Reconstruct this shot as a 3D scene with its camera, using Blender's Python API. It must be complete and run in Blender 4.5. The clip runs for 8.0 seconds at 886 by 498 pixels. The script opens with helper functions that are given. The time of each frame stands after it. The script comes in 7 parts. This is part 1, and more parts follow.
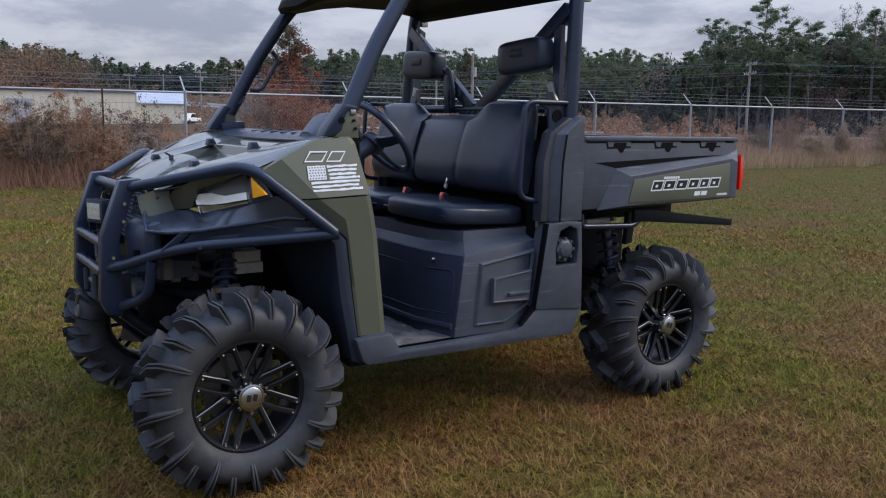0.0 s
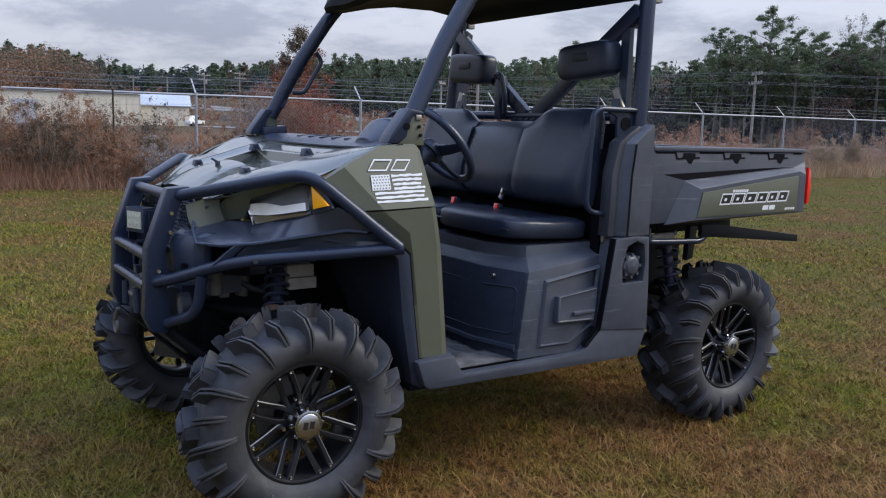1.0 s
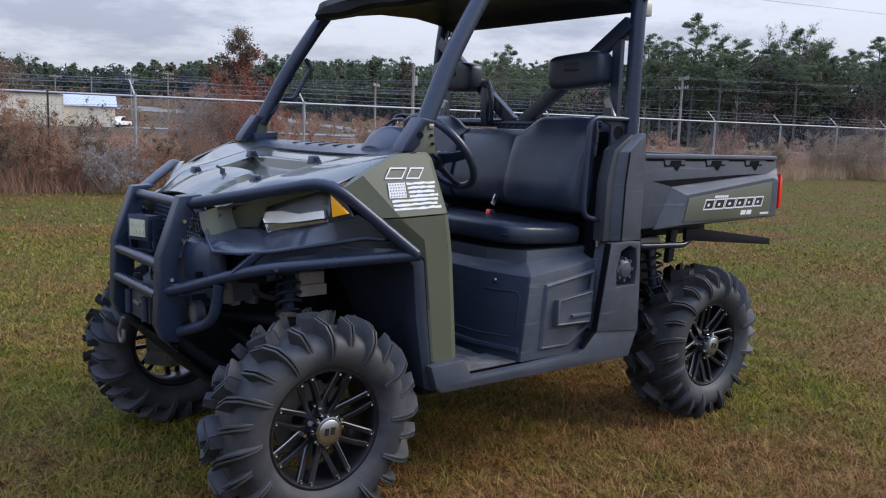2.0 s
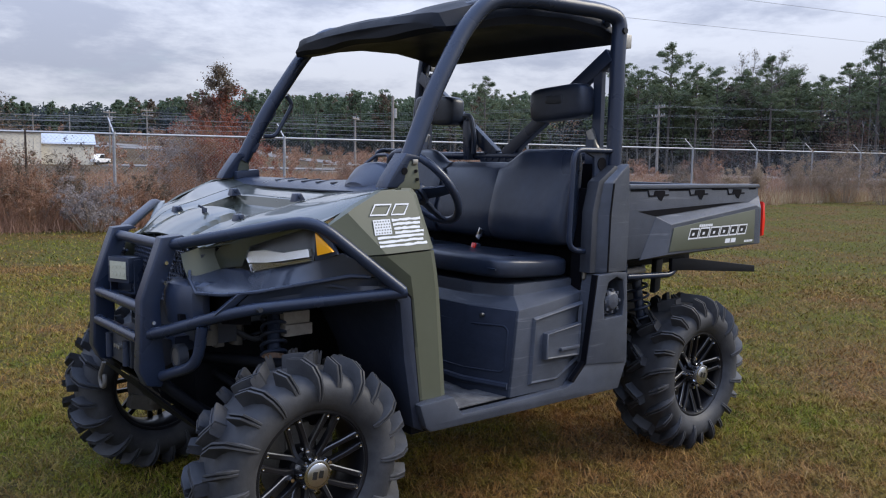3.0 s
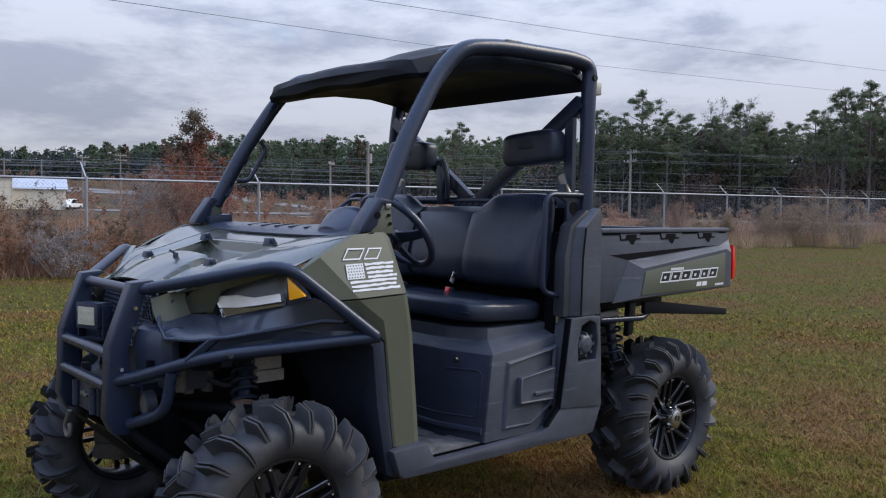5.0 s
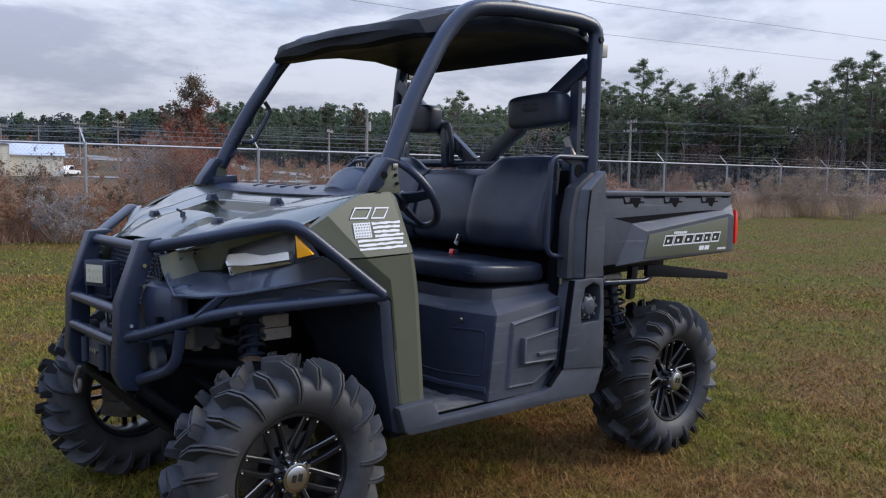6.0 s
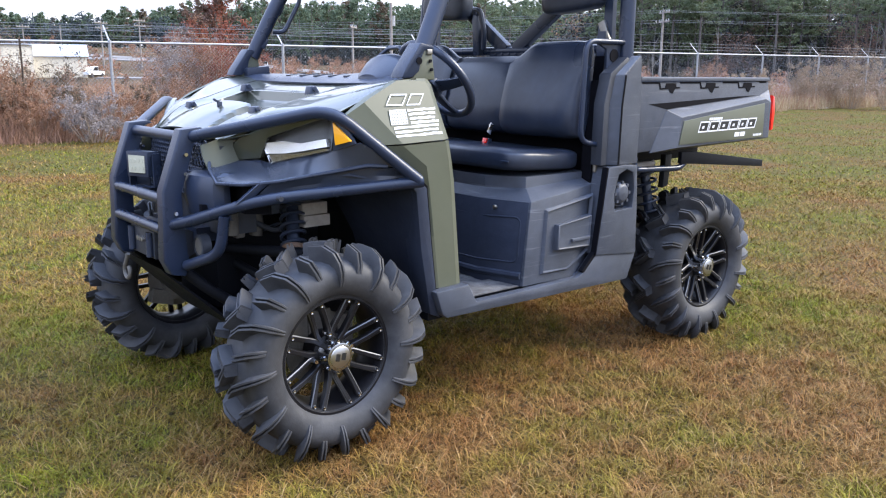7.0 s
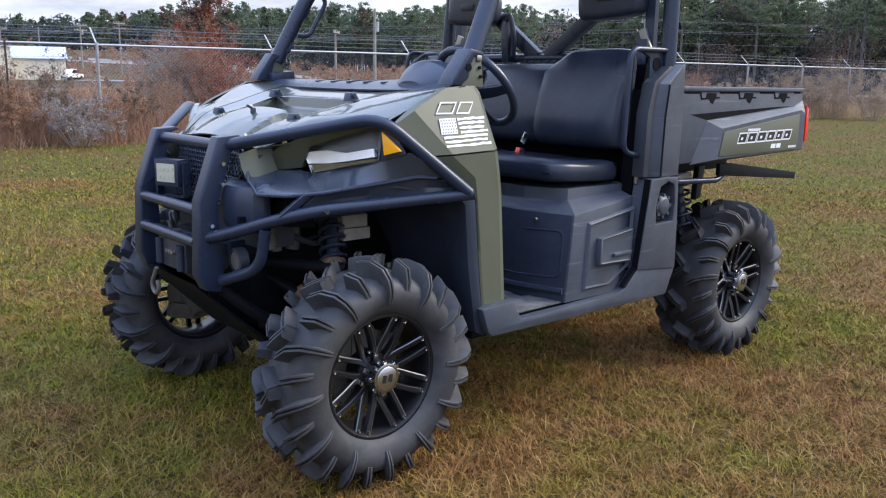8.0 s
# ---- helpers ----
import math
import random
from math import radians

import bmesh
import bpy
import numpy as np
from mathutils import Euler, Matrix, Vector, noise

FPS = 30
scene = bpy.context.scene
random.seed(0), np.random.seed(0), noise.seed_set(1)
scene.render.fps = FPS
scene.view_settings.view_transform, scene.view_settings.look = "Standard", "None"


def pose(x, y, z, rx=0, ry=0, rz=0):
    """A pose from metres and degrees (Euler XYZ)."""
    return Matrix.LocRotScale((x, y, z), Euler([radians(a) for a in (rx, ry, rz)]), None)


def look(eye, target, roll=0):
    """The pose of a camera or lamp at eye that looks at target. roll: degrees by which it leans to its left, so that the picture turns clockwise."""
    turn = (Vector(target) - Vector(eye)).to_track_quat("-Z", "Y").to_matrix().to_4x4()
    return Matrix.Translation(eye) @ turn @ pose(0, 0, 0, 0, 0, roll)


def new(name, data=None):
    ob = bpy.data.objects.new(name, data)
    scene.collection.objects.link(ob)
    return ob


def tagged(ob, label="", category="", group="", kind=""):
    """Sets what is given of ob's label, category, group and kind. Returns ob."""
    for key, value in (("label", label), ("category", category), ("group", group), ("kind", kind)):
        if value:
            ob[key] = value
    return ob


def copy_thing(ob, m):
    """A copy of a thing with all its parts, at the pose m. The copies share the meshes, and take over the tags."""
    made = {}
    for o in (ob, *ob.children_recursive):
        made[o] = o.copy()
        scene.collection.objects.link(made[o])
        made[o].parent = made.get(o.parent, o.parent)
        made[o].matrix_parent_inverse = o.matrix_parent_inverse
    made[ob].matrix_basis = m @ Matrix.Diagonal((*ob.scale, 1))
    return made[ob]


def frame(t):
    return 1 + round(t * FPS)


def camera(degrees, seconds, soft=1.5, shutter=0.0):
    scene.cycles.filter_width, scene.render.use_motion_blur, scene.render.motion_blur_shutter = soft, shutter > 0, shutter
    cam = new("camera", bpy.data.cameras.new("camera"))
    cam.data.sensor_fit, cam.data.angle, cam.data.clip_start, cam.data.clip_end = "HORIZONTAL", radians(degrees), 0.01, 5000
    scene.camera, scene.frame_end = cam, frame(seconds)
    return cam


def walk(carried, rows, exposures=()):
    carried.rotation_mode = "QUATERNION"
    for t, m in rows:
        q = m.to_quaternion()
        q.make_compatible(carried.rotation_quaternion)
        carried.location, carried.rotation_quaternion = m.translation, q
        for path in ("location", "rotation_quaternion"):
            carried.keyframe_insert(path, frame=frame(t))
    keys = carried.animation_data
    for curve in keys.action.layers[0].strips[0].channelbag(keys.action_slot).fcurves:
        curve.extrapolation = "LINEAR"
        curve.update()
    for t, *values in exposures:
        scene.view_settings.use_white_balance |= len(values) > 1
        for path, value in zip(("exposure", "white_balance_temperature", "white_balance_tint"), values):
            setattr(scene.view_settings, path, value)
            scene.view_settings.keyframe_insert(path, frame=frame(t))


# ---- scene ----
cam = camera(56.5, 8.0, soft=1.15)
PATH = [
    (0, (-0.949, -3.306, 1.295), (0.147, -1.662, 0.986), 0.9),
    (0.5, (-0.948, -3.113, 1.295), (0.139, -1.464, 0.983), 0.8),
    (1, (-1.025, -3.002, 1.294), (0.071, -1.355, 0.998), 1.6),
    (1.2, (-1.105, -2.981, 1.29), (0.017, -1.35, 1.004), 1.8),
    (1.5, (-1.229, -2.926, 1.298), (-0.023, -1.355, 1.02), 2.0),
    (1.7, (-1.272, -2.909, 1.308), (-0.053, -1.35, 1.024), 2.1),
    (2.8, (-1.269, -2.856, 1.308), (-0.012, -1.323, 1.044), 0.9),
    (3, (-1.264, -2.857, 1.321), (0.001, -1.323, 1.11), 0.8),
    (3.5, (-1.261, -2.859, 1.326), (0.019, -1.325, 1.219), 0.6),
    (4, (-1.253, -2.863, 1.321), (0.035, -1.337, 1.216), 0.5),
    (4.5, (-1.255, -2.865, 1.326), (0.044, -1.348, 1.22), 0.6),
    (4.7, (-1.251, -2.86, 1.323), (0.057, -1.35, 1.219), 0.6),
    (5.8, (-1.291, -2.867, 1.31), (0.036, -1.375, 1.197), 1.1),
    (6, (-1.291, -2.859, 1.289), (0.025, -1.363, 1.112), 1.1),
    (6.2, (-1.299, -2.861, 1.257), (-0.021, -1.351, 0.965), 0.7),
    (6.5, (-1.313, -2.866, 1.243), (-0.064, -1.36, 0.827), 0.6),
    (7, (-1.343, -2.874, 1.254), (-0.098, -1.366, 0.833), 0.3),
    (7.5, (-1.389, -2.801, 1.254), (-0.132, -1.302, 0.839), 1.1),
    (8, (-1.428, -2.63, 1.254), (-0.144, -1.151, 0.848), 0.9),
]
EXPOSURES = [(0, 0.14), (0.6, 0.20), (1.0, 0.32), (1.5, 0.42), (2.8, 0.48), (3.0, 0.44), (3.5, 0.10), (4.7, 0.14), (5.8, 0.26), (6.0, 0.34), (6.3, 1.15), (6.6, 1.54), (7.1, 1.50), (7.5, 1.18), (8.0, 0.98)]
walk(cam, [(t, look(eye, target, roll)) for t, eye, target, roll in PATH], EXPOSURES)


# ---- light ----
def make_world():
    w = bpy.data.worlds.new("sky")
    scene.world = w
    w.use_nodes = True
    nt = w.node_tree
    nt.nodes.clear()
    out = nt.nodes.new("ShaderNodeOutputWorld")
    bg = nt.nodes.new("ShaderNodeBackground")
    sky = nt.nodes.new("ShaderNodeTexSky")
    sky.sky_type, sky.sun_disc = "NISHITA", False
    sky.sun_elevation, sky.sun_rotation = radians(SUN_UP), radians(SUN_TURN)
    sky.air_density, sky.dust_density = 1.0, 1.5
    tc = nt.nodes.new("ShaderNodeTexCoord")
    # clouds lie flat, so they look drawn out along the horizon
    sep = nt.nodes.new("ShaderNodeSeparateXYZ")
    nt.links.new(tc.outputs["Generated"], sep.inputs[0])
    mapn = nt.nodes.new("ShaderNodeMapping")
    mapn.inputs["Scale"].default_value = (1.0, 1.0, 3.4)
    mapn.inputs["Location"].default_value = (4.6, 1.4, 0.2)
    mapn.inputs["Rotation"].default_value = (0.0, 0.0, radians(8.0))
    nt.links.new(tc.outputs["Generated"], mapn.inputs[0])

    def clouds(scale, detail, rough, lo, hi):
        n = nt.nodes.new("ShaderNodeTexNoise")
        n.inputs["Scale"].default_value, n.inputs["Detail"].default_value, n.inputs["Roughness"].default_value = scale, detail, rough
        n.inputs["Distortion"].default_value = 0.15
        r = nt.nodes.new("ShaderNodeMapRange")
        r.interpolation_type = "SMOOTHSTEP"
        r.inputs["From Min"].default_value, r.inputs["From Max"].default_value = lo, hi
        nt.links.new(mapn.outputs[0], n.inputs["Vector"])
        nt.links.new(n.outputs["Fac"], r.inputs["Value"])
        return r.outputs[0]

    cover = clouds(2.4, 7, 0.55, 0.22, 0.38)
    dark = clouds(5.6, 10, 0.62, 0.41, 0.66)
    gain = nt.nodes.new("ShaderNodeMix")
    gain.data_type, gain.blend_type = "RGBA", "MULTIPLY"
    gain.inputs[0].default_value = 1.0
    nt.links.new(sky.outputs[0], gain.inputs[6])
    gain.inputs[7].default_value = (SKY_GAIN, SKY_GAIN, SKY_GAIN, 1)
    cl = nt.nodes.new("ShaderNodeMix")
    cl.data_type = "RGBA"
    cl.inputs[6].default_value, cl.inputs[7].default_value = CLOUD_LIGHT, CLOUD_DARK
    nt.links.new(dark, cl.inputs[0])
    mix = nt.nodes.new("ShaderNodeMix")
    mix.data_type = "RGBA"
    nt.links.new(cover, mix.inputs[0])
    nt.links.new(gain.outputs[2], mix.inputs[6])
    nt.links.new(cl.outputs[2], mix.inputs[7])
    # an overcast sky grows brighter from the horizon to the zenith
    grow = nt.nodes.new("ShaderNodeMath")
    grow.operation = "MULTIPLY_ADD"
    grow.use_clamp = False
    grow.inputs[1].default_value, grow.inputs[2].default_value = ZENITH, 0.91
    pos = nt.nodes.new("ShaderNodeMath")
    pos.operation = "MAXIMUM"
    pos.inputs[1].default_value = 0.0
    nt.links.new(sep.outputs["Z"], pos.inputs[0])
    nt.links.new(pos.outputs[0], grow.inputs[0])
    lit = nt.nodes.new("ShaderNodeVectorMath")
    lit.operation = "SCALE"
    nt.links.new(mix.outputs[2], lit.inputs[0])
    nt.links.new(grow.outputs[0], lit.inputs["Scale"])
    # thinner cloud overhead lets the blue through
    tint = nt.nodes.new("ShaderNodeMix")
    tint.data_type = "RGBA"
    tint.inputs[6].default_value, tint.inputs[7].default_value = (1, 1, 1, 1), OVERHEAD
    nt.links.new(pos.outputs[0], tint.inputs[0])
    hue = nt.nodes.new("ShaderNodeVectorMath")
    hue.operation = "MULTIPLY"
    nt.links.new(lit.outputs[0], hue.inputs[0])
    nt.links.new(tint.outputs[2], hue.inputs[1])
    bg.inputs["Strength"].default_value = SKY_STRENGTH
    nt.links.new(hue.outputs[0], bg.inputs["Color"])
    nt.links.new(bg.outputs[0], out.inputs["Surface"])


OVERHEAD = (0.72, 0.93, 1.38, 1)
SUN_UP, SUN_TURN = 38.0, 121.0
SKY_STRENGTH, SKY_GAIN, ZENITH = 0.104, 1.0, 2.35
CLOUD_LIGHT, CLOUD_DARK = (4.60, 4.78, 5.32, 1), (2.85, 3.08, 3.75, 1)
make_world()
sun_data = bpy.data.lights.new("sun", "SUN")
sun_data.energy, sun_data.angle, sun_data.color = 2.4, radians(30), (1.0, 0.915, 0.76)
sun = new("sun", sun_data)
sun.rotation_euler = (radians(90 - SUN_UP), 0, radians(180 - SUN_TURN))


# ---- materials ----
def mat(name, base, rough=0.5, metal=0.0, var=0.2, scale=3.0, bump=0.0, bscale=80.0, coat=0.0, dirt=None, dirt_amount=0.0, island=0.0, each=0.0, trans=0.0, ior=1.45, scratch=None):
    m = bpy.data.materials.new(name)
    m.use_nodes = True
    nt = m.node_tree
    b = nt.nodes["Principled BSDF"]
    b.inputs["Roughness"].default_value, b.inputs["Metallic"].default_value = rough, metal
    b.inputs["Coat Weight"].default_value, b.inputs["Coat Roughness"].default_value = coat, 0.05
    b.inputs["Transmission Weight"].default_value, b.inputs["IOR"].default_value = trans, ior
    tc = nt.nodes.new("ShaderNodeTexCoord")

    def noise_out(sc, detail=5.0):
        n = nt.nodes.new("ShaderNodeTexNoise")
        n.inputs["Scale"].default_value, n.inputs["Detail"].default_value = sc, detail
        nt.links.new(tc.outputs["Object"], n.inputs["Vector"])
        return n.outputs["Fac"]

    def spread(value, lo, hi):
        r = nt.nodes.new("ShaderNodeMapRange")
        r.inputs["To Min"].default_value, r.inputs["To Max"].default_value = lo, hi
        r.inputs["From Min"].default_value, r.inputs["From Max"].default_value = 0.25, 0.75
        nt.links.new(value, r.inputs["Value"])
        return r.outputs[0]

    def times(color, value):
        x = nt.nodes.new("ShaderNodeVectorMath")
        x.operation = "SCALE"
        nt.links.new(color, x.inputs[0])
        nt.links.new(value, x.inputs["Scale"])
        return x.outputs[0]

    rgb = nt.nodes.new("ShaderNodeRGB")
    rgb.outputs[0].default_value = (*base, 1)
    c = rgb.outputs[0]
    big, fine = noise_out(scale), noise_out(scale * 9)
    if dirt:
        mx = nt.nodes.new("ShaderNodeMix")
        mx.data_type = "RGBA"
        nt.links.new(spread(noise_out(scale * 1.7, 8), 0.0, dirt_amount), mx.inputs[0])
        nt.links.new(c, mx.inputs[6])
        mx.inputs[7].default_value = (*dirt, 1)
        c = mx.outputs[2]
    if scratch:
        # fine scuffs drawn out along the surface, in worn patches
        for turned, stretch in ((0.22, (2.0, 2.0, 38.0)),):
            mp = nt.nodes.new("ShaderNodeMapping")
            mp.inputs["Scale"].default_value, mp.inputs["Rotation"].default_value = stretch, (0.0, turned, 0.0)
            nt.links.new(tc.outputs["Object"], mp.inputs[0])
            n = nt.nodes.new("ShaderNodeTexNoise")
            n.inputs["Scale"].default_value, n.inputs["Detail"].default_value, n.inputs["Distortion"].default_value = 2.0, 4.0, 0.9
            nt.links.new(mp.outputs[0], n.inputs["Vector"])
            line = nt.nodes.new("ShaderNodeMapRange")
            line.inputs["From Min"].default_value, line.inputs["From Max"].default_value = 0.60, 0.74
            nt.links.new(n.outputs["Fac"], line.inputs["Value"])
            worn = nt.nodes.new("ShaderNodeMath")
            worn.operation, worn.use_clamp = "MULTIPLY", True
            nt.links.new(line.outputs[0], worn.inputs[0])
            nt.links.new(spread(noise_out(4.0, 3), -0.25, 0.75), worn.inputs[1])
            mx = nt.nodes.new("ShaderNodeMix")
            mx.data_type = "RGBA"
            nt.links.new(worn.outputs[0], mx.inputs[0])
            nt.links.new(c, mx.inputs[6])
            mx.inputs[7].default_value = (*scratch, 1)
            c = mx.outputs[2]
    if var:
        c = times(times(c, spread(big, 1 - var, 1 + var)), spread(fine, 1 - var * 0.5, 1 + var * 0.5))
    if island:
        g = nt.nodes.new("ShaderNodeNewGeometry")
        r = nt.nodes.new("ShaderNodeMapRange")
        r.inputs["To Min"].default_value, r.inputs["To Max"].default_value = 1 - island, 1 + island
        nt.links.new(g.outputs["Random Per Island"], r.inputs["Value"])
        c = times(c, r.outputs[0])
    if each:
        g = nt.nodes.new("ShaderNodeObjectInfo")
        r = nt.nodes.new("ShaderNodeMapRange")
        r.inputs["To Min"].default_value, r.inputs["To Max"].default_value = 1 - each, 1 + each
        nt.links.new(g.outputs["Random"], r.inputs["Value"])
        c = times(c, r.outputs[0])
    nt.links.new(c, b.inputs["Base Color"])
    rr = nt.nodes.new("ShaderNodeMapRange")
    rr.inputs["To Min"].default_value, rr.inputs["To Max"].default_value = max(0.02, rough * 0.8), min(1, rough * 1.25)
    rr.inputs["From Min"].default_value, rr.inputs["From Max"].default_value = 0.3, 0.7
    nt.links.new(big, rr.inputs["Value"])
    nt.links.new(rr.outputs[0], b.inputs["Roughness"])
    if bump:
        bn = nt.nodes.new("ShaderNodeBump")
        bn.inputs["Strength"].default_value, bn.inputs["Distance"].default_value = bump, 0.004
        nt.links.new(noise_out(bscale), bn.inputs["Height"])
        nt.links.new(bn.outputs[0], b.inputs["Normal"])
    return m


DUST = (0.10, 0.098, 0.095)
M_BLACK = mat("black_plastic", (0.021, 0.030, 0.054), 0.30, var=0.15, bump=0.08, bscale=500, dirt=DUST, dirt_amount=0.08)
# the roof's black; on cab floor and underbody it stands for their shade
M_ROOF_SHADE = mat("roof_plastic", (0.007, 0.008, 0.011), 0.5, var=0.15, bump=0.12, bscale=300)
M_ROOF_SHADE.node_tree.nodes["Principled BSDF"].inputs["Specular IOR Level"].default_value = 0.12
# near-black: also puts the shade of slots, holes and gaps into the colour
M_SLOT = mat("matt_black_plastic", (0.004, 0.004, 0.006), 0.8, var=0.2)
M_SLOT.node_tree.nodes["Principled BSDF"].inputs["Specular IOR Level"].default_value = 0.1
M_FASCIA = mat("satin_black_plastic", (0.026, 0.033, 0.050), 0.26, var=0.12, bump=0.05, bscale=500, coat=0.25, dirt=DUST, dirt_amount=0.14)
M_DARK = mat("underbody_black", (0.022, 0.026, 0.036), 0.5, var=0.3, bump=0.2, dirt=DUST, dirt_amount=0.08)
M_WELL = mat("wheel_well_plastic", (0.017, 0.023, 0.040), 0.55, var=0.25, bump=0.2, dirt=DUST, dirt_amount=0.09)
M_WELL.node_tree.nodes["Principled BSDF"].inputs["Specular IOR Level"].default_value = 0.28
M_GREY = mat("charcoal_plastic", (0.035, 0.042, 0.059), 0.44, var=0.24, bump=0.25, bscale=600, dirt=(0.108, 0.113, 0.125), dirt_amount=0.24, scratch=(0.17, 0.18, 0.20))
M_TUBE = mat("powder_coat", (0.013, 0.021, 0.043), 0.28, var=0.12, bump=0.08, bscale=700, dirt=DUST, dirt_amount=0.06)
M_TUBE.node_tree.nodes["Principled BSDF"].inputs["Specular IOR Level"].default_value = 0.45
M_GREEN = mat("olive_paint", (0.078, 0.084, 0.056), 0.46, var=0.06, coat=0.0, dirt=DUST, dirt_amount=0.10)
# glossier, and darker than olive_paint: the nose's shade is put into the base
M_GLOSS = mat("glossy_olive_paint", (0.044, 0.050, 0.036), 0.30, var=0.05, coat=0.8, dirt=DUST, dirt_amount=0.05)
M_SEAT = mat("black_vinyl", (0.010, 0.017, 0.034), 0.32, var=0.3, scale=4, bump=0.12, bscale=350, dirt=(0.09, 0.09, 0.1), dirt_amount=0.20)
M_RUBBER = mat("tyre_rubber", (0.015, 0.017, 0.022), 0.58, var=0.3, scale=7, bump=0.15, bscale=160, dirt=(0.116, 0.113, 0.113), dirt_amount=0.32)
M_RIM = mat("gloss_black_alloy", (0.008, 0.008, 0.010), 0.36, var=0.15, coat=0.08)
M_RIM.node_tree.nodes["Principled BSDF"].inputs["Specular IOR Level"].default_value = 0.30
M_ALLOY = mat("machined_alloy", (0.55, 0.56, 0.58), 0.28, 1.0, var=0.1)
M_HUB = mat("smoked_chrome", (0.42, 0.43, 0.45), 0.22, 1.0, var=0.15)
M_EDGE = mat("machined_edge", (0.15, 0.155, 0.165), 0.5, 1.0, var=0.15)
M_CHROME = mat("chrome", (0.75, 0.76, 0.78), 0.12, 1.0, var=0.05)
M_STEEL = mat("bare_steel", (0.32, 0.31, 0.29), 0.45, 1.0, var=0.3, scale=12)
M_RUST = mat("rusty_mount", (0.13, 0.075, 0.045), 0.7, var=0.4, scale=20, bump=0.3)
M_DUSTY = mat("dusty_metal", (0.10, 0.092, 0.080), 0.7, var=0.3, scale=14)
M_TAN = mat("beige_box", (0.34, 0.31, 0.27), 0.6, var=0.2, scale=10, dirt=DUST, dirt_amount=0.3)
M_AMBER = mat("amber_lens", (0.85, 0.36, 0.01), 0.25, var=0.05, coat=0.5)
M_RED = mat("red_lens", (0.75, 0.02, 0.012), 0.2, var=0.05, coat=0.7)
M_WHITE = mat("white_vinyl", (0.62, 0.63, 0.65), 0.4, var=0.05)
M_DECAL = mat("black_decal", (0.012, 0.012, 0.012), 0.4, var=0.1)
M_SILVER = mat("headlight_reflector", (0.86, 0.87, 0.88), 0.30, 0.8, var=0.1)
M_LEN = mat("led_lens", (0.50, 0.49, 0.38), 0.25, var=0.15, coat=0.4)
M_GLASS = mat("clear_lens", (0.95, 0.96, 0.97), 0.03, var=0.0, trans=1.0, ior=1.2)
M_MAT = mat("floor_mat", (0.045, 0.045, 0.047), 0.5, var=0.5, scale=16, bump=0.6, bscale=40, dirt=(0.20, 0.195, 0.19), dirt_amount=0.6)
M_GALV = mat("galvanised_steel", (0.32, 0.33, 0.345), 0.55, 0.5, var=0.2, scale=5)
M_WOOD = mat("weathered_pole", (0.22, 0.20, 0.18), 0.9, var=0.3, scale=2)
M_WIRE = mat("wire", (0.17, 0.175, 0.185), 0.6, 0.4, var=0.1)


# ---- mesh helpers ----
def thing(name, label, category, group="", kind="", m=None):
    ob = tagged(new(name), label, category, group, kind)
    if m is not None:
        ob.matrix_basis = m
    return ob


def part(name, bm, material, parent=None, label="", bevel=0.0, sharp=38.0, tidy=True):
    """One mesh object from a bmesh, under a thing or under a part."""
    if tidy:
        bmesh.ops.remove_doubles(bm, verts=bm.verts, dist=1e-5)
        bmesh.ops.recalc_face_normals(bm, faces=bm.faces)
    if bevel:
        es = [e for e in bm.edges if len(e.link_faces) == 2 and e.calc_face_angle(0) > radians(30)]
        bmesh.ops.bevel(bm, geom=es, offset=bevel, segments=2, profile=0.6, affect="EDGES", clamp_overlap=True)
    for e in bm.edges:
        e.smooth = len(e.link_faces) == 2 and e.calc_face_angle(0) < radians(sharp)
    for f in bm.faces:
        f.smooth = True
    me = bpy.data.meshes.new(name)
    bm.to_mesh(me)
    bm.free()
    me.materials.append(material)
    ob = new(name, me)
    if parent is not None:
        ob.parent = parent
    if label:
        ob["label"] = label
    return ob


def again(ob, parent, m=None, label=""):
    """Another object on the same mesh, with a placing of its own."""
    o = new(ob.name.split(".")[0], ob.data)
    o.parent = parent
    if m is not None:
        o.matrix_basis = m
    if label:
        o["label"] = label
    return o


def box(bm, c, s, m=None):
    vs = []
    for i in (-1, 1):
        for j in (-1, 1):
            for k in (-1, 1):
                p = Vector((i * s[0] / 2, j * s[1] / 2, k * s[2] / 2))
                if m is not None:
                    p = m @ p
                vs.append(bm.verts.new(p + Vector(c)))
    for f in ((0, 1, 3, 2), (4, 6, 7, 5), (0, 4, 5, 1), (2, 3, 7, 6), (0, 2, 6, 4), (1, 5, 7, 3)):
        bm.faces.new([vs[i] for i in f])
    return bm


def loft(bm, rings, ring_closed=True, caps=True, loop=False):
    rows = [[bm.verts.new(p) for p in r] for r in rings]
    n = len(rows[0])
    pairs = list(zip(rows, rows[1:])) + ([(rows[-1], rows[0])] if loop else [])
    for a, b in pairs:
        for i in range(n if ring_closed else n - 1):
            j = (i + 1) % n
            bm.faces.new((a[i], a[j], b[j], b[i]))
    if caps and ring_closed and not loop:
        bm.faces.new(rows[0][::-1])
        bm.faces.new(rows[-1])
    return bm


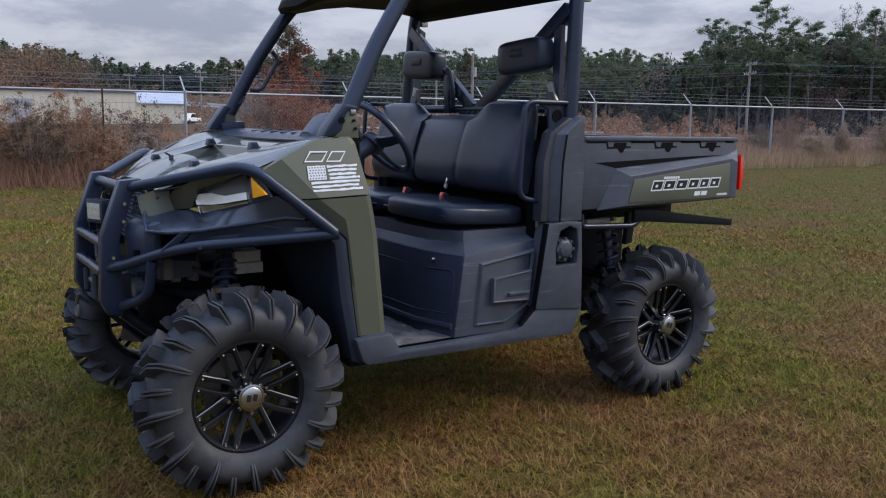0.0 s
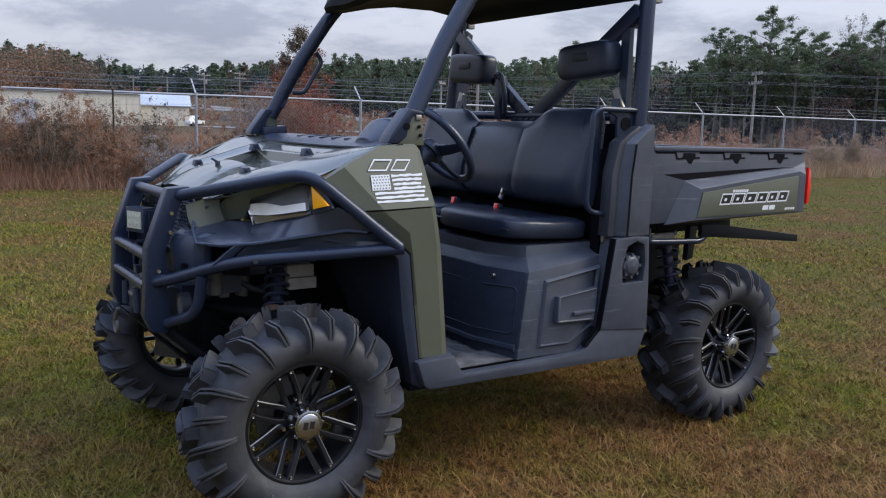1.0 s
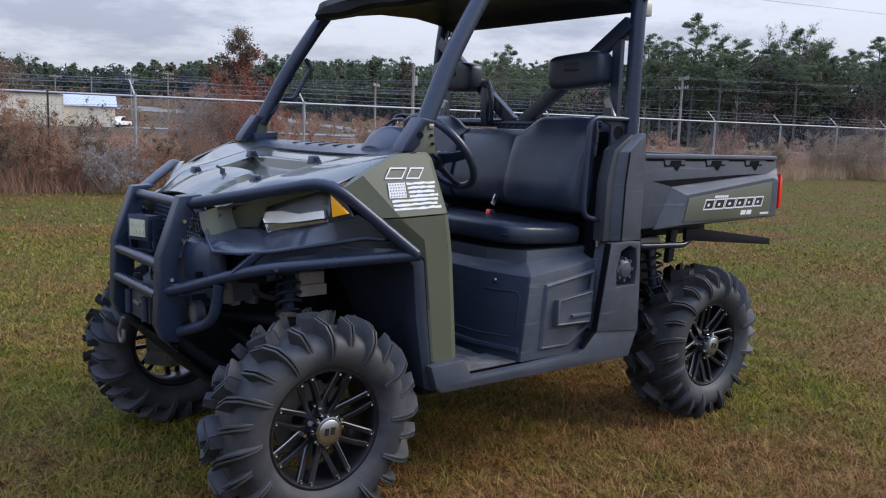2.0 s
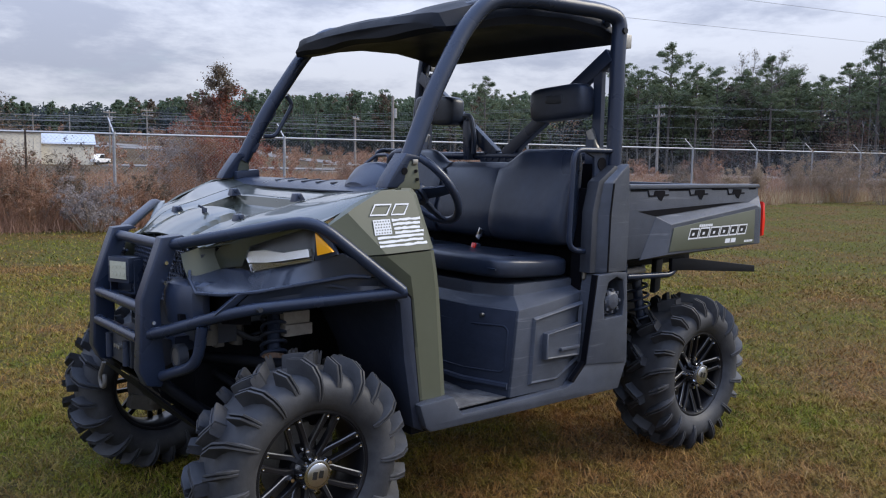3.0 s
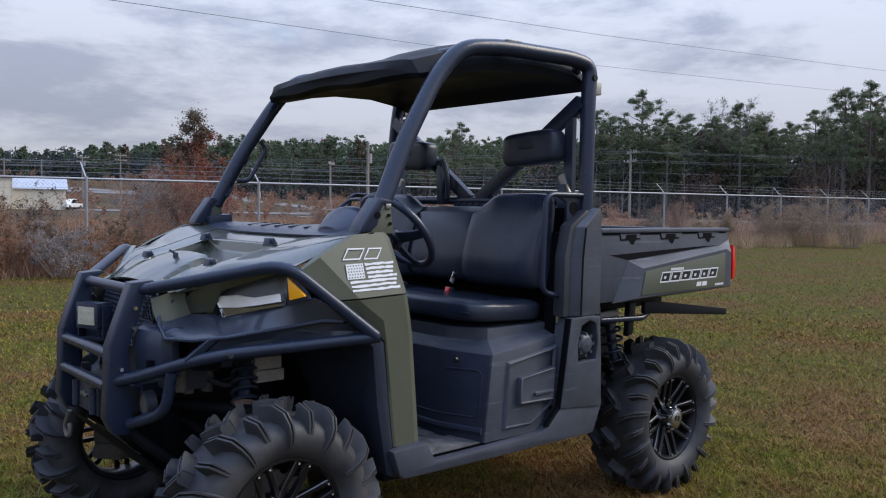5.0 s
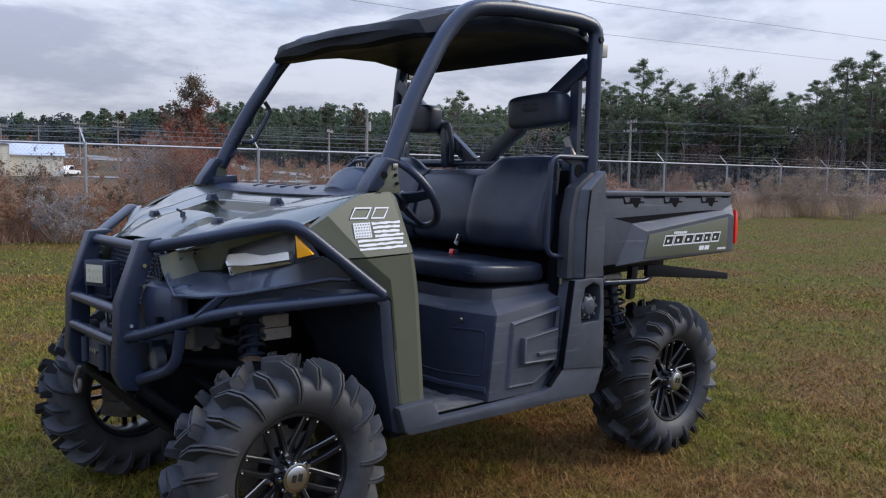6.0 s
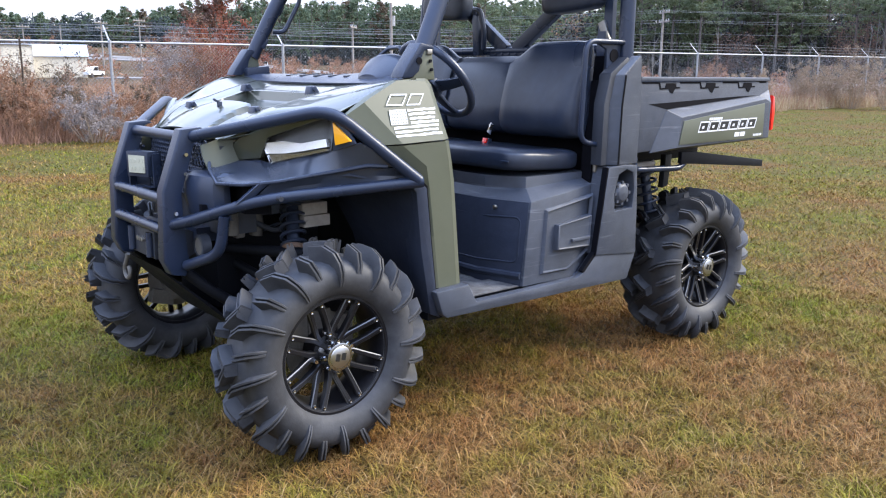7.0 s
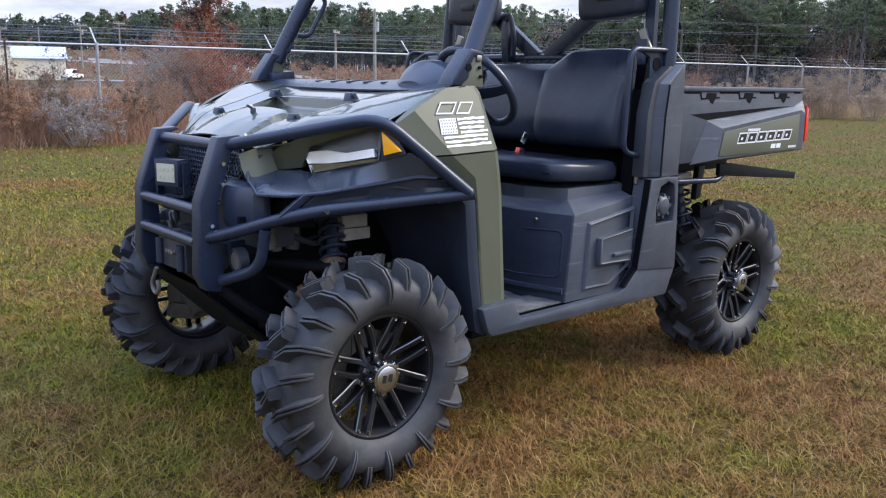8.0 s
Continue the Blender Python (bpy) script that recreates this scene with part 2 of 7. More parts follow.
def prism(bm, pts, y0, y1):
    """An outline in x, z drawn out from y0 to y1 (each a number or a function of x, z)."""
    f0 = y0 if callable(y0) else (lambda x, z: y0)
    f1 = y1 if callable(y1) else (lambda x, z: y1)
    a = [bm.verts.new((x, f0(x, z), z)) for x, z in pts]
    b = [bm.verts.new((x, f1(x, z), z)) for x, z in pts]
    bm.faces.new(a)
    bm.faces.new(b[::-1])
    n = len(pts)
    for i in range(n):
        bm.faces.new((a[i], b[i], b[(i + 1) % n], a[(i + 1) % n]))
    return bm


def sheet(bm, grid, thick):
    """A curved plate: rows of points, thickened along its own normals."""
    g = [[Vector(p) for p in r] for r in grid]
    nr, nc = len(g), len(g[0])

    def nrm(i, j):
        du = g[min(i + 1, nr - 1)][j] - g[max(i - 1, 0)][j]
        dv = g[i][min(j + 1, nc - 1)] - g[i][max(j - 1, 0)]
        n = du.cross(dv)
        return n.normalized() if n.length > 1e-9 else Vector((0, 0, 1))

    a = [[bm.verts.new(g[i][j]) for j in range(nc)] for i in range(nr)]
    b = [[bm.verts.new(g[i][j] - nrm(i, j) * thick) for j in range(nc)] for i in range(nr)]
    for i in range(nr - 1):
        for j in range(nc - 1):
            bm.faces.new((a[i][j], a[i][j + 1], a[i + 1][j + 1], a[i + 1][j]))
            bm.faces.new((b[i][j], b[i + 1][j], b[i + 1][j + 1], b[i][j + 1]))
    for i in range(nr - 1):
        bm.faces.new((a[i][0], a[i + 1][0], b[i + 1][0], b[i][0]))
        bm.faces.new((a[i][-1], b[i][-1], b[i + 1][-1], a[i + 1][-1]))
    for j in range(nc - 1):
        bm.faces.new((a[0][j], b[0][j], b[0][j + 1], a[0][j + 1]))
        bm.faces.new((a[-1][j], a[-1][j + 1], b[-1][j + 1], b[-1][j]))
    return bm


def spline(rows, n):
    """Rows of points, made finer along each column by a smooth curve."""
    out = []
    k = len(rows)
    for s in range(n + 1):
        u = s / n * (k - 1)
        i = min(int(u), k - 2)
        t = u - i
        p0, p1, p2, p3 = (rows[max(0, min(k - 1, i + d))] for d in (-1, 0, 1, 2))
        row = []
        for a, b, c, d in zip(p0, p1, p2, p3):
            a, b, c, d = Vector(a), Vector(b), Vector(c), Vector(d)
            row.append(0.5 * ((2 * b) + (c - a) * t + (2 * a - 5 * b + 4 * c - d) * t * t + (3 * b - a - 3 * c + d) * t ** 3))
        out.append(row)
    return out


def facets(rows, n):
    """Rows of points, made finer by straight steps between them."""
    out = []
    for a, b in zip(rows, rows[1:]):
        out += [[Vector(p).lerp(Vector(q), i / n) for p, q in zip(a, b)] for i in range(n)]
    return out + [[Vector(p) for p in rows[-1]]]


def turn(rows):
    return [list(r) for r in zip(*rows)]


def rounded(pts, r, n=5):
    """A polyline with its corners rounded."""
    pts = [Vector(p) for p in pts]
    out = [pts[0]]
    for a, b, c in zip(pts, pts[1:], pts[2:]):
        d = min(r, (a - b).length * 0.45, (c - b).length * 0.45)
        s, e = b + (a - b).normalized() * d, b + (c - b).normalized() * d
        for i in range(n + 1):
            t = i / n
            out.append((1 - t) ** 2 * s + 2 * t * (1 - t) * b + t * t * e)
    out.append(pts[-1])
    return out


def tube(bm, pts, r, n=12, bend=0.0, flat=1.0, loop=False):
    p = rounded(pts, bend) if bend else [Vector(q) for q in pts]
    rings = []
    k = len(p)
    up = None
    for i in range(k):
        if loop:
            d = (p[(i + 1) % k] - p[i - 1]).normalized()
        else:
            d = (p[min(i + 1, k - 1)] - p[max(i - 1, 0)]).normalized()
        if up is None:
            up = d.orthogonal().normalized() if abs(d.z) > 0.9 else (Vector((0, 0, 1)) - d * d.z).normalized()
        up = (up - d * up.dot(d)).normalized()
        side = d.cross(up)
        rings.append([p[i] + up * (r * math.cos(a)) + side * (r * flat * math.sin(a)) for a in (2 * math.pi * j / n for j in range(n))])
    return loft(bm, rings, True, True, loop)


def spin(bm, prof, n=32, axis="y", c=(0, 0, 0), shut=False, ang=0.0):
    """A profile of (radius, along the axis) turned round an axis."""
    rings = []
    for i in range(n):
        a = 2 * math.pi * i / n + ang
        ring = []
        for r, h in prof:
            u, v = r * math.cos(a), r * math.sin(a)
            q = {"y": (u, h, v), "z": (u, v, h), "x": (h, u, v)}[axis]
            ring.append(Vector(q) + Vector(c))
        rings.append(ring)
    return loft(bm, rings, shut, False, True)


def disc_cyl(bm, c, r, h, axis="y", n=16, r2=None):
    r2 = r if r2 is None else r2
    return spin(bm, [(0.0005, -h / 2), (r, -h / 2), (r2, h / 2), (0.0005, h / 2)], n, axis, c)


def pillow(bm, c, s, m=None, n=10, power=4.0):
    """A cushion: a box with generously rounded edges."""
    rings = []
    for i in range(n + 1):
        v = -math.pi / 2 + math.pi * i / n
        ring = []
        for j in range(2 * n):
            u = 2 * math.pi * j / (2 * n)
            q = 2.0 / power
            cu, su, cv, sv = math.cos(u), math.sin(u), math.cos(v), math.sin(v)
            f = lambda t: math.copysign(abs(t) ** q, t)
            p = Vector((f(cv) * f(cu) * s[0] / 2, f(cv) * f(su) * s[1] / 2, f(sv) * s[2] / 2))
            if i in (0, n):
                p.x, p.y = p.x * 0.02 + f(cu) * s[0] * 0.005, p.y * 0.02 + f(su) * s[1] * 0.005
            ring.append((m @ p if m is not None else p) + Vector(c))
        rings.append(ring)
    return loft(bm, rings)


def lerp(table, x):
    for (x0, y0), (x1, y1) in zip(table, table[1:]):
        if x <= x1:
            t = max(0.0, (x - x0) / (x1 - x0))
            return y0 + (y1 - y0) * t
    return table[-1][1]


# ---- the vehicle: x runs to its rear, y to its passenger side ----
HUB_Z, HUB_Y, BASE = 0.36, 0.72, 2.057
car = thing("utility_vehicle", "olive green and black side-by-side utility vehicle parked on short grass", "utility vehicle")


def y_panel(x, z):
    return -0.725 + (0.30 * (z - 1.02) if z > 1.02 else 0.05 * (1.02 - z))


def across(h, width):
    """Distance in from the outer face, for a tyre of this width."""
    return h if h < 0.02 else 0.02 + (h - 0.02) * (width / 2 - 0.02) / 0.08


def make_tyre(width):
    bm = bmesh.new()
    prof = [(0.196, 0.006), (0.204, -0.007), (0.222, -0.019), (0.246, -0.027), (0.270, -0.027), (0.290, -0.018), (0.304, -0.002), (0.314, 0.022), (0.319, 0.06), (0.321, 0.10)]
    prof = [(r, across(h, width)) for r, h in prof]
    prof = prof + [(r, width - h) for r, h in prof[-2::-1]]
    spin(bm, prof + [(0.186, width - 0.006), (0.186, 0.006)], 72, "y", shut=True)
    return bm


def make_lug(side, kind, width):
    """A tall paddle: a grooved double ridge up the sidewall that bends over the shoulder into the tread."""
    pth = [(0.232, -0.0225), (0.252, -0.0275), (0.274, -0.0255), (0.291, -0.0165), (0.305, 0.001), (0.314, 0.024), (0.318, 0.055), (0.320, 0.088), (0.321, 0.118)]
    nr = [(0.0, -1.0), (0.10, -1.0), (0.38, -0.92), (0.66, -0.75), (0.88, -0.48), (1, -0.12), (1, 0), (1, 0), (1, 0)]
    tall = [0.003, 0.009, 0.017, 0.029, 0.043, 0.050, 0.048, 0.046, 0.042]
    lean = [-1.0, -0.6, 0.0, 0.8, 2.2, 5.0, 9.5, 14.5, 18.5]
    wide = [0.013, 0.015, 0.018, 0.020, 0.022, 0.023, 0.024, 0.026, 0.028]
    use = {"long": range(0, 7), "short": range(2, 6), "block": range(6, 9)}[kind]
    bm, rings = bmesh.new(), []
    for i in use:
        r, h = pth[i]
        n = Vector(nr[i]).normalized()
        t = tall[i] * {"long": 1.0, "short": (0.08, 0.55, 0.94, 0.94)[max(0, min(3, i - 2))], "block": 0.96}[kind]
        w = wide[i] * (1.15 if kind == "block" else 1.0)
        dip = 0.50 if i < 5 else 0.78
        ring = []
        for u, hh in ((-0.60, -0.012), (-0.50, t * 0.90), (-0.43, t), (-0.15, t), (-0.07, t * dip), (0.07, t * dip), (0.15, t), (0.43, t), (0.50, t * 0.90), (0.60, -0.012)):
            rr, yy = r + n.x * hh, across(h + (0.014 if kind == "block" else 0.0), width) + n.y * hh
            if side < 0:
                yy = width - yy
            th = radians(lean[i]) + u * w / rr
            ring.append((rr * math.cos(th), yy, rr * math.sin(th)))
        rings.append(ring)
    return loft(bm, rings)


def make_wheel(parent, m, width):
    bm = bmesh.new()
    # barrel and lips
    spin(bm, [(0.199, 0.002), (0.200, 0.010), (0.190, 0.016), (0.183, 0.05), (0.176, 0.10), (0.176, width - 0.05), (0.190, width - 0.014), (0.199, width - 0.002), (0.195, width + 0.001), (0.184, width - 0.01), (0.170, width - 0.05), (0.170, 0.10), (0.177, 0.045), (0.182, 0.014), (0.190, 0.001)], 64, "y", shut=True)
    wheel = part("wheel", bm, M_RIM, parent, "gloss black alloy wheel with split machined spokes")
    wheel.matrix_basis = m
    part("tyre", make_tyre(width), M_RUBBER, wheel, "black rubber mud tyre carcass", sharp=32)
    for side in (1, -1):
        for kind, shift in (("long", 0.0), ("short", 0.5), ("block", 0.42)):
            lug = part("tread_block" if kind == "block" else "tread_lug", make_lug(side, kind, width), M_RUBBER, wheel, sharp=25)
            for k in range(12):
                a = (k + shift + (0 if side > 0 else 0.25)) * 30
                if k == 0:
                    lug.matrix_basis = pose(0, 0, 0, 0, a, 0)
                else:
                    again(lug, wheel, pose(0, 0, 0, 0, a, 0))
    # eight forked spokes, each leg a bar with a flat face and a bright inner edge
    legs = ((0.036, 0.07, 0.040, 0.0085, 0.030), (0.062, 0.085, 0.037, 0.0088, 0.028), (0.084, 0.120, 0.032, 0.0088, 0.024), (0.130, 0.222, 0.020, 0.0085, 0.020), (0.184, 0.283, 0.009, 0.0105, 0.016))
    dark, bright = bmesh.new(), bmesh.new()
    for k in range(8):
        c = 2 * math.pi * k / 8
        for s in (-1, 1):
            rings, edge = [], []
            for r, da, h, w, d in legs:
                a = c + s * da
                u, v = Vector((math.cos(a), 0, math.sin(a))), Vector((-math.sin(a), 0, math.cos(a))) * s
                o = u * r
                rings.append([o - v * w + Vector((0, h + d, 0)), o - v * w * 0.9 + Vector((0, h + 0.003, 0)), o - v * w * 0.6 + Vector((0, h, 0)), o + v * w * 0.6 + Vector((0, h, 0)), o + v * w * 0.9 + Vector((0, h + 0.003, 0)), o + v * w + Vector((0, h + d, 0))])
                e = o - v * (w * 0.92) + Vector((0, h + 0.0015, 0))
                edge.append([e + v * 0.0016, e - v * 0.0012 + Vector((0, 0.002, 0)), e - v * 0.0012 + Vector((0, 0.005, 0)), e + v * 0.0016 + Vector((0, 0.004, 0))])
            loft(dark, rings)
            loft(bright, edge)
    part("spokes", dark, M_RIM, wheel, sharp=30)
    part("machined_edge", bright, M_EDGE, wheel, "bright machined spoke edges")
    bm = bmesh.new()
    disc_cyl(bm, (0, 0.078, 0), 0.062, 0.06, n=32, r2=0.066)
    spin(bm, [(0.036, 0.025), (0.035, -0.002), (0.031, -0.009), (0.0005, -0.009)][::-1] + [(0.037, 0.055)], 28, "y")
    part("hub", bm, M_RIM, wheel)
    bm = bmesh.new()
    spin(bm, [(0.0005, -0.0165), (0.040, -0.0165), (0.046, -0.0145), (0.049, -0.004), (0.051, 0.012), (0.053, 0.050)], 28, "y")
    points = []
    for k in range(8):
        a = 2 * math.pi * k / 8
        u, v = Vector((math.cos(a), 0, math.sin(a))), Vector((-math.sin(a), 0, math.cos(a)))
        points.append(loft(bmesh.new(), [[u * r - v * w, u * r + v * w, u * r + v * w * 0.5 + Vector((0, -0.008, 0)), u * r - v * w * 0.5 + Vector((0, -0.008, 0))] for r, w in ((0.034, 0.012), (0.056, 0.006))]))
    part("hub_cap", bm, M_HUB, wheel, "smoked chrome hub cap")
    bm = bmesh.new()
    spin(bm, [(0.0005, -0.0185), (0.0335, -0.0185), (0.0365, -0.0165), (0.0365, -0.012)], 28, "y")
    part("cap_plate", bm, M_ALLOY, wheel, "silver plate with a dark emblem")
    for b in points:
        part("hub_point", b, M_HUB, wheel)
    for x in (-0.011, 0.011):
        part("emblem", box(bmesh.new(), (x, -0.0190, 0), (0.015, 0.0012, 0.024), Matrix.Rotation(0.2, 3, "Y")), M_DECAL, wheel)
    bm = bmesh.new()
    spin(bm, [(0.0005, -0.016), (0.006, -0.016), (0.0085, -0.010), (0.009, 0.02), (0.0005, 0.02)], 8, "y")
    nut = part("lug_nut", bm, M_CHROME, wheel)
    spots = [(0.068 * math.cos(a), 0.036, 0.068 * math.sin(a)) for a in (k * math.pi / 2 + 0.20 for k in range(4))]
    nut.location = spots[0]
    for p in spots[1:]:
        again(nut, wheel, Matrix.Translation(p))
    bm = bmesh.new()
    spin(bm, [(0.0005, -0.006), (0.0042, -0.007), (0.0066, 0.0), (0.0066, 0.004), (0.0005, 0.004)], 8, "y")
    rivet = part("rivet", bm, M_CHROME, wheel)
    spots = [(0.179 * math.cos(a), 0.012, 0.179 * math.sin(a)) for a in (2 * math.pi * k / 8 + s * 0.283 for k in range(8) for s in (-1, 1))]
    rivet.location = spots[0]
    for p in spots[1:]:
        again(rivet, wheel, Matrix.Translation(p))
    bm = bmesh.new()
    disc_cyl(bm, (0, 0.115, 0), 0.125, 0.008, n=32)
    disc_cyl(bm, (0, 0.14, 0), 0.075, 0.06, n=24)
    box(bm, (0.09, 0.12, 0.05), (0.06, 0.05, 0.10))
    part("brake_disc", bm, M_DUSTY, wheel, "dull steel brake disc and caliper")
    return wheel


# narrower tyres in front
for hub_x, hub_z, tyre_width, spun in ((0, HUB_Z, 0.170, (0, 75)), (BASE, HUB_Z - 0.008, 0.216, (14, 20))):
    wheel = make_wheel(car, pose(hub_x, -HUB_Y, hub_z, 0, spun[0], 0), tyre_width)
    w = copy_thing(wheel, pose(hub_x, HUB_Y, hub_z, 0, spun[1], 180))
    w.parent = car

# brush guard
bm = bmesh.new()
box(bm, (-0.18, 0, 0.70), (0.10, 0.40, 0.05))
guard = part("brush_guard", bm, M_TUBE, car, "black tubular steel brush guard with two upright plates")


def post(s):
    line = [(-0.225, 1.072), (-0.290, 1.066), (-0.362, 0.868), (-0.366, 0.745), (-0.372, 0.640), (-0.350, 0.590)]
    b = bmesh.new()
    deep = [0.020, 0.055, 0.062, 0.070, 0.085, 0.05]
    rings = []
    for (x, z), d in zip(line, deep):
        yo, yi = s * 0.265, s * 0.206
        rings.append([(x + 0.004, yo, z), (x, yo - s * 0.006, z), (x, yi + s * 0.006, z), (x + 0.004, yi, z), (x + d, yi, z - 0.01), (x + d, yo, z - 0.01)])
    loft(b, rings)
    return part("guard_post", b, M_TUBE, guard, "bent steel upright plate", bevel=0.004)


for s in (-1, 1):
    post(s)
    b = bmesh.new()
    tube(b, [(-0.265, s * 0.225, 1.040), (-0.245, s * 0.27, 1.044), (0.035, s * 0.655, 1.138), (0.304, s * 0.754, 0.905)], 0.0195, 14, bend=0.075)
    part("side_tube", b, M_TUBE, guard)
    b = bmesh.new()
    tube(b, [(-0.345, s * 0.235, 0.752), (-0.300, s * 0.31, 0.772), (-0.165, s * 0.55, 0.860), (0.318, s * 0.756, 0.901)], 0.0195, 14, bend=0.12)
    part("lower_side_tube", b, M_TUBE, guard)
    b = bmesh.new()
    tube(b, [(-0.235, s * 0.44, 0.800), (-0.245, s * 0.42, 0.675), (-0.300, s * 0.27, 0.618)], 0.018, 12, bend=0.06)
    part("lower_hoop", b, M_TUBE, guard)
    for x, z in ((-0.300, 0.985), (-0.305, 0.922), (-0.345, 0.795), (-0.348, 0.765)):
        b = bmesh.new()
        disc_cyl(b, (x + 0.02, s * 0.270, z), 0.0065, 0.008, n=8)
        part("bolt", b, M_CHROME, guard)
    b = bmesh.new()
    disc_cyl(b, (-0.118, s * 0.592, 0.864), 0.008, 0.02, n=10)
    part("bolt", b, M_DARK, guard)
for x, z, r in ((-0.268, 1.038, 0.0185), (-0.345, 0.838, 0.0185), (-0.350, 0.735, 0.0185)):
    b = bmesh.new()
    tube(b, [(x, -0.21, z), (x, 0.21, z)], r)
    part("cross_tube", b, M_TUBE, guard)

# small LED work light on the guard
bm = bmesh.new()
box(bm, (-0.298, 0.065, 0.938), (0.045, 0.105, 0.090))
lamp = part("work_light", bm, M_BLACK, car, "small square LED work light in a black finned case", bevel=0.002)
for k in range(9):
    part("fin", box(bmesh.new(), (-0.268, 0.02 + k * 0.0112, 0.938), (0.03, 0.004, 0.085)), M_BLACK, lamp)
bm = bmesh.new()
box(bm, (-0.3215, 0.065, 0.938), (0.004, 0.080, 0.062))
part("lens", bm, M_LEN, lamp, "pale yellow square lens")
for k in range(4):
    for j in range(2):
        part("diode", disc_cyl(bmesh.new(), (-0.324, 0.037 + k * 0.019, 0.925 + j * 0.026), 0.0075, 0.002, "x", 10), M_LEN, lamp)
bm = bmesh.new()
for y in (0.004, 0.126):
    box(bm, (-0.29, y, 0.915), (0.03, 0.006, 0.12))
box(bm, (-0.29, 0.065, 0.857), (0.03, 0.126, 0.006))
part("bracket", bm, M_BLACK, lamp)
# the lamp is turned a little to the driver's side
lamp.matrix_basis = Matrix.Translation((-0.285, 0.105, 0.925)) @ Matrix.Rotation(radians(22), 4, "Z") @ Matrix.Translation((0.29, -0.065, -0.938))
# winch with a hook behind the lower guard
bm = bmesh.new()
box(bm, (-0.315, 0.0, 0.665), (0.06, 0.22, 0.10))
disc_cyl(bm, (-0.26, 0.0, 0.67), 0.05, 0.34, "y", 20)
winch = part("winch", bm, M_DARK, car, "black winch with a roller fairlead", bevel=0.004)
for y in (-0.085, 0.085):
    bm = bmesh.new()
    disc_cyl(bm, (-0.352, y, 0.665), 0.013, 0.085, "z", 12)
    part("roller", bm, M_BLACK, winch)
for k in range(3):
    part("clamp_bolt", disc_cyl(bmesh.new(), (-0.352, -0.025 + 0.022 * k, 0.675), 0.008, 0.012, "x", 8), M_STEEL, winch)
bm = bmesh.new()
a0 = [(-0.405, 0.005 + 0.026 * math.sin(t), 0.565 - 0.026 * math.cos(t)) for t in [math.pi * (-0.75 + 1.6 * i / 14) for i in range(15)]]
tube(bm, a0 + [(-0.40, 0.0, 0.625)], 0.0075, 8)
part("hook", bm, M_DUSTY, winch, "worn steel winch hook")

# hood and fenders
HOOD = [
    [(-0.190, 0.0, 1.048), (-0.188, 0.13, 1.047), (-0.182, 0.21, 1.044), (-0.170, 0.275, 1.030)],
    [(-0.060, 0.0, 1.112), (-0.060, 0.15, 1.112), (-0.058, 0.23, 1.106), (-0.055, 0.315, 1.112)],
    [(0.080, 0.0, 1.150), (0.080, 0.16, 1.149), (0.080, 0.24, 1.139), (0.085, 0.345, 1.152)],
    [(0.230, 0.0, 1.180), (0.230, 0.18, 1.180), (0.230, 0.27, 1.178), (0.235, 0.385, 1.192)],
    [(0.345, 0.0, 1.205), (0.345, 0.2, 1.205), (0.345, 0.3, 1.208), (0.350, 0.42, 1.214)],
]
rows = []
for r in HOOD:
    rows.append([(x, -y, z) for x, y, z in r[:0:-1]] + r)
fine = turn(spline(turn(spline(rows, 56)), 60))


def ramp(v, w=0.010):
    t = max(0.0, min(1.0, v / w + 0.5))
    return t * t * (3 - 2 * t)


# a pressed channel that runs back on both sides of the front bulge and widens into a tray behind it
for r in fine:
    for p in r:
        y = abs(p.y)
        inside = ramp(0.235 + 0.22 * (p.x - 0.05) - y) * ramp(0.215 - p.x, 0.016) * ramp(p.x + 0.150)
        bulge = ramp(0.165 - 0.10 * (p.x + 0.05) - y, 0.014) * ramp(0.030 - p.x, 0.016)
        step = 0.007 * ramp(0.11 - p.x, 0.008) * ramp(p.x - 0.03)
        p.z -= (0.040 - step) * inside * (1 - bulge)
        p.z += 0.010 * bulge * max(0.0, 1 - (y / 0.17) ** 2)
bm = bmesh.new()
sheet(bm, [list(reversed(r)) for r in fine], -0.006)
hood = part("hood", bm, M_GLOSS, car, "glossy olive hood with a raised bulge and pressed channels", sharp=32)
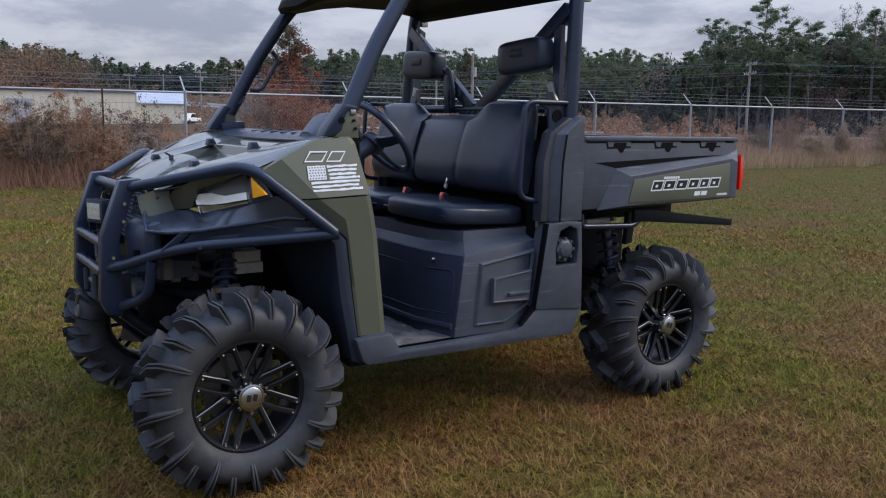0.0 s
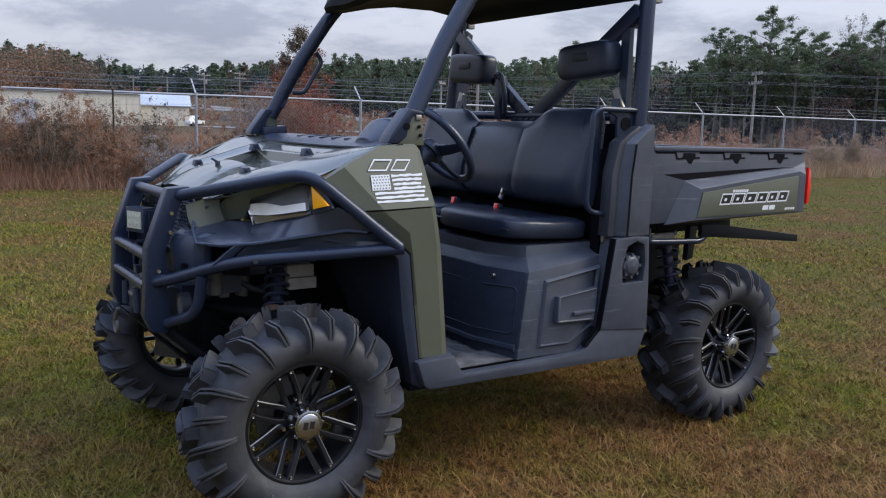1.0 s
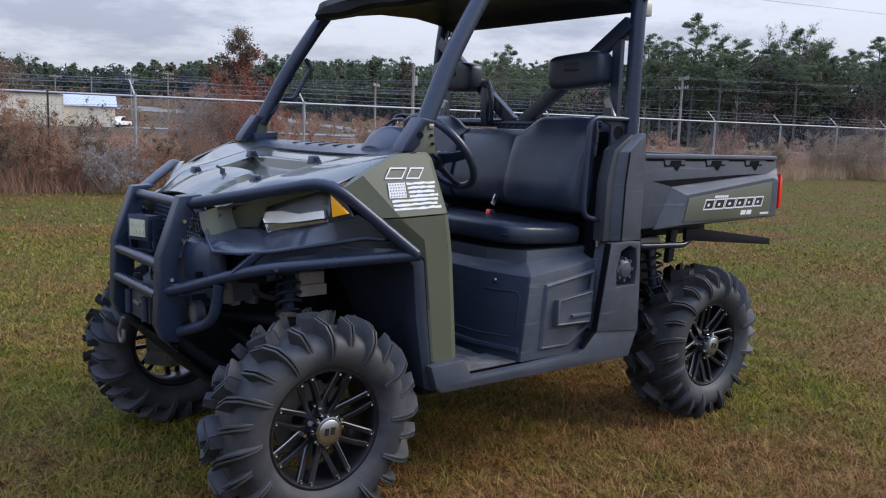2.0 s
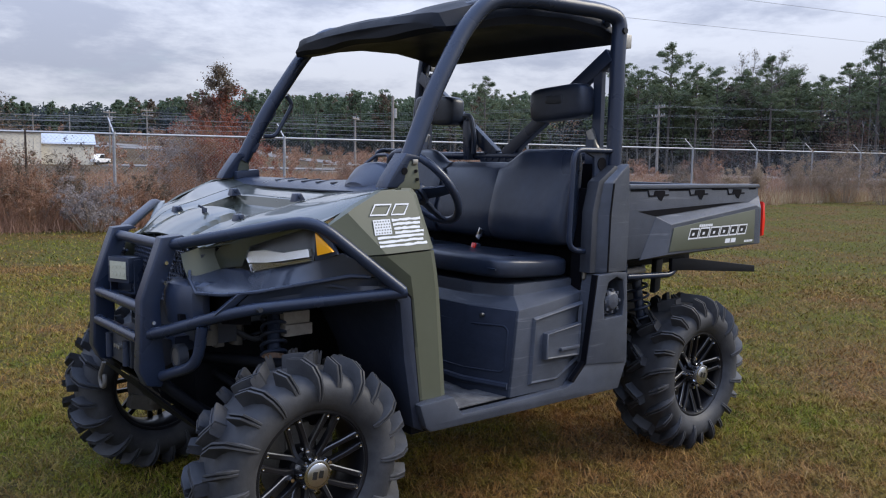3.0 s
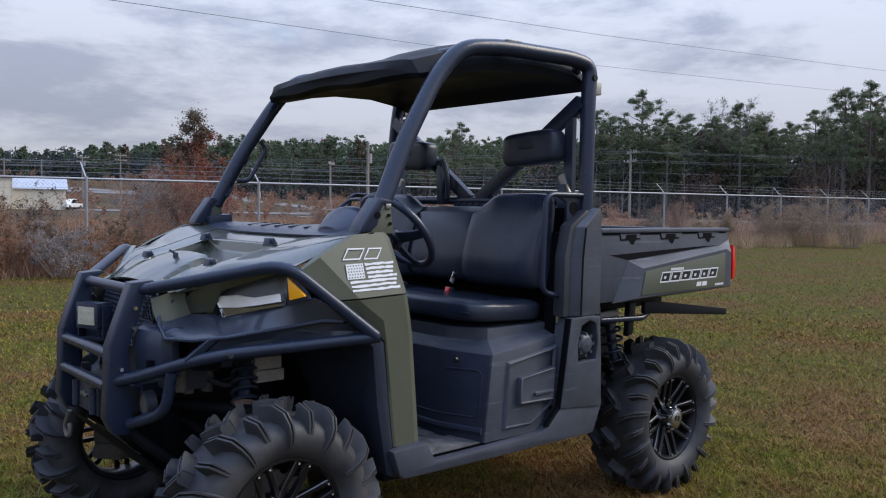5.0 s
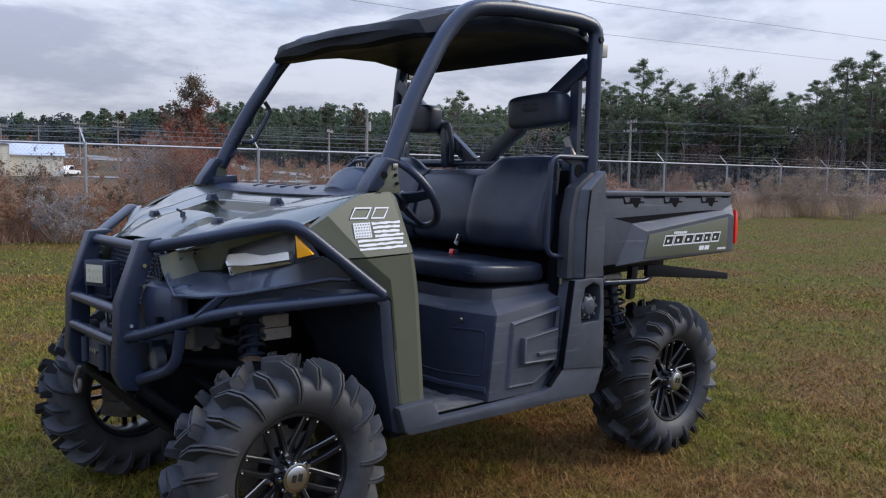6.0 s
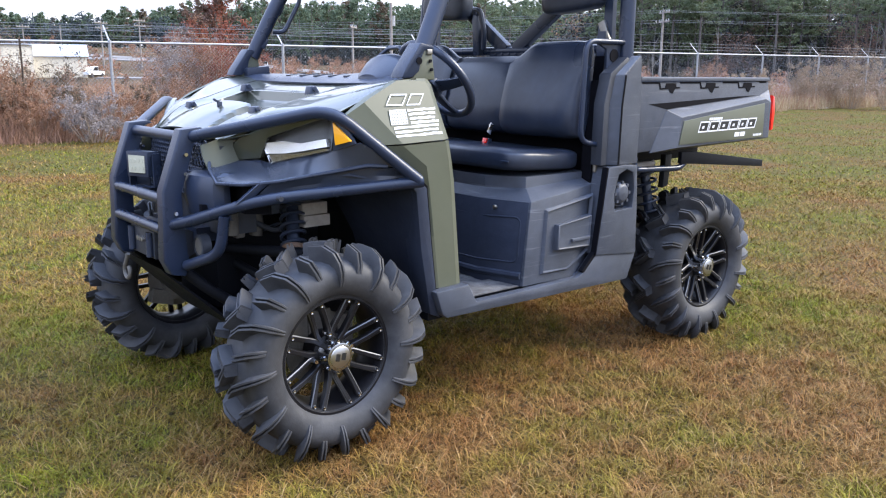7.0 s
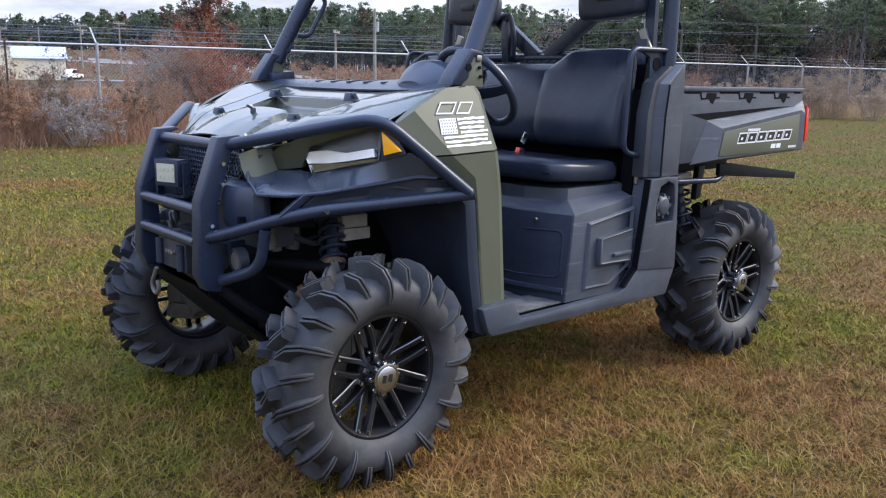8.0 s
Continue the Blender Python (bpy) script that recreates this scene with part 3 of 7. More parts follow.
for s in (-1, 1):
    F = [
        [(-0.178, s * 0.272, 1.032), (-0.176, s * 0.286, 1.031), (-0.174, s * 0.298, 1.028)],
        [(-0.052, s * 0.320, 1.114), (-0.045, s * 0.40, 1.118), (-0.040, s * 0.445, 1.095)],
        [(0.088, s * 0.350, 1.154), (0.09, s * 0.52, 1.148), (0.065, s * 0.600, 1.118)],
        [(0.238, s * 0.390, 1.194), (0.24, s * 0.60, 1.209), (0.235, s * 0.655, 1.196)],
        [(0.352, s * 0.425, 1.216), (0.36, s * 0.625, 1.232), (0.365, s * 0.660, 1.232)],
    ]
    g = turn(spline(turn(spline(F, 16)), 8))
    bm = bmesh.new()
    sheet(bm, g if s > 0 else [list(reversed(r)) for r in g], 0.005)
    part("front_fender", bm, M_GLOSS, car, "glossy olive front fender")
    def at(*pts):
        return [Vector((x, s * y, z)) for x, y, z in pts]

    out = Vector((-0.88, s * 0.47, -0.06))
    # green flank between grille, fender and brow
    G = [
        at((-0.240, 0.292, 1.014), (-0.238, 0.303, 0.975), (-0.230, 0.318, 0.938)),
        at((-0.188, 0.298, 1.030), (-0.186, 0.308, 0.985), (-0.178, 0.324, 0.947)),
        at((-0.136, 0.306, 1.046), (-0.130, 0.310, 1.005), (-0.114, 0.318, 0.962)),
    ]
    bm = sheet(bmesh.new(), facets(G, 3), 0.004)
    part("fender_flank", bm, M_GREEN, car, "olive flank beside the grille")
    # upper flank between the fender's edge and the brow
    U = [at(a, b) for a, b in (((-0.188, 0.298, 1.030), (-0.136, 0.304, 1.030)), ((-0.105, 0.375, 1.052), (-0.104, 0.332, 1.040)), ((-0.040, 0.445, 1.096), (-0.048, 0.442, 1.084)), ((0.065, 0.600, 1.120), (0.032, 0.602, 1.128)), ((0.13, 0.640, 1.146), (0.070, 0.640, 1.122)))]
    bm = sheet(bmesh.new(), facets(U, 3), 0.004)
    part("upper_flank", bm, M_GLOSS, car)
    # headlight: dark housing, a bright reflector band and a clear upright lens
    rim = at((-0.066, 0.400, 1.022), (-0.056, 0.421, 1.038), (0.029, 0.591, 1.100), (0.048, 0.628, 1.115), (0.052, 0.620, 1.004), (-0.050, 0.422, 0.957))
    bm = loft(bmesh.new(), [[p - out * 0.060 for p in rim], [p - out * (0.004 + 0.34 * max(0.0, p.z - (0.957 + 0.24 * (abs(p.y) - 0.42)))) for p in rim]])
    lamp = part("headlight", bm, M_EDGE, car, "swept headlight with a clear lens over a silver reflector")
    band = [at((-0.062, 0.408, 1.021), (-0.059, 0.408, 0.988)), at((-0.030, 0.470, 1.030), (-0.024, 0.470, 0.992)), at((0.000, 0.530, 1.026), (0.004, 0.530, 1.002)), at((0.044, 0.612, 1.044), (0.048, 0.614, 1.020))]
    bm = loft(bmesh.new(), [[a - out * 0.004, a + out * 0.003, b + out * 0.007, b - out * 0.004] for a, b in band])
    part("reflector", bm, M_SILVER, lamp, "mirror-bright silver reflector")
    low = at((-0.056, 0.412, 0.984), (0.004, 0.530, 0.996), (0.046, 0.612, 1.014), (0.050, 0.616, 1.008), (-0.048, 0.424, 0.962))
    bm = loft(bmesh.new(), [[p - out * 0.004 for p in low], [p + out * 0.002 for p in low]])
    part("lower_reflector", bm, M_HUB, lamp, "smoked lower reflector")
    mid = sum(rim, Vector()) / 6
    bm = loft(bmesh.new(), [[p + out * 0.001 for p in rim], [p + out * 0.012 for p in rim], [p.lerp(mid, 0.12) + out * 0.017 for p in rim]])
    part("lens", bm, M_GLASS, lamp, "clear polycarbonate lens", sharp=60).visible_shadow = False
    # dark olive brow that hooks round the inner end of the lens
    upper = at((-0.120, 0.300, 1.011), (-0.105, 0.328, 1.038), (-0.050, 0.439, 1.082), (0.030, 0.596, 1.129), (0.056, 0.640, 1.138))
    lower = at((-0.111, 0.310, 0.962), (-0.068, 0.392, 0.974), (-0.056, 0.424, 1.041), (0.029, 0.592, 1.102), (0.050, 0.632, 1.117))
    bm = loft(bmesh.new(), [[a - out * 0.012, b - out * 0.012, b + out * 0.014, a + out * 0.020] for a, b in zip(upper, lower)])
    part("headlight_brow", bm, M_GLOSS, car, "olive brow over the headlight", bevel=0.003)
    face = at((0.052, 0.634, 1.116), (0.056, 0.630, 1.004), (0.100, 0.694, 1.030), (0.084, 0.668, 1.085))
    bm = loft(bmesh.new(), [[p - out * 0.010 for p in face], [p + out * 0.002 for p in face]])
    part("reflector_mount", bm, M_BLACK, car, bevel=0.002)
    bm = bmesh.new()
    loft(bm, [[Vector((0.058, s * 0.638, 1.098)) + out * d, Vector((0.060, s * 0.648, 1.026)) + out * d, Vector((0.092, s * 0.690, 1.040)) + out * d] for d in (0.004, 0.014)])
    part("side_reflector", bm, M_AMBER, car, "triangular amber reflector", bevel=0.002)
    # black fascia: from the flank, brow and lens down to a raised ridge
    top = at((-0.226, 0.312, 0.952), (-0.205, 0.326, 0.943), (-0.118, 0.330, 0.962), (-0.078, 0.386, 0.966), (-0.052, 0.424, 0.956), (0.050, 0.620, 1.003), (0.112, 0.700, 1.032), (0.262, 0.730, 0.958))
    edge = at((-0.228, 0.316, 0.946), (-0.240, 0.410, 0.902), (-0.190, 0.492, 0.903), (-0.143, 0.534, 0.909), (-0.105, 0.562, 0.914), (0.045, 0.636, 0.940), (0.150, 0.686, 0.958), (0.272, 0.728, 0.948))
    rows = []
    for a, b in zip(top, edge):
        rows.append([a, a.lerp(b, 0.35), a.lerp(b, 0.7), b])
    fine_rows = facets(rows, 4)
    bm = sheet(bmesh.new(), fine_rows if s > 0 else fine_rows[::-1], 0.006)
    part("fascia", bm, M_FASCIA, car, "black satin moulded plastic fascia", sharp=22)
    bm = tube(bmesh.new(), [tuple(Vector((-0.214, s * 0.296, 0.972)))] + [tuple(r[3]) for r in fine_rows[1:-2]], 0.0065, 8)
    part("fascia_trim", bm, M_BLACK, car, "raised ridge along the fascia")
    # lower fascia behind the strut, down to the guard's side tube
    L = [at(a, b) for a, b in (((-0.120, 0.548, 0.910), (-0.165, 0.505, 0.850)), ((-0.020, 0.600, 0.922), (-0.030, 0.580, 0.872)), ((0.045, 0.632, 0.932), (0.050, 0.618, 0.880)), ((0.150, 0.682, 0.950), (0.190, 0.690, 0.896)), ((0.285, 0.724, 0.938), (0.300, 0.715, 0.896)))]
    L = [[a, a.lerp(b, 0.5) - Vector((0, s * 0.008, 0)), b] for a, b in L]
    lrows = facets(L, 4)
    bm = sheet(bmesh.new(), lrows if s > 0 else lrows[::-1], 0.006)
    part("lower_fascia", bm, M_FASCIA, car, "black lower fascia above the wheel", sharp=30)
    # strut across the side opening, and the cheek of the nose
    a, b = at((-0.143, 0.536, 0.908), (-0.205, 0.495, 0.842))
    bm = loft(bmesh.new(), [[p + Vector((-0.016, 0, 0)), p + Vector((0.018, s * 0.006, 0)), p + Vector((0.018, -s * 0.020, 0)), p + Vector((-0.014, -s * 0.022, 0))] for p in (a, b)])
    part("nose_strut", bm, M_BLACK, car, bevel=0.003)
    bm = loft(bmesh.new(), [at((-0.235, 0.20, z), (-0.278 + dx, 0.235, z), (-0.281 + dx, 0.262, z), (-0.268 + dx, 0.330, z), (-0.246 + dx, 0.385, z), (-0.215 + dx, 0.398, z), (-0.190, 0.395, z), (-0.17, 0.20, z)) for z, dx in ((0.775, 0.030), (0.792, 0.010), (0.850, 0.0), (0.893, 0.002), (0.918, 0.012), (0.930, 0.040))])
    part("nose_cheek", bm, M_BLACK, car, "rounded black nose cheek", bevel=0.006)
    # near-black block: the slot's shade is in its colour
    bm = box(bmesh.new(), (-0.262, s * 0.345, 0.818), (0.020, 0.020, 0.022))
    part("cheek_slot", bm, M_SLOT, car)
    # added block: its near-black colour is the shade inside the opening
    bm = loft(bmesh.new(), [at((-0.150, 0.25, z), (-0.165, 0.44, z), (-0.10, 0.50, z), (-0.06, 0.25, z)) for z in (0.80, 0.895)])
    part("duct", bm, M_SLOT, car, "near-black block that fills the side opening with shade")
    # hood latches
    for x, y, z in ((-0.028, 0.268, 1.114), (0.203, 0.256, 1.180)):
        bm = bmesh.new()
        loft(bm, [[(x - 0.018, s * (y - 0.02), z - 0.01), (x + 0.024, s * (y - 0.02), z - 0.004), (x + 0.024, s * (y + 0.02), z - 0.002), (x - 0.018, s * (y + 0.02), z - 0.008)], [(x - 0.012, s * (y - 0.016), z + 0.020), (x + 0.010, s * (y - 0.016), z + 0.022), (x + 0.010, s * (y + 0.016), z + 0.022), (x - 0.012, s * (y + 0.016), z + 0.020)]])
        disc_cyl(bm, (x + 0.002, s * y, z + 0.012), 0.009, 0.048, "y", 12)
        part("hood_latch", bm, M_BLACK, car, "black rubber hood latch", bevel=0.003)
bm = bmesh.new()
loft(bm, [[(-0.045 + a * 0.008, -0.030 + b * 0.006, 1.118 + h) for a, b in ((-1, -1), (1, -1), (1, 1), (-1, 1))] for h in (0.0, 0.026)])
box(bm, (-0.055, -0.030, 1.146), (0.03, 0.008, 0.008), Matrix.Rotation(0.5, 3, "Y"))
part("hood_hook", bm, M_BLACK, car, bevel=0.002)


# honeycomb grille
def honeycomb(bm, o, u, v, w, h, r):
    n = u.cross(v).normalized()
    dx, dy = r * math.sqrt(3), r * 1.5
    j = 0
    y = 0.0
    while y <= h:
        x = (dx / 2 if j % 2 else 0.0)
        while x <= w:
            c = o + u * x + v * y
            rings = []
            for rr, d in ((r * 1.0, 0.0), (r * 0.78, 0.0), (r * 0.78, -0.008), (r * 1.0, -0.008)):
                rings.append([c + n * d + u * (rr * math.sin(math.pi / 3 * k)) + v * (rr * math.cos(math.pi / 3 * k)) for k in range(6)])
            loft(bm, rings, True, False, True)
            x += dx
        y += dy
        j += 1
    return bm


bm = honeycomb(bmesh.new(), Vector((-0.222, -0.235, 0.845)), Vector((0, 1, 0)), Vector((0.18, 0, 1)).normalized(), 0.47, 0.175, 0.0105)
part("grille", bm, M_BLACK, car, "black honeycomb grille", tidy=False)
for s in (-1, 1):
    bm = honeycomb(bmesh.new(), Vector((-0.246, s * 0.243, 0.955)), Vector((0.30, s * 0.95, 0)).normalized(), Vector((0.2, 0, 1)).normalized(), 0.052, 0.058, 0.0085)
    part("side_grille", bm, M_BLACK, car, tidy=False)
bm = bmesh.new()
box(bm, (-0.12, 0, 0.86), (0.12, 0.62, 0.30))
part("radiator", bm, M_DARK, car, "dark radiator behind the grille")

# cowl and dash
C = [
    [(0.345, -0.66, 1.225), (0.335, -0.42, 1.214), (0.330, 0.0, 1.210), (0.335, 0.42, 1.214), (0.345, 0.66, 1.225)],
    [(0.40, -0.64, 1.246), (0.40, -0.42, 1.236), (0.40, 0.0, 1.232), (0.40, 0.42, 1.236), (0.40, 0.64, 1.240)],
    [(0.46, -0.60, 1.258), (0.48, -0.42, 1.262), (0.50, 0.0, 1.240), (0.50, 0.42, 1.240), (0.50, 0.60, 1.240)],
    [(0.49, -0.58, 1.22), (0.54, -0.42, 1.24), (0.56, 0.0, 1.22), (0.56, 0.42, 1.22), (0.56, 0.58, 1.22)],
    [(0.50, -0.58, 1.10), (0.55, -0.42, 1.10), (0.57, 0.0, 1.08), (0.57, 0.42, 1.08), (0.57, 0.58, 1.08)],
]
bm = sheet(bmesh.new(), turn(spline(turn(spline(C, 16)), 20)), 0.006)
part("cowl", bm, M_BLACK, car, "black dash and cowl moulding")
for k in range(5):
    y = -0.18 + 0.11 * k
    bm = loft(bmesh.new(), [[(0.395, y - 0.01, z), (0.50, y + 0.03, z + 0.008), (0.50, y + 0.05, z + 0.008), (0.395, y + 0.01, z)] for z in (1.228, 1.2365)])
    part("cowl_vent", bm, M_DARK, car)
# hooded instrument pod
bm = bmesh.new()
loft(bm, [[(x, -0.36 + w * math.cos(t), 1.225 + h * math.sin(t)) for t in [math.pi * i / 12 for i in range(13)]] for x, w, h in ((0.375, 0.06, 0.018), (0.400, 0.10, 0.042), (0.438, 0.135, 0.084), (0.452, 0.14, 0.090), (0.488, 0.14, 0.092), (0.518, 0.125, 0.064), (0.524, 0.10, 0.040))])
part("instrument_pod", bm, M_BLACK, car, "hooded black instrument pod")
bm = bmesh.new()
tube(bm, [(0.615, -0.26, 1.25), (0.610, -0.25, 1.344), (0.640, -0.12, 1.342), (0.590, -0.10, 1.300), (0.550, -0.10, 1.235)], 0.007, 10, bend=0.03)
part("grab_bar", bm, M_BLACK, car)

# olive side panels with the cab hinge posts
for s in (-1, 1):
    fy, fi = (lambda x, z, s=s: -s * y_panel(x, z)), (lambda x, z, s=s: -s * (y_panel(x, z) + 0.03))
    def faceted(points, faces, rim):
        """A moulded panel: outer facets from (x, z, set back), with a thickness behind the rim."""
        bm = bmesh.new()
        front = [bm.verts.new((x, -s * (y_panel(x, z) + d), z)) for x, z, d in points]
        back = [bm.verts.new((x, -s * (y_panel(x, z) + 0.035), z)) for x, z, d in points]
        for f in faces:
            bm.faces.new([front[i] for i in f])
        for i, j in zip(rim, rim[1:] + rim[:1]):
            bm.faces.new((front[i], front[j], back[j], back[i]))
        for i in range(len(points)):
            if i not in rim:
                bm.verts.remove(back[i])
        return bm

    bm = faceted([(0.070, 1.115, 0.020), (0.140, 1.157, 0.0), (0.170, 1.172, 0.004), (0.285, 1.224, 0.004), (0.412, 1.237, 0.010), (0.432, 1.210, 0.012), (0.463, 1.031, 0.010), (0.262, 1.024, 0.0), (0.172, 1.021, 0.022), (0.085, 1.085, 0.024), (0.398, 1.222, 0.0), (0.412, 1.205, 0.0), (0.442, 1.030, 0.0)],
                 [(1, 2, 3, 10, 11, 12, 7), (0, 1, 7, 8, 9), (3, 4, 10), (4, 5, 11, 10), (5, 6, 12, 11)], [0, 1, 2, 3, 4, 5, 6, 12, 7, 8, 9])
    part("side_panel", bm, M_GREEN, car, "olive painted side panel", sharp=6)
    bm = faceted([(0.180, 1.016, 0.022), (0.262, 1.018, 0.0), (0.442, 1.024, 0.0), (0.463, 1.026, 0.010), (0.478, 0.955, 0.010), (0.492, 0.884, 0.010), (0.540, 0.508, 0.010), (0.420, 0.509, 0.004), (0.390, 0.700, 0.004), (0.365, 0.872, 0.014), (0.300, 0.930, 0.022), (0.378, 0.868, 0.0), (0.362, 0.945, 0.0), (0.457, 0.955, 0.0), (0.470, 0.884, 0.0), (0.516, 0.508, 0.0), (0.404, 0.700, 0.0), (0.434, 0.509, 0.0)],
                 [(1, 2, 13, 14, 15, 17, 16, 11, 12), (0, 1, 12, 11, 9, 10), (2, 3, 4, 13), (4, 5, 14, 13), (5, 6, 15, 14), (9, 11, 16, 8), (8, 16, 17, 7)], [0, 1, 2, 3, 4, 5, 6, 15, 17, 7, 8, 9, 10])
    part("lower_side_panel", bm, M_GREEN, car, "olive painted lower side panel", sharp=6)
    bm = prism(bmesh.new(), [(0.296, 0.931), (0.361, 0.872), (0.386, 0.70), (0.416, 0.509), (0.44, 0.40), (0.395, 0.42), (0.345, 0.66), (0.318, 0.86), (0.27, 0.905)], lambda x, z, s=s: -s * (y_panel(x, z) - 0.006), lambda x, z, s=s: -s * (y_panel(x, z) + 0.08))
    part("fender_flare", bm, M_WELL, car, "black plastic wheel arch lip", bevel=0.003)
    bm = prism(bmesh.new(), [(0.297, 0.934), (0.362, 0.874), (0.387, 0.70), (0.417, 0.509), (0.421, 0.509), (0.391, 0.70), (0.367, 0.877), (0.300, 0.938)], lambda x, z, s=s: -s * (y_panel(x, z) - 0.002), lambda x, z, s=s: -s * (y_panel(x, z) + 0.03))
    part("flare_seam", bm, M_SLOT, car, "dark seam behind the wheel arch lip")
    bm = prism(bmesh.new(), [(0.404, 1.326), (0.436, 1.326), (0.451, 1.226), (0.346, 1.226), (0.379, 1.256), (0.390, 1.296)], -s * -0.655, -s * -0.600)
    post_plate = part("hinge_post", bm, M_GREEN, car, "olive cast hinge post at the pillar foot", bevel=0.005)
    for x, z in ((0.427, 1.288), (0.433, 1.260)):
        part("bolt", disc_cyl(bmesh.new(), (x, -s * -0.657, z), 0.0055, 0.008, n=10), M_SLOT, post_plate)
    part("cap", box(bmesh.new(), (0.424, -s * -0.650, 1.318), (0.022, 0.022, 0.018)), M_STEEL, post_plate, "bare metal cap", bevel=0.003)
    bm = prism(bmesh.new(), [(0.386, 1.348), (0.446, 1.338), (0.440, 1.324), (0.404, 1.322), (0.390, 1.296), (0.380, 1.254), (0.350, 1.232), (0.306, 1.232), (0.322, 1.262)], -s * -0.660, -s * -0.590)
    socket = part("pillar_socket", bm, M_TUBE, car, "black flattened pillar socket", bevel=0.008)
    # shade in the hole drawn as a black disc
    part("hole", disc_cyl(bmesh.new(), (0.378, -s * -0.659, 1.288), 0.012, 0.006, n=14), M_SLOT, socket)
    # inner wheel well
    bm = bmesh.new()
    sheet(bm, [[(0.40, s * 0.70, 0.45), (0.40, s * 0.30, 0.45)], [(0.36, s * 0.70, 0.66), (0.34, s * 0.30, 0.66)], [(0.31, s * 0.70, 0.88), (0.22, s * 0.30, 0.88)], [(0.10, s * 0.66, 0.925), (0.05, s * 0.30, 0.94)], [(-0.05, s * 0.52, 0.93), (-0.10, s * 0.28, 0.94)]], 0.006)
    part("wheel_well", bm, M_WELL, car, "black plastic inner wheel well")

# flag and model lettering as plain decals on the driver's side panel


def decal(bm, x0, x1, z0, z1, s=-1, lift=0.0012, ragged=0.0, steps=10):
    rng = random.Random(int(x0 * 1e4 + z0 * 1e5))
    rows = []
    for i in range(steps + 1):
        x = x0 + (x1 - x0) * i / steps
        a, b = z0 + rng.uniform(-1, 1) * ragged, z1 + rng.uniform(-1, 1) * ragged
        rise = 0.035 * (x - 0.245)
        rows.append([(x, y_panel(x, z + rise) - lift, z + rise) for z in (a, b)])
    f = [[bm.verts.new(p) for p in r] for r in rows]
    for r, q in zip(f, f[1:]):
        bm.faces.new((r[0], q[0], q[1], r[1]))


X0, Z1 = 0.229, 1.131
flag = part("flag_decal", bmesh.new(), M_WHITE, car, "white vinyl stars and stripes flag decal", tidy=False)
for k in range(7):
    z = Z1 - 0.0133 * k
    bm = bmesh.new()
    decal(bm, X0 + (0.074 if k < 4 else 0.0) + 0.002 * k, X0 + 0.192 - 0.006 * (k % 3) + 0.004 * k * 0.5, z - 0.0072, z, ragged=0.0016)
    part("stripe", bm, M_WHITE, flag, tidy=False)
bm = bmesh.new()
decal(bm, X0, X0 + 0.068, Z1 - 0.047, Z1 + 0.001, ragged=0.0006)
part("canton", bm, M_WHITE, flag, tidy=False)
star = bmesh.new()
for i in range(6):
    for j in range(5):
        cx, cz = X0 + 0.007 + i * 0.0107 + (j % 2) * 0.003, Z1 - 0.005 - j * 0.009
        decal(star, cx - 0.0022, cx + 0.0022, cz - 0.0022, cz + 0.0022, lift=0.0022, steps=1)
tagged(part("stars", star, M_GREEN, flag, tidy=False), kind="stuff")


def slanted(bm, x, z, w, h, lean, t, yf, holes=True):
    """A slanted block outline, standing for one letter of a mark."""
    q = [(0, 0), (w, 0), (w + lean, h), (lean, h)]
    inner = [(t * 1.3, t), (w - t * 0.7, t), (w + lean - t * 1.3, h - t), (lean + t * 0.7, h - t)]
    a = [bm.verts.new((x + i, yf(x + i, z + j), z + j)) for i, j in q]
    if holes:
        b = [bm.verts.new((x + i, yf(x + i, z + j), z + j)) for i, j in inner]
        for i in range(4):
            k = (i + 1) % 4
            bm.faces.new((a[i], a[k], b[k], b[i]))
    else:
        bm.faces.new(a)


for x, w in ((0.220, 0.068), (0.302, 0.056)):
    bm = bmesh.new()
    slanted(bm, x, 1.145, w, 0.037, 0.026, 0.0045, lambda a, b: y_panel(a, b) - 0.0015)
    part("mark_decal", bm, M_WHITE, car, "white outlined emblem block", tidy=False)

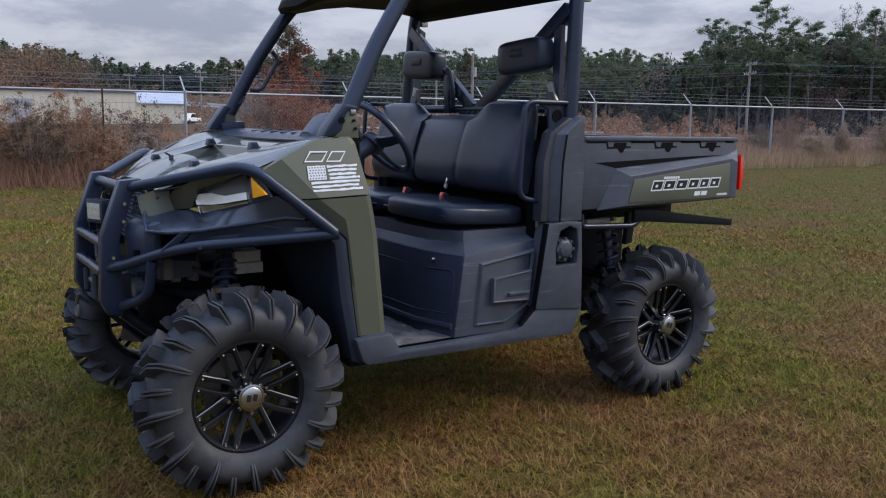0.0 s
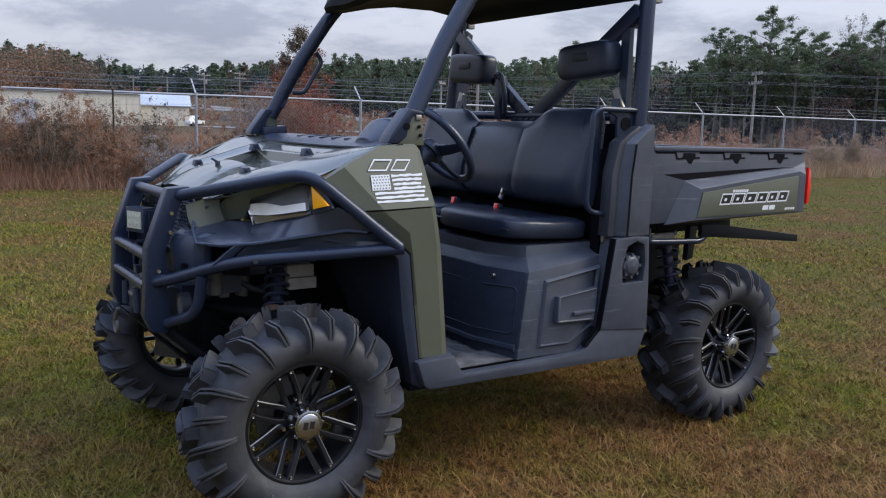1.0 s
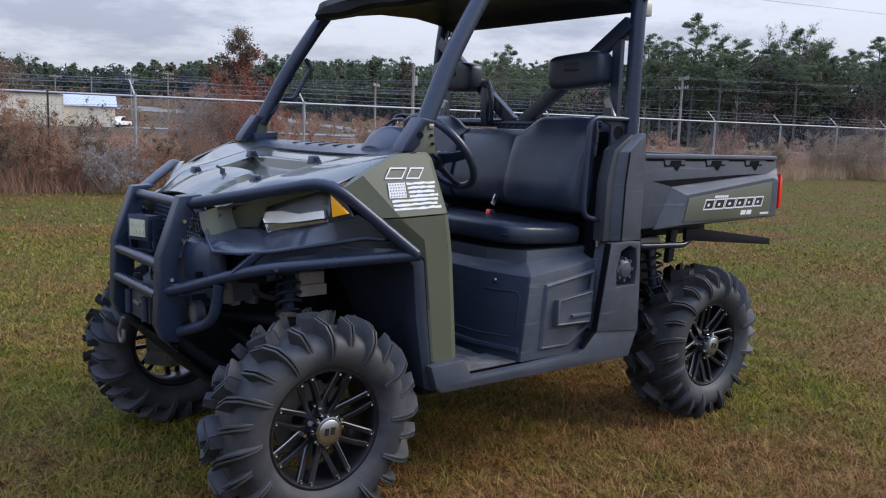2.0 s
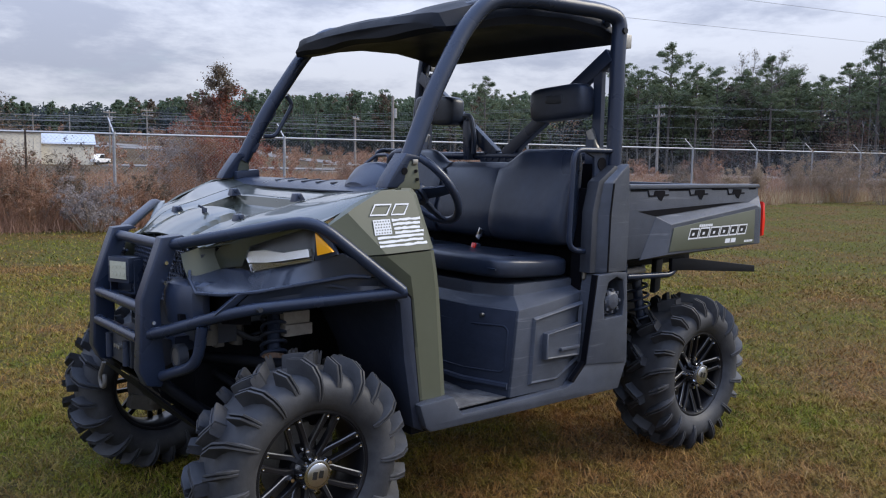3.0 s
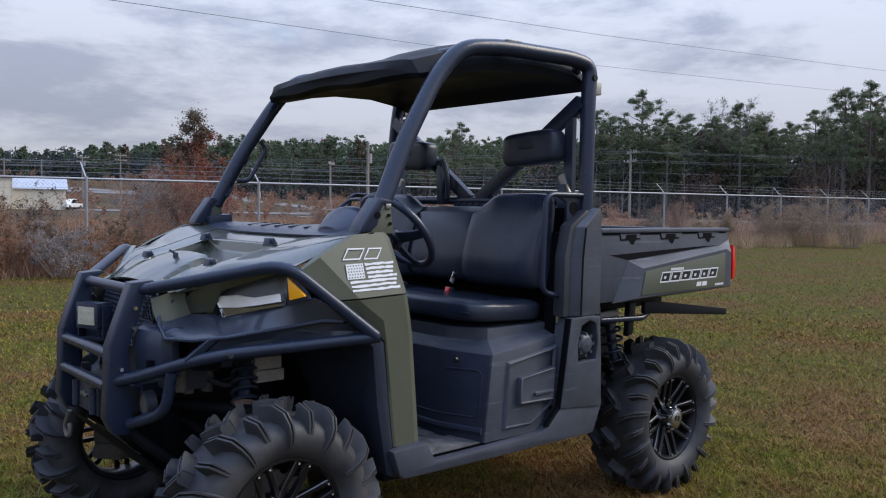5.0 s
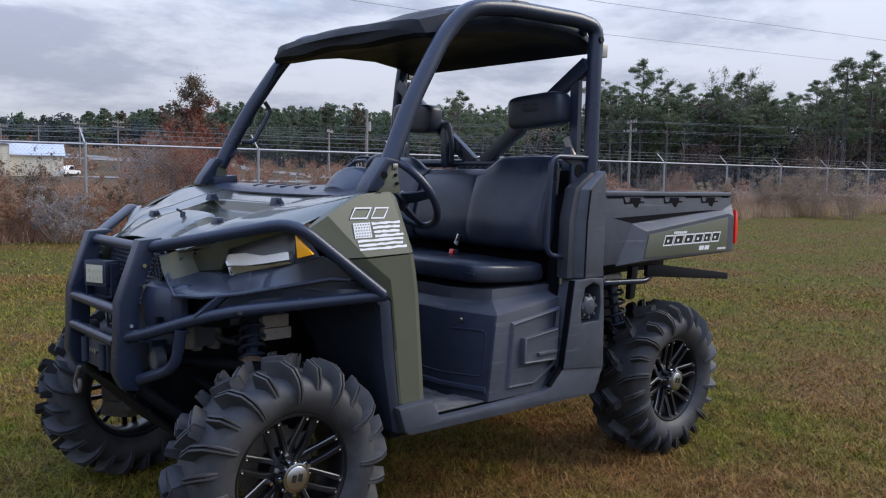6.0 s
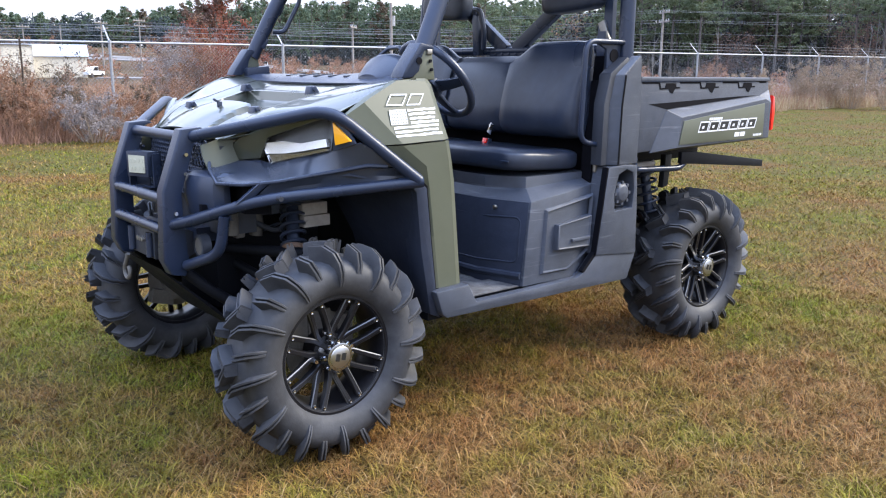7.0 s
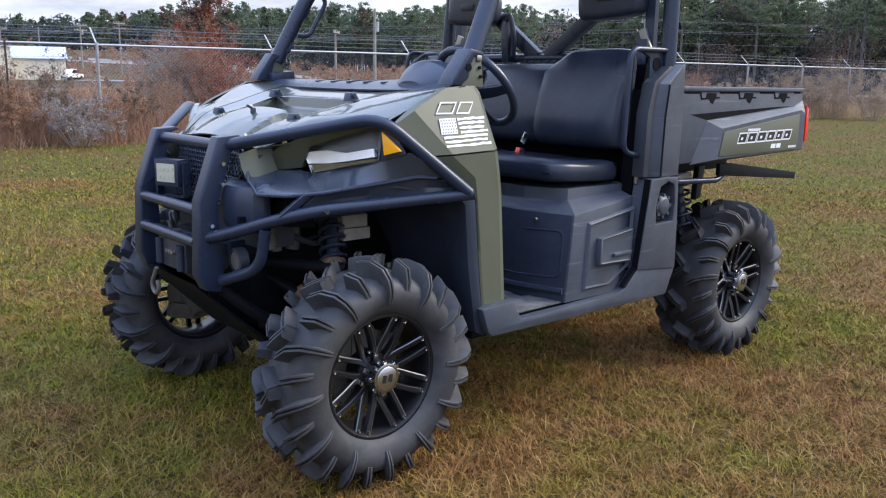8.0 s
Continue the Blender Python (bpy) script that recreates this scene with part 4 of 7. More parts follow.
# roll cage
for s in (-1, 1):
    bm = tube(bmesh.new(), [(0.418, s * 0.621, 1.312), (0.538, s * 0.598, 1.545), (0.700, s * 0.572, 1.790), (0.815, s * 0.576, 1.908), (1.0, s * 0.590, 1.934), (1.38, s * 0.628, 1.934), (1.492, s * 0.640, 1.915), (1.472, s * 0.648, 1.78), (1.440, s * 0.672, 1.317), (1.432, s * 0.675, 1.18)], 0.0315, 18, bend=0.085)
    part("cage_hoop", bm, M_TUBE, car, "black steel roll cage side hoop")
    bm = prism(bmesh.new(), [(1.44, 1.70), (1.50, 1.70), (1.505, 1.76), (1.47, 1.78)], s * 0.575, s * 0.59)
    part("cage_gusset", bm, M_TUBE, car, bevel=0.003)
    bm = bmesh.new()
    box(bm, (1.530, s * 0.640, 1.825), (0.04, 0.03, 0.055))
    part("hinge_tab", bm, M_STEEL, car, "bare metal tab on the rear pillar", bevel=0.003)
    bm = bmesh.new()
    disc_cyl(bm, (1.478, s * 0.676, 1.860), 0.013, 0.01, n=12)
    part("cage_bolt", bm, M_RIM, car)
    # diagonal brace down to the middle of the cab's back
    a, b = Vector((1.452, s * 0.63, 1.765)), Vector((1.44, s * 0.03, 1.352))
    d = (b - a).normalized()
    up = Vector((1, 0, 0)).cross(d).normalized()
    bm = bmesh.new()
    loft(bm, [[p + up * i * 0.030 + Vector((j * 0.016, 0, 0)) for i, j in ((-1, -1), (1, -1), (1, 1), (-1, 1))] for p in (a, b)])
    part("diagonal_brace", bm, M_TUBE, car, bevel=0.004)
    bm = bmesh.new()
    loft(bm, [[(1.45 + i * 0.012, s * 0.575 + j * 0.022, z) for i, j in ((-1, -1), (1, -1), (1, 1), (-1, 1))] for z in (1.30, 1.70)])
    part("belt_post", bm, M_BLACK, car)
    bm = bmesh.new()
    box(bm, (1.43, s * 0.565, 1.42), (0.015, 0.035, 0.09), Matrix.Rotation(0.4 * s, 3, "X"))
    part("belt_guide", bm, M_STEEL, car, "worn metal seat belt guide", bevel=0.003)
    bm = bmesh.new()
    loft(bm, [[(x, s * y + 0.022 * j, z + 0.001 * i) for i, j in ((-1, -1), (-1, 1), (1, 1), (1, -1))] for x, y, z in ((1.425, 0.555, 1.44), (1.415, 0.56, 1.36), (1.40, 0.57, 1.28))])
    part("seat_belt", bm, M_BLACK, car)
    # headrest
    bm = pillow(bmesh.new(), (1.395, s * 0.415, 1.575), (0.10, 0.31, 0.145), Matrix.Rotation(s * 0.06, 3, "X"), n=14, power=5.5)
    rest = part("headrest", bm, M_SEAT, car, "rounded black moulded headrest")
    bm = pillow(bmesh.new(), (1.346, s * 0.415, 1.588), (0.012, 0.10, 0.035), n=6, power=5)
    part("recess", bm, M_DARK, rest)
    bm = bmesh.new()
    box(bm, (1.445, s * 0.415, 1.57), (0.05, 0.05, 0.05))
    part("mount", bm, M_TUBE, rest)
for x, y, z in ((1.44, 0.0, 1.35), (1.46, 0.0, 1.90), (0.82, 0.0, 1.90)):
    bm = tube(bmesh.new(), [(x, -0.60, z), (x, 0.60, z)], 0.020, 12)
    part("cage_crossbar", bm, M_TUBE, car)
bm = bmesh.new()
box(bm, (1.43, 0.0, 1.335), (0.012, 0.26, 0.055))
for k in (-2, -1, 0, 1, 2):
    disc_cyl(bm, (1.422, 0.045 * k, 1.335), 0.007, 0.006, "x", 8)
part("brace_plate", bm, M_TUBE, car, bevel=0.002)
# passenger belt reel beside the middle
bm = prism(bmesh.new(), [(1.395, 1.33), (1.435, 1.33), (1.440, 1.50), (1.425, 1.535), (1.395, 1.535), (1.385, 1.50)], 0.178, 0.222)
reel = part("belt_reel", bm, M_BLACK, car, "black seat belt bracket on the brace", bevel=0.006)
bm = tube(bmesh.new(), [(1.385, 0.200, 1.525), (1.375, 0.195, 1.545), (1.375, 0.150, 1.540), (1.390, 0.135, 1.440), (1.40, 0.150, 1.36)], 0.012, 8, bend=0.03)
part("belt_loop", bm, M_BLACK, reel)
# grab handle on the far front pillar, and its strip of fittings
for s in (1,):
    bm = tube(bmesh.new(), [(0.635, 0.605, 1.615), (0.665, 0.60, 1.575), (0.575, 0.60, 1.425), (0.520, 0.61, 1.425)], 0.010, 10, bend=0.03)
    part("pillar_handle", bm, M_BLACK, car, "black grab handle on the front pillar")
    for k in range(3):
        part("pillar_clip", box(bmesh.new(), (0.465 + 0.085 * k, 0.60, 1.375 + 0.148 * k), (0.03, 0.03, 0.05), Matrix.Rotation(0.54, 3, "Y")), M_BLACK, car, bevel=0.004)
bm = bmesh.new()
box(bm, (0.42, 0.60, 1.25), (0.11, 0.08, 0.04), Matrix.Rotation(-0.1, 3, "Y"))
part("pillar_foot", bm, M_BLACK, car, bevel=0.008)

# roof
def smooth_table(table, x):
    for a, b in zip(table, table[1:]):
        if x <= b[0]:
            t = max(0.0, (x - a[0]) / (b[0] - a[0]))
            t = t * t * (3 - 2 * t) * 0.35 + t * 0.65
            return [u + (v - u) * t for u, v in zip(a, b)]
    return list(table[-1])


ROOF = [(0.625, 0.500, 1.822, 1.795), (0.650, 0.536, 1.855, 1.780), (0.74, 0.548, 1.884, 1.792), (0.88, 0.554, 1.930, 1.828), (1.02, 0.566, 1.962, 1.850), (1.25, 0.590, 1.970, 1.858), (1.42, 0.606, 1.962, 1.840), (1.505, 0.606, 1.940, 1.812), (1.525, 0.585, 1.915, 1.820)]
rings = []
for i in range(37):
    x, w, zt, zb = smooth_table(ROOF, 0.625 + 0.90 * i / 36)
    up, dn = [], []
    for k in range(-14, 15):
        y = k / 14
        bow = -0.040 * (1 - y * y) * max(0.0, (0.90 - x) / 0.30)
        rib = 0.012 * ramp(abs(y) - 0.42, 0.06) * ramp(0.80 - abs(y), 0.06) * ramp(x - 0.74, 0.08) * ramp(1.47 - x, 0.06)
        crown = 0.012 * (1 - y * y)
        up.append((x + bow, y * w, zt + crown + rib - (zt - zb) * 0.72 * max(0.0, (abs(y) - 0.90) / 0.10) ** 2))
        wave = 0.006 * math.cos(y * 7.0) * max(0.0, (0.85 - x) / 0.25)
        dn.append((x + bow, y * w * 0.985, zb + wave + 0.028 * (1 - y ** 4) * ramp(x - 0.70, 0.1) * ramp(1.45 - x, 0.1)))
    rings.append(up + dn[::-1])
bm = loft(bmesh.new(), rings)
roof = part("roof", bm, M_ROOF_SHADE, car, "black moulded plastic roof shell", sharp=35)
bm = prism(bmesh.new(), [(1.0, 1.950), (1.12, 1.954), (1.10, 1.966), (1.02, 1.964)], -0.615, -0.56)
part("roof_clip", bm, M_BLACK, car, bevel=0.003)

# seats
def bench_back(y0, y1, crest, label, outer):
    """One moulded backrest, its crest a function of y; its front curls under well above the cushion."""
    rows = []
    n = 18
    for i in range(n + 1):
        t = i / n
        y = y0 + (y1 - y0) * t
        top = crest(y)
        e = (t if outer < 0 else 1 - t) * abs(y1 - y0) if outer else 1.0
        inner = ((1 - t) if outer < 0 else t) * abs(y1 - y0) if outer else min(t, 1 - t) * abs(y1 - y0)
        r = min(1.0, 0.35 + 0.65 * (e / 0.07) ** 0.5) * min(1.0, 0.80 + 0.20 * (inner / 0.03) ** 0.5)
        back = 0.016 if not outer else 0.0
        row = []
        for x, z in ((1.270, 0.985), (1.225, 0.985), (1.195, 1.000), (1.176, 1.025), (1.168, 1.060), (1.176, 1.115), (1.202, 1.20), (1.236, 1.29), (1.262, top - 0.022), (1.280, top - 0.004), (1.300, top), (1.325, top - 0.012), (1.34, top - 0.06), (1.31, 1.10)):
            row.append((1.27 + (x + back - 1.27) * (0.45 + 0.55 * r), y, 1.17 + (z - 1.17) * (0.93 + 0.07 * r)))
        rows.append(row)
    bm = loft(bmesh.new(), rows)
    return part("backrest", bm, M_SEAT, car, label, sharp=60)


def shoulder(y):
    """The outer backs stand higher than the middle and slope down to it."""
    return 1.322 + 0.058 * ramp(abs(y) - 0.265, 0.14)


bench_back(-0.615, -0.200, shoulder, "black vinyl driver's backrest, mottled pale", -1)
bench_back(-0.200, 0.185, shoulder, "black vinyl middle backrest", 0)
bench_back(0.185, 0.615, shoulder, "black vinyl passenger backrest", 1)
for y0, y1, lab in ((-0.618, -0.07, "black vinyl driver's seat cushion"), (-0.065, 0.615, "black vinyl bench seat cushion")):
    bm = pillow(bmesh.new(), (1.075, (y0 + y1) / 2, 0.909), (0.44, y1 - y0, 0.092), Matrix.Rotation(0.05, 3, "Y"), n=22, power=5.0)
    for v in bm.verts:
        if v.co.z > 0.915:
            u = (v.co.y - (y0 + y1) / 2) / ((y1 - y0) / 2)
            dish = max(0.0, 1 - ((v.co.x - 1.10) / 0.17) ** 2) * max(0.0, 1 - (u / 0.8) ** 2)
            v.co.z -= 0.018 * dish
            v.co.z += 0.004 * noise.noise(v.co * 9.0)
    cush = part("seat_cushion", bm, M_SEAT, car, lab, sharp=60)
    bm = tube(bmesh.new(), [(0.868, y0 + 0.03, 0.915), (0.868, y1 - 0.03, 0.915)], 0.004, 6)
    part("piping", bm, M_SEAT, cush)
for y in (-0.15, 0.18):
    bm = bmesh.new()
    box(bm, (1.155, y, 0.935), (0.022, 0.03, 0.06), Matrix.Rotation(0.3, 3, "Y"))
    b = part("belt_buckle", bm, M_BLACK, car, "black seat belt buckle with a red button", bevel=0.004)
    bm = bmesh.new()
    box(bm, (1.142, y, 0.952), (0.008, 0.024, 0.030), Matrix.Rotation(0.3, 3, "Y"))
    part("button", bm, M_RED, b, bevel=0.002)
bm = bmesh.new()
box(bm, (1.15, -0.18, 1.01), (0.006, 0.025, 0.05), Matrix.Rotation(0.5, 3, "X"))
part("belt_tongue", bm, M_CHROME, car, bevel=0.002)

# wall coloured near-black to put shade into the gap above the cushions
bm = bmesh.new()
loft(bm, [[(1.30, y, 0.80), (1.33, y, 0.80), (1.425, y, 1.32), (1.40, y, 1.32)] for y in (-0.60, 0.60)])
part("cab_back", bm, M_SLOT, car, "rear cab wall, near-black for the shaded gap under the backrests")
# seat base
B0 = [(0.790, -0.50), (0.850, -0.700), (1.130, -0.705), (1.30, -0.66), (1.42, 0.0), (1.30, 0.66), (1.130, 0.705), (0.850, 0.700), (0.790, 0.50)]
B1 = [(0.842, -0.48), (0.904, -0.682), (1.10, -0.684), (1.30, -0.660), (1.42, 0.0), (1.30, 0.66), (1.10, 0.684), (0.904, 0.682), (0.842, 0.48)]
B2 = [(0.868, -0.46), (0.945, -0.615), (1.10, -0.618), (1.30, -0.618), (1.42, 0.0), (1.30, 0.618), (1.10, 0.618), (0.945, 0.615), (0.868, 0.46)]
bm = bmesh.new()
up = lambda x: 0.105 * (x - 0.90)
loft(bm, [[(x, y, 0.445) for x, y in B0], [(x, y, 0.766 + up(x)) for x, y in B1], [(x, y, 0.802 + 0.5 * up(x)) for x, y in B2], [(x + 0.004, y * 0.985, 0.806 + 0.5 * up(x)) for x, y in B2], [(x + 0.004, y * 0.985, 0.852) for x, y in B2]])
base = part("seat_base", bm, M_GREY, car, "scuffed charcoal plastic seat base", bevel=0.004, sharp=25)


def on_base(x, z, lift):
    t = (z - 0.445) / 0.327
    return (x, -(0.702 + (0.684 - 0.702) * t) - lift, z)


def scaled(outline, k, lift):
    n = len(outline)
    cx, cz = sum(p[0] for p in outline) / n, sum(p[1] for p in outline) / n
    return [on_base(cx + (x - cx) * k, cz + (z - cz) * k, lift) for x, z in outline]


# a moulded frame round the storage panel, and the proud latch panel in it
DOOR = [(0.985, 0.722), (1.245, 0.758), (1.212, 0.545), (1.092, 0.486), (0.954, 0.488)]
bm = loft(bmesh.new(), [scaled(DOOR, k, l) for k, l in ((1.09, -0.004), (1.07, 0.004), (1.02, 0.011), (0.975, -0.002))], caps=False)
part("storage_frame", bm, M_GREY, base, "moulded frame round the storage panel")
LATCH = [(1.029, 0.668), (1.232, 0.690), (1.216, 0.560), (1.019, 0.566)]
bm = loft(bmesh.new(), [scaled(LATCH, k, l) for k, l in ((1.0, -0.003), (0.97, 0.022), (0.90, 0.024), (0.86, 0.019))])
part("latch_panel", bm, M_GREY, base, "raised latch panel in the seat base", bevel=0.002)
bm = bmesh.new()
loft(bm, [[on_base(x, z, l) for x, z in ((1.102, 0.604), (1.208, 0.606), (1.208, 0.595), (1.102, 0.592))] for l in (0.016, 0.031)])
part("finger_pull", bm, M_GREY, base, bevel=0.002)
# front of the base: dark facing with an inset panel, and a fixing
# the facing's black lays the shade under the seat onto the base
bm = bmesh.new()
foot = [(0.846, -0.697), (0.788, -0.50), (0.788, 0.50), (0.846, 0.697)]
head = [(0.900, -0.679), (0.840, -0.48), (0.840, 0.48), (0.900, 0.679)]
loft(bm, [[(x + d, y, z) for x, y in o] + [(x + d + 0.012, y * 0.98, z) for x, y in o[::-1]] for o, z, d in ((foot, 0.446, -0.006), (head, 0.766, -0.006))])
part("front_facing", bm, M_WELL, base, "dark facing that puts the shade under the seat into colour", bevel=0.002)


def on_facing(y, z):
    k = (z - 0.446) / 0.32
    t = max(0.0, (abs(y) - 0.50 + 0.02 * k) / 0.197)
    return (0.782 + 0.052 * k + t * (0.058 + 0.002 * k), y, z)


for s in (-1, 1):
    bm = tube(bmesh.new(), [on_facing(s * y, z) for y, z in ((0.10, 0.700), (0.50, 0.700), (0.655, 0.706), (0.668, 0.535), (0.50, 0.530), (0.10, 0.530))], 0.004, 8, bend=0.03)
    part("moulded_bead", bm, M_WELL, base, "raised bead round the facing's panel")
bm = tube(bmesh.new(), [on_facing(y, 0.487) for y in (-0.69, -0.50, 0.50, 0.69)], 0.014, 8)
part("facing_step", bm, M_WELL, base, "step along the foot of the facing")
bm = bmesh.new()
disc_cyl(bm, (0.842, -0.545, 0.738), 0.008, 0.012, "x", 10)
part("fixing", bm, M_STEEL, base)

# floor and sills
# floor and firewall: the cab's shade is put into their near-black colour
bm = bmesh.new()
box(bm, (0.86, 0, 0.415), (0.92, 1.36, 0.05))
part("cab_floor", bm, M_ROOF_SHADE, car, "black plastic cab floor")
rng = random.Random(4)
G = []
for i in range(26):
    G.append([(0.47 + 0.38 * i / 25, -0.69 + 1.28 * j / 40, 0.450 + 0.011 * min(1.0, j / 5) * noise.noise(Vector((i * 0.55, j * 0.9, 0))) + 0.006 * max(0, math.sin(i * 1.9 + j * 0.6 + 2.0 * noise.noise(Vector((i * 0.2, j * 0.3, 5))))) * min(1.0, j / 5) * (1 if j < 14 else 0.4)) for j in range(41)])
bm = sheet(bmesh.new(), [list(reversed(r)) for r in G], -0.004)
part("floor_mat", bm, M_MAT, car, "crumpled dusty black floor mat")
bm = bmesh.new()
box(bm, (0.48, 0, 0.75), (0.03, 1.25, 0.62))
part("firewall", bm, M_ROOF_SHADE, car)
for s in (-1, 1):
    bm = prism(bmesh.new(), [(0.395, 0.505), (0.545, 0.512), (0.585, 0.440), (0.85, 0.440), (1.125, 0.446), (1.165, 0.462), (1.240, 0.530), (1.495, 0.502), (1.445, 0.390), (0.90, 0.395), (0.445, 0.403), (0.425, 0.42)], s * 0.735, s * 0.690)
    part("rocker_panel", bm, M_GREY, car, "charcoal plastic sill under the door opening", bevel=0.010)
    # pillar panel with the fuel filler recess, in pieces round the opening
    low = bmesh.new()
    oval = [(1.332, 0.696), (1.326, 0.770), (1.350, 0.845), (1.400, 0.864), (1.440, 0.848), (1.452, 0.775), (1.445, 0.700)]
    outer = [(1.228, 0.525), (1.257, 0.700), (1.284, 0.878), (1.390, 0.884), (1.466, 0.878), (1.478, 0.700), (1.484, 0.500)]
    ys, yi = s * 0.742, s * 0.66
    ov, ou = [low.verts.new((x, ys, z)) for x, z in oval], [low.verts.new((x, ys, z)) for x, z in outer]
    oi, ovi = [low.verts.new((x, yi, z)) for x, z in outer], [low.verts.new((x, yi, z)) for x, z in oval]
    for a in range(7):
        b = (a + 1) % 7
        low.faces.new((ou[a], ou[b], ov[b], ov[a]))
        low.faces.new((ou[a], oi[a], oi[b], ou[b]))
        low.faces.new((ov[a], ov[b], ovi[b], ovi[a]))
    part("lower_pillar_panel", low, M_GREY, car, "charcoal plastic rear pillar panel with a filler recess", bevel=0.005)
    bm = prism(bmesh.new(), [(1.226, 0.528), (1.252, 0.70), (1.278, 0.878), (1.291, 0.878), (1.265, 0.70), (1.239, 0.528)], s * 0.7395, s * 0.712)
    part("pillar_edge_seal", bm, M_SLOT, car, "black strip along the pillar's front edge")
    bm = prism(bmesh.new(), [(1.153, 0.468), (1.227, 0.536), (1.239, 0.528), (1.166, 0.460)], s * 0.7335, s * 0.712)
    part("sill_edge_seal", bm, M_SLOT, car, "black strip along the sill's edge")
    bm = bmesh.new()
    loft(bm, [[(a, s * 0.655, z), (a, s * 0.692, z), (a + c * 0.65, s * 0.722, z), (a + c, s * 0.738, z), (b, s * 0.738, z), (b, s * 0.655, z)] for z, a, b, c in ((0.884, 1.284, 1.466, 0.056), (1.00, 1.284, 1.469, 0.058), (1.12, 1.286, 1.472, 0.060), (1.245, 1.300, 1.466, 0.062), (1.290, 1.375, 1.463, 0.040), (1.320, 1.440, 1.460, 0.012))])
    panel = part("upper_pillar_panel", bm, M_GREY, car, "charcoal plastic upper pillar panel", bevel=0.004)
    bm = bmesh.new()
    loft(bm, [[(a + i * 0.004, s * y, z) for i, y in ((-1, 0.725), (1, 0.725), (1, 0.7405), (-1, 0.7405))] for z, a in ((0.886, 1.344), (1.12, 1.350), (1.243, 1.366))])
    part("joint", bm, M_SLOT, panel, "dark joint along the pillar panel")
    # core is near-black: the filler recess's shade is put into it
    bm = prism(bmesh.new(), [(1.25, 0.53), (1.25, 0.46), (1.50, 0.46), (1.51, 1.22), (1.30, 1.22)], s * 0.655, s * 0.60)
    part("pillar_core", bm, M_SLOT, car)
    bm = prism(bmesh.new(), [(1.235, 1.380), (1.435, 1.380), (1.425, 1.300), (1.330, 1.235), (1.325, 1.345)], s * 0.668, s * 0.655)
    part("pillar_bracket", bm, M_BLACK, car, bevel=0.003)
    # black disc on the plate: shade painted for the bracket's hole
    bm = bmesh.new()
    disc_cyl(bm, (1.370, s * 0.668, 1.320), 0.026, 0.006, n=18)
    part("bracket_hole", bm, M_SLOT, car)
    bm = tube(bmesh.new(), [(1.430, s * 0.675, 1.374), (1.192, s * 0.675, 1.374), (1.170, s * 0.680, 0.985), (1.320, s * 0.680, 0.962)], 0.011, 12, bend=0.05)
    part("hip_rail", bm, M_TUBE, car, "black bent tube beside the seat")
bm = bmesh.new()
disc_cyl(bm, (1.385, -0.700, 0.760), 0.052, 0.03, n=24, r2=0.052)
spin(bm, [(0.0005, -0.745), (0.03, -0.742), (0.044, -0.73), (0.048, -0.70)], 24, "y", (1.385, 0, 0.765))
fuel_cap = part("fuel_cap", bm, M_GREY, car, "grey plastic fuel filler cap", bevel=0.002)
for k in range(8):
    a = math.pi / 4 * k
    tooth = box(bmesh.new(), (1.385 + 0.044 * math.cos(a), -0.722, 0.765 + 0.044 * math.sin(a)), (0.012, 0.03, 0.012))
    part("grip_tooth", tooth, M_GREY, fuel_cap)
for s in (-1, 1):
    bm = tube(bmesh.new(), [(1.285, s * 0.668, 0.90), (1.285, s * 0.668, 0.86), (1.30, s * 0.66, 0.845)], 0.012, 8)
    part("latch_striker", bm, M_STEEL, car)

for s in (-1, 1):
    bm = prism(bmesh.new(), [(1.262, 0.885), (1.296, 0.885), (1.300, 1.13), (1.330, 1.235), (1.425, 1.302), (1.40, 1.315), (1.300, 1.25), (1.268, 1.13)], s * 0.715, s * 0.66)
    part("pillar_seal", bm, M_DARK, car, bevel=0.004)
# steering wheel
sw = Matrix.Translation((0.700, -0.354, 1.222)) @ Matrix.Rotation(radians(51.5), 4, "Y")
bm = bmesh.new()
ring = [sw @ Vector((0.168 * math.cos(t), 0.168 * math.sin(t), 0)) for t in [2 * math.pi * i / 48 for i in range(48)]]
tube(bm, ring, 0.0155, 10, loop=True)
steer = part("steering_wheel", bm, M_BLACK, car, "black three-spoke steering wheel")
for a in (90, 0, 270):
    bm = bmesh.new()
    d = Vector((math.cos(radians(a)), math.sin(radians(a)), 0))
    e = Vector((-d.y, d.x, 0))
    loft(bm, [[sw @ (d * r + e * w * i + Vector((0, 0, h + j * 0.006))) for i, j in ((-1, -1), (1, -1), (1, 1), (-1, 1))] for r, w, h in ((0.03, 0.026, -0.035), (0.10, 0.022, -0.022), (0.165, 0.018, 0.0))])
    part("spoke", bm, M_BLACK, steer, bevel=0.003)
bm = bmesh.new()
loft(bm, [[sw @ Vector((r * math.cos(t), r * math.sin(t), h)) for t in [2 * math.pi * i / 24 for i in range(24)]] for r, h in ((0.05, -0.05), (0.052, -0.03), (0.045, -0.018), (0.02, -0.012))])
part("horn_pad", bm, M_BLACK, steer)
bm = tube(bmesh.new(), [sw @ Vector((0, 0, -0.04)), (0.50, -0.354, 1.10)], 0.034, 12)
part("steering_column", bm, M_BLACK, car)

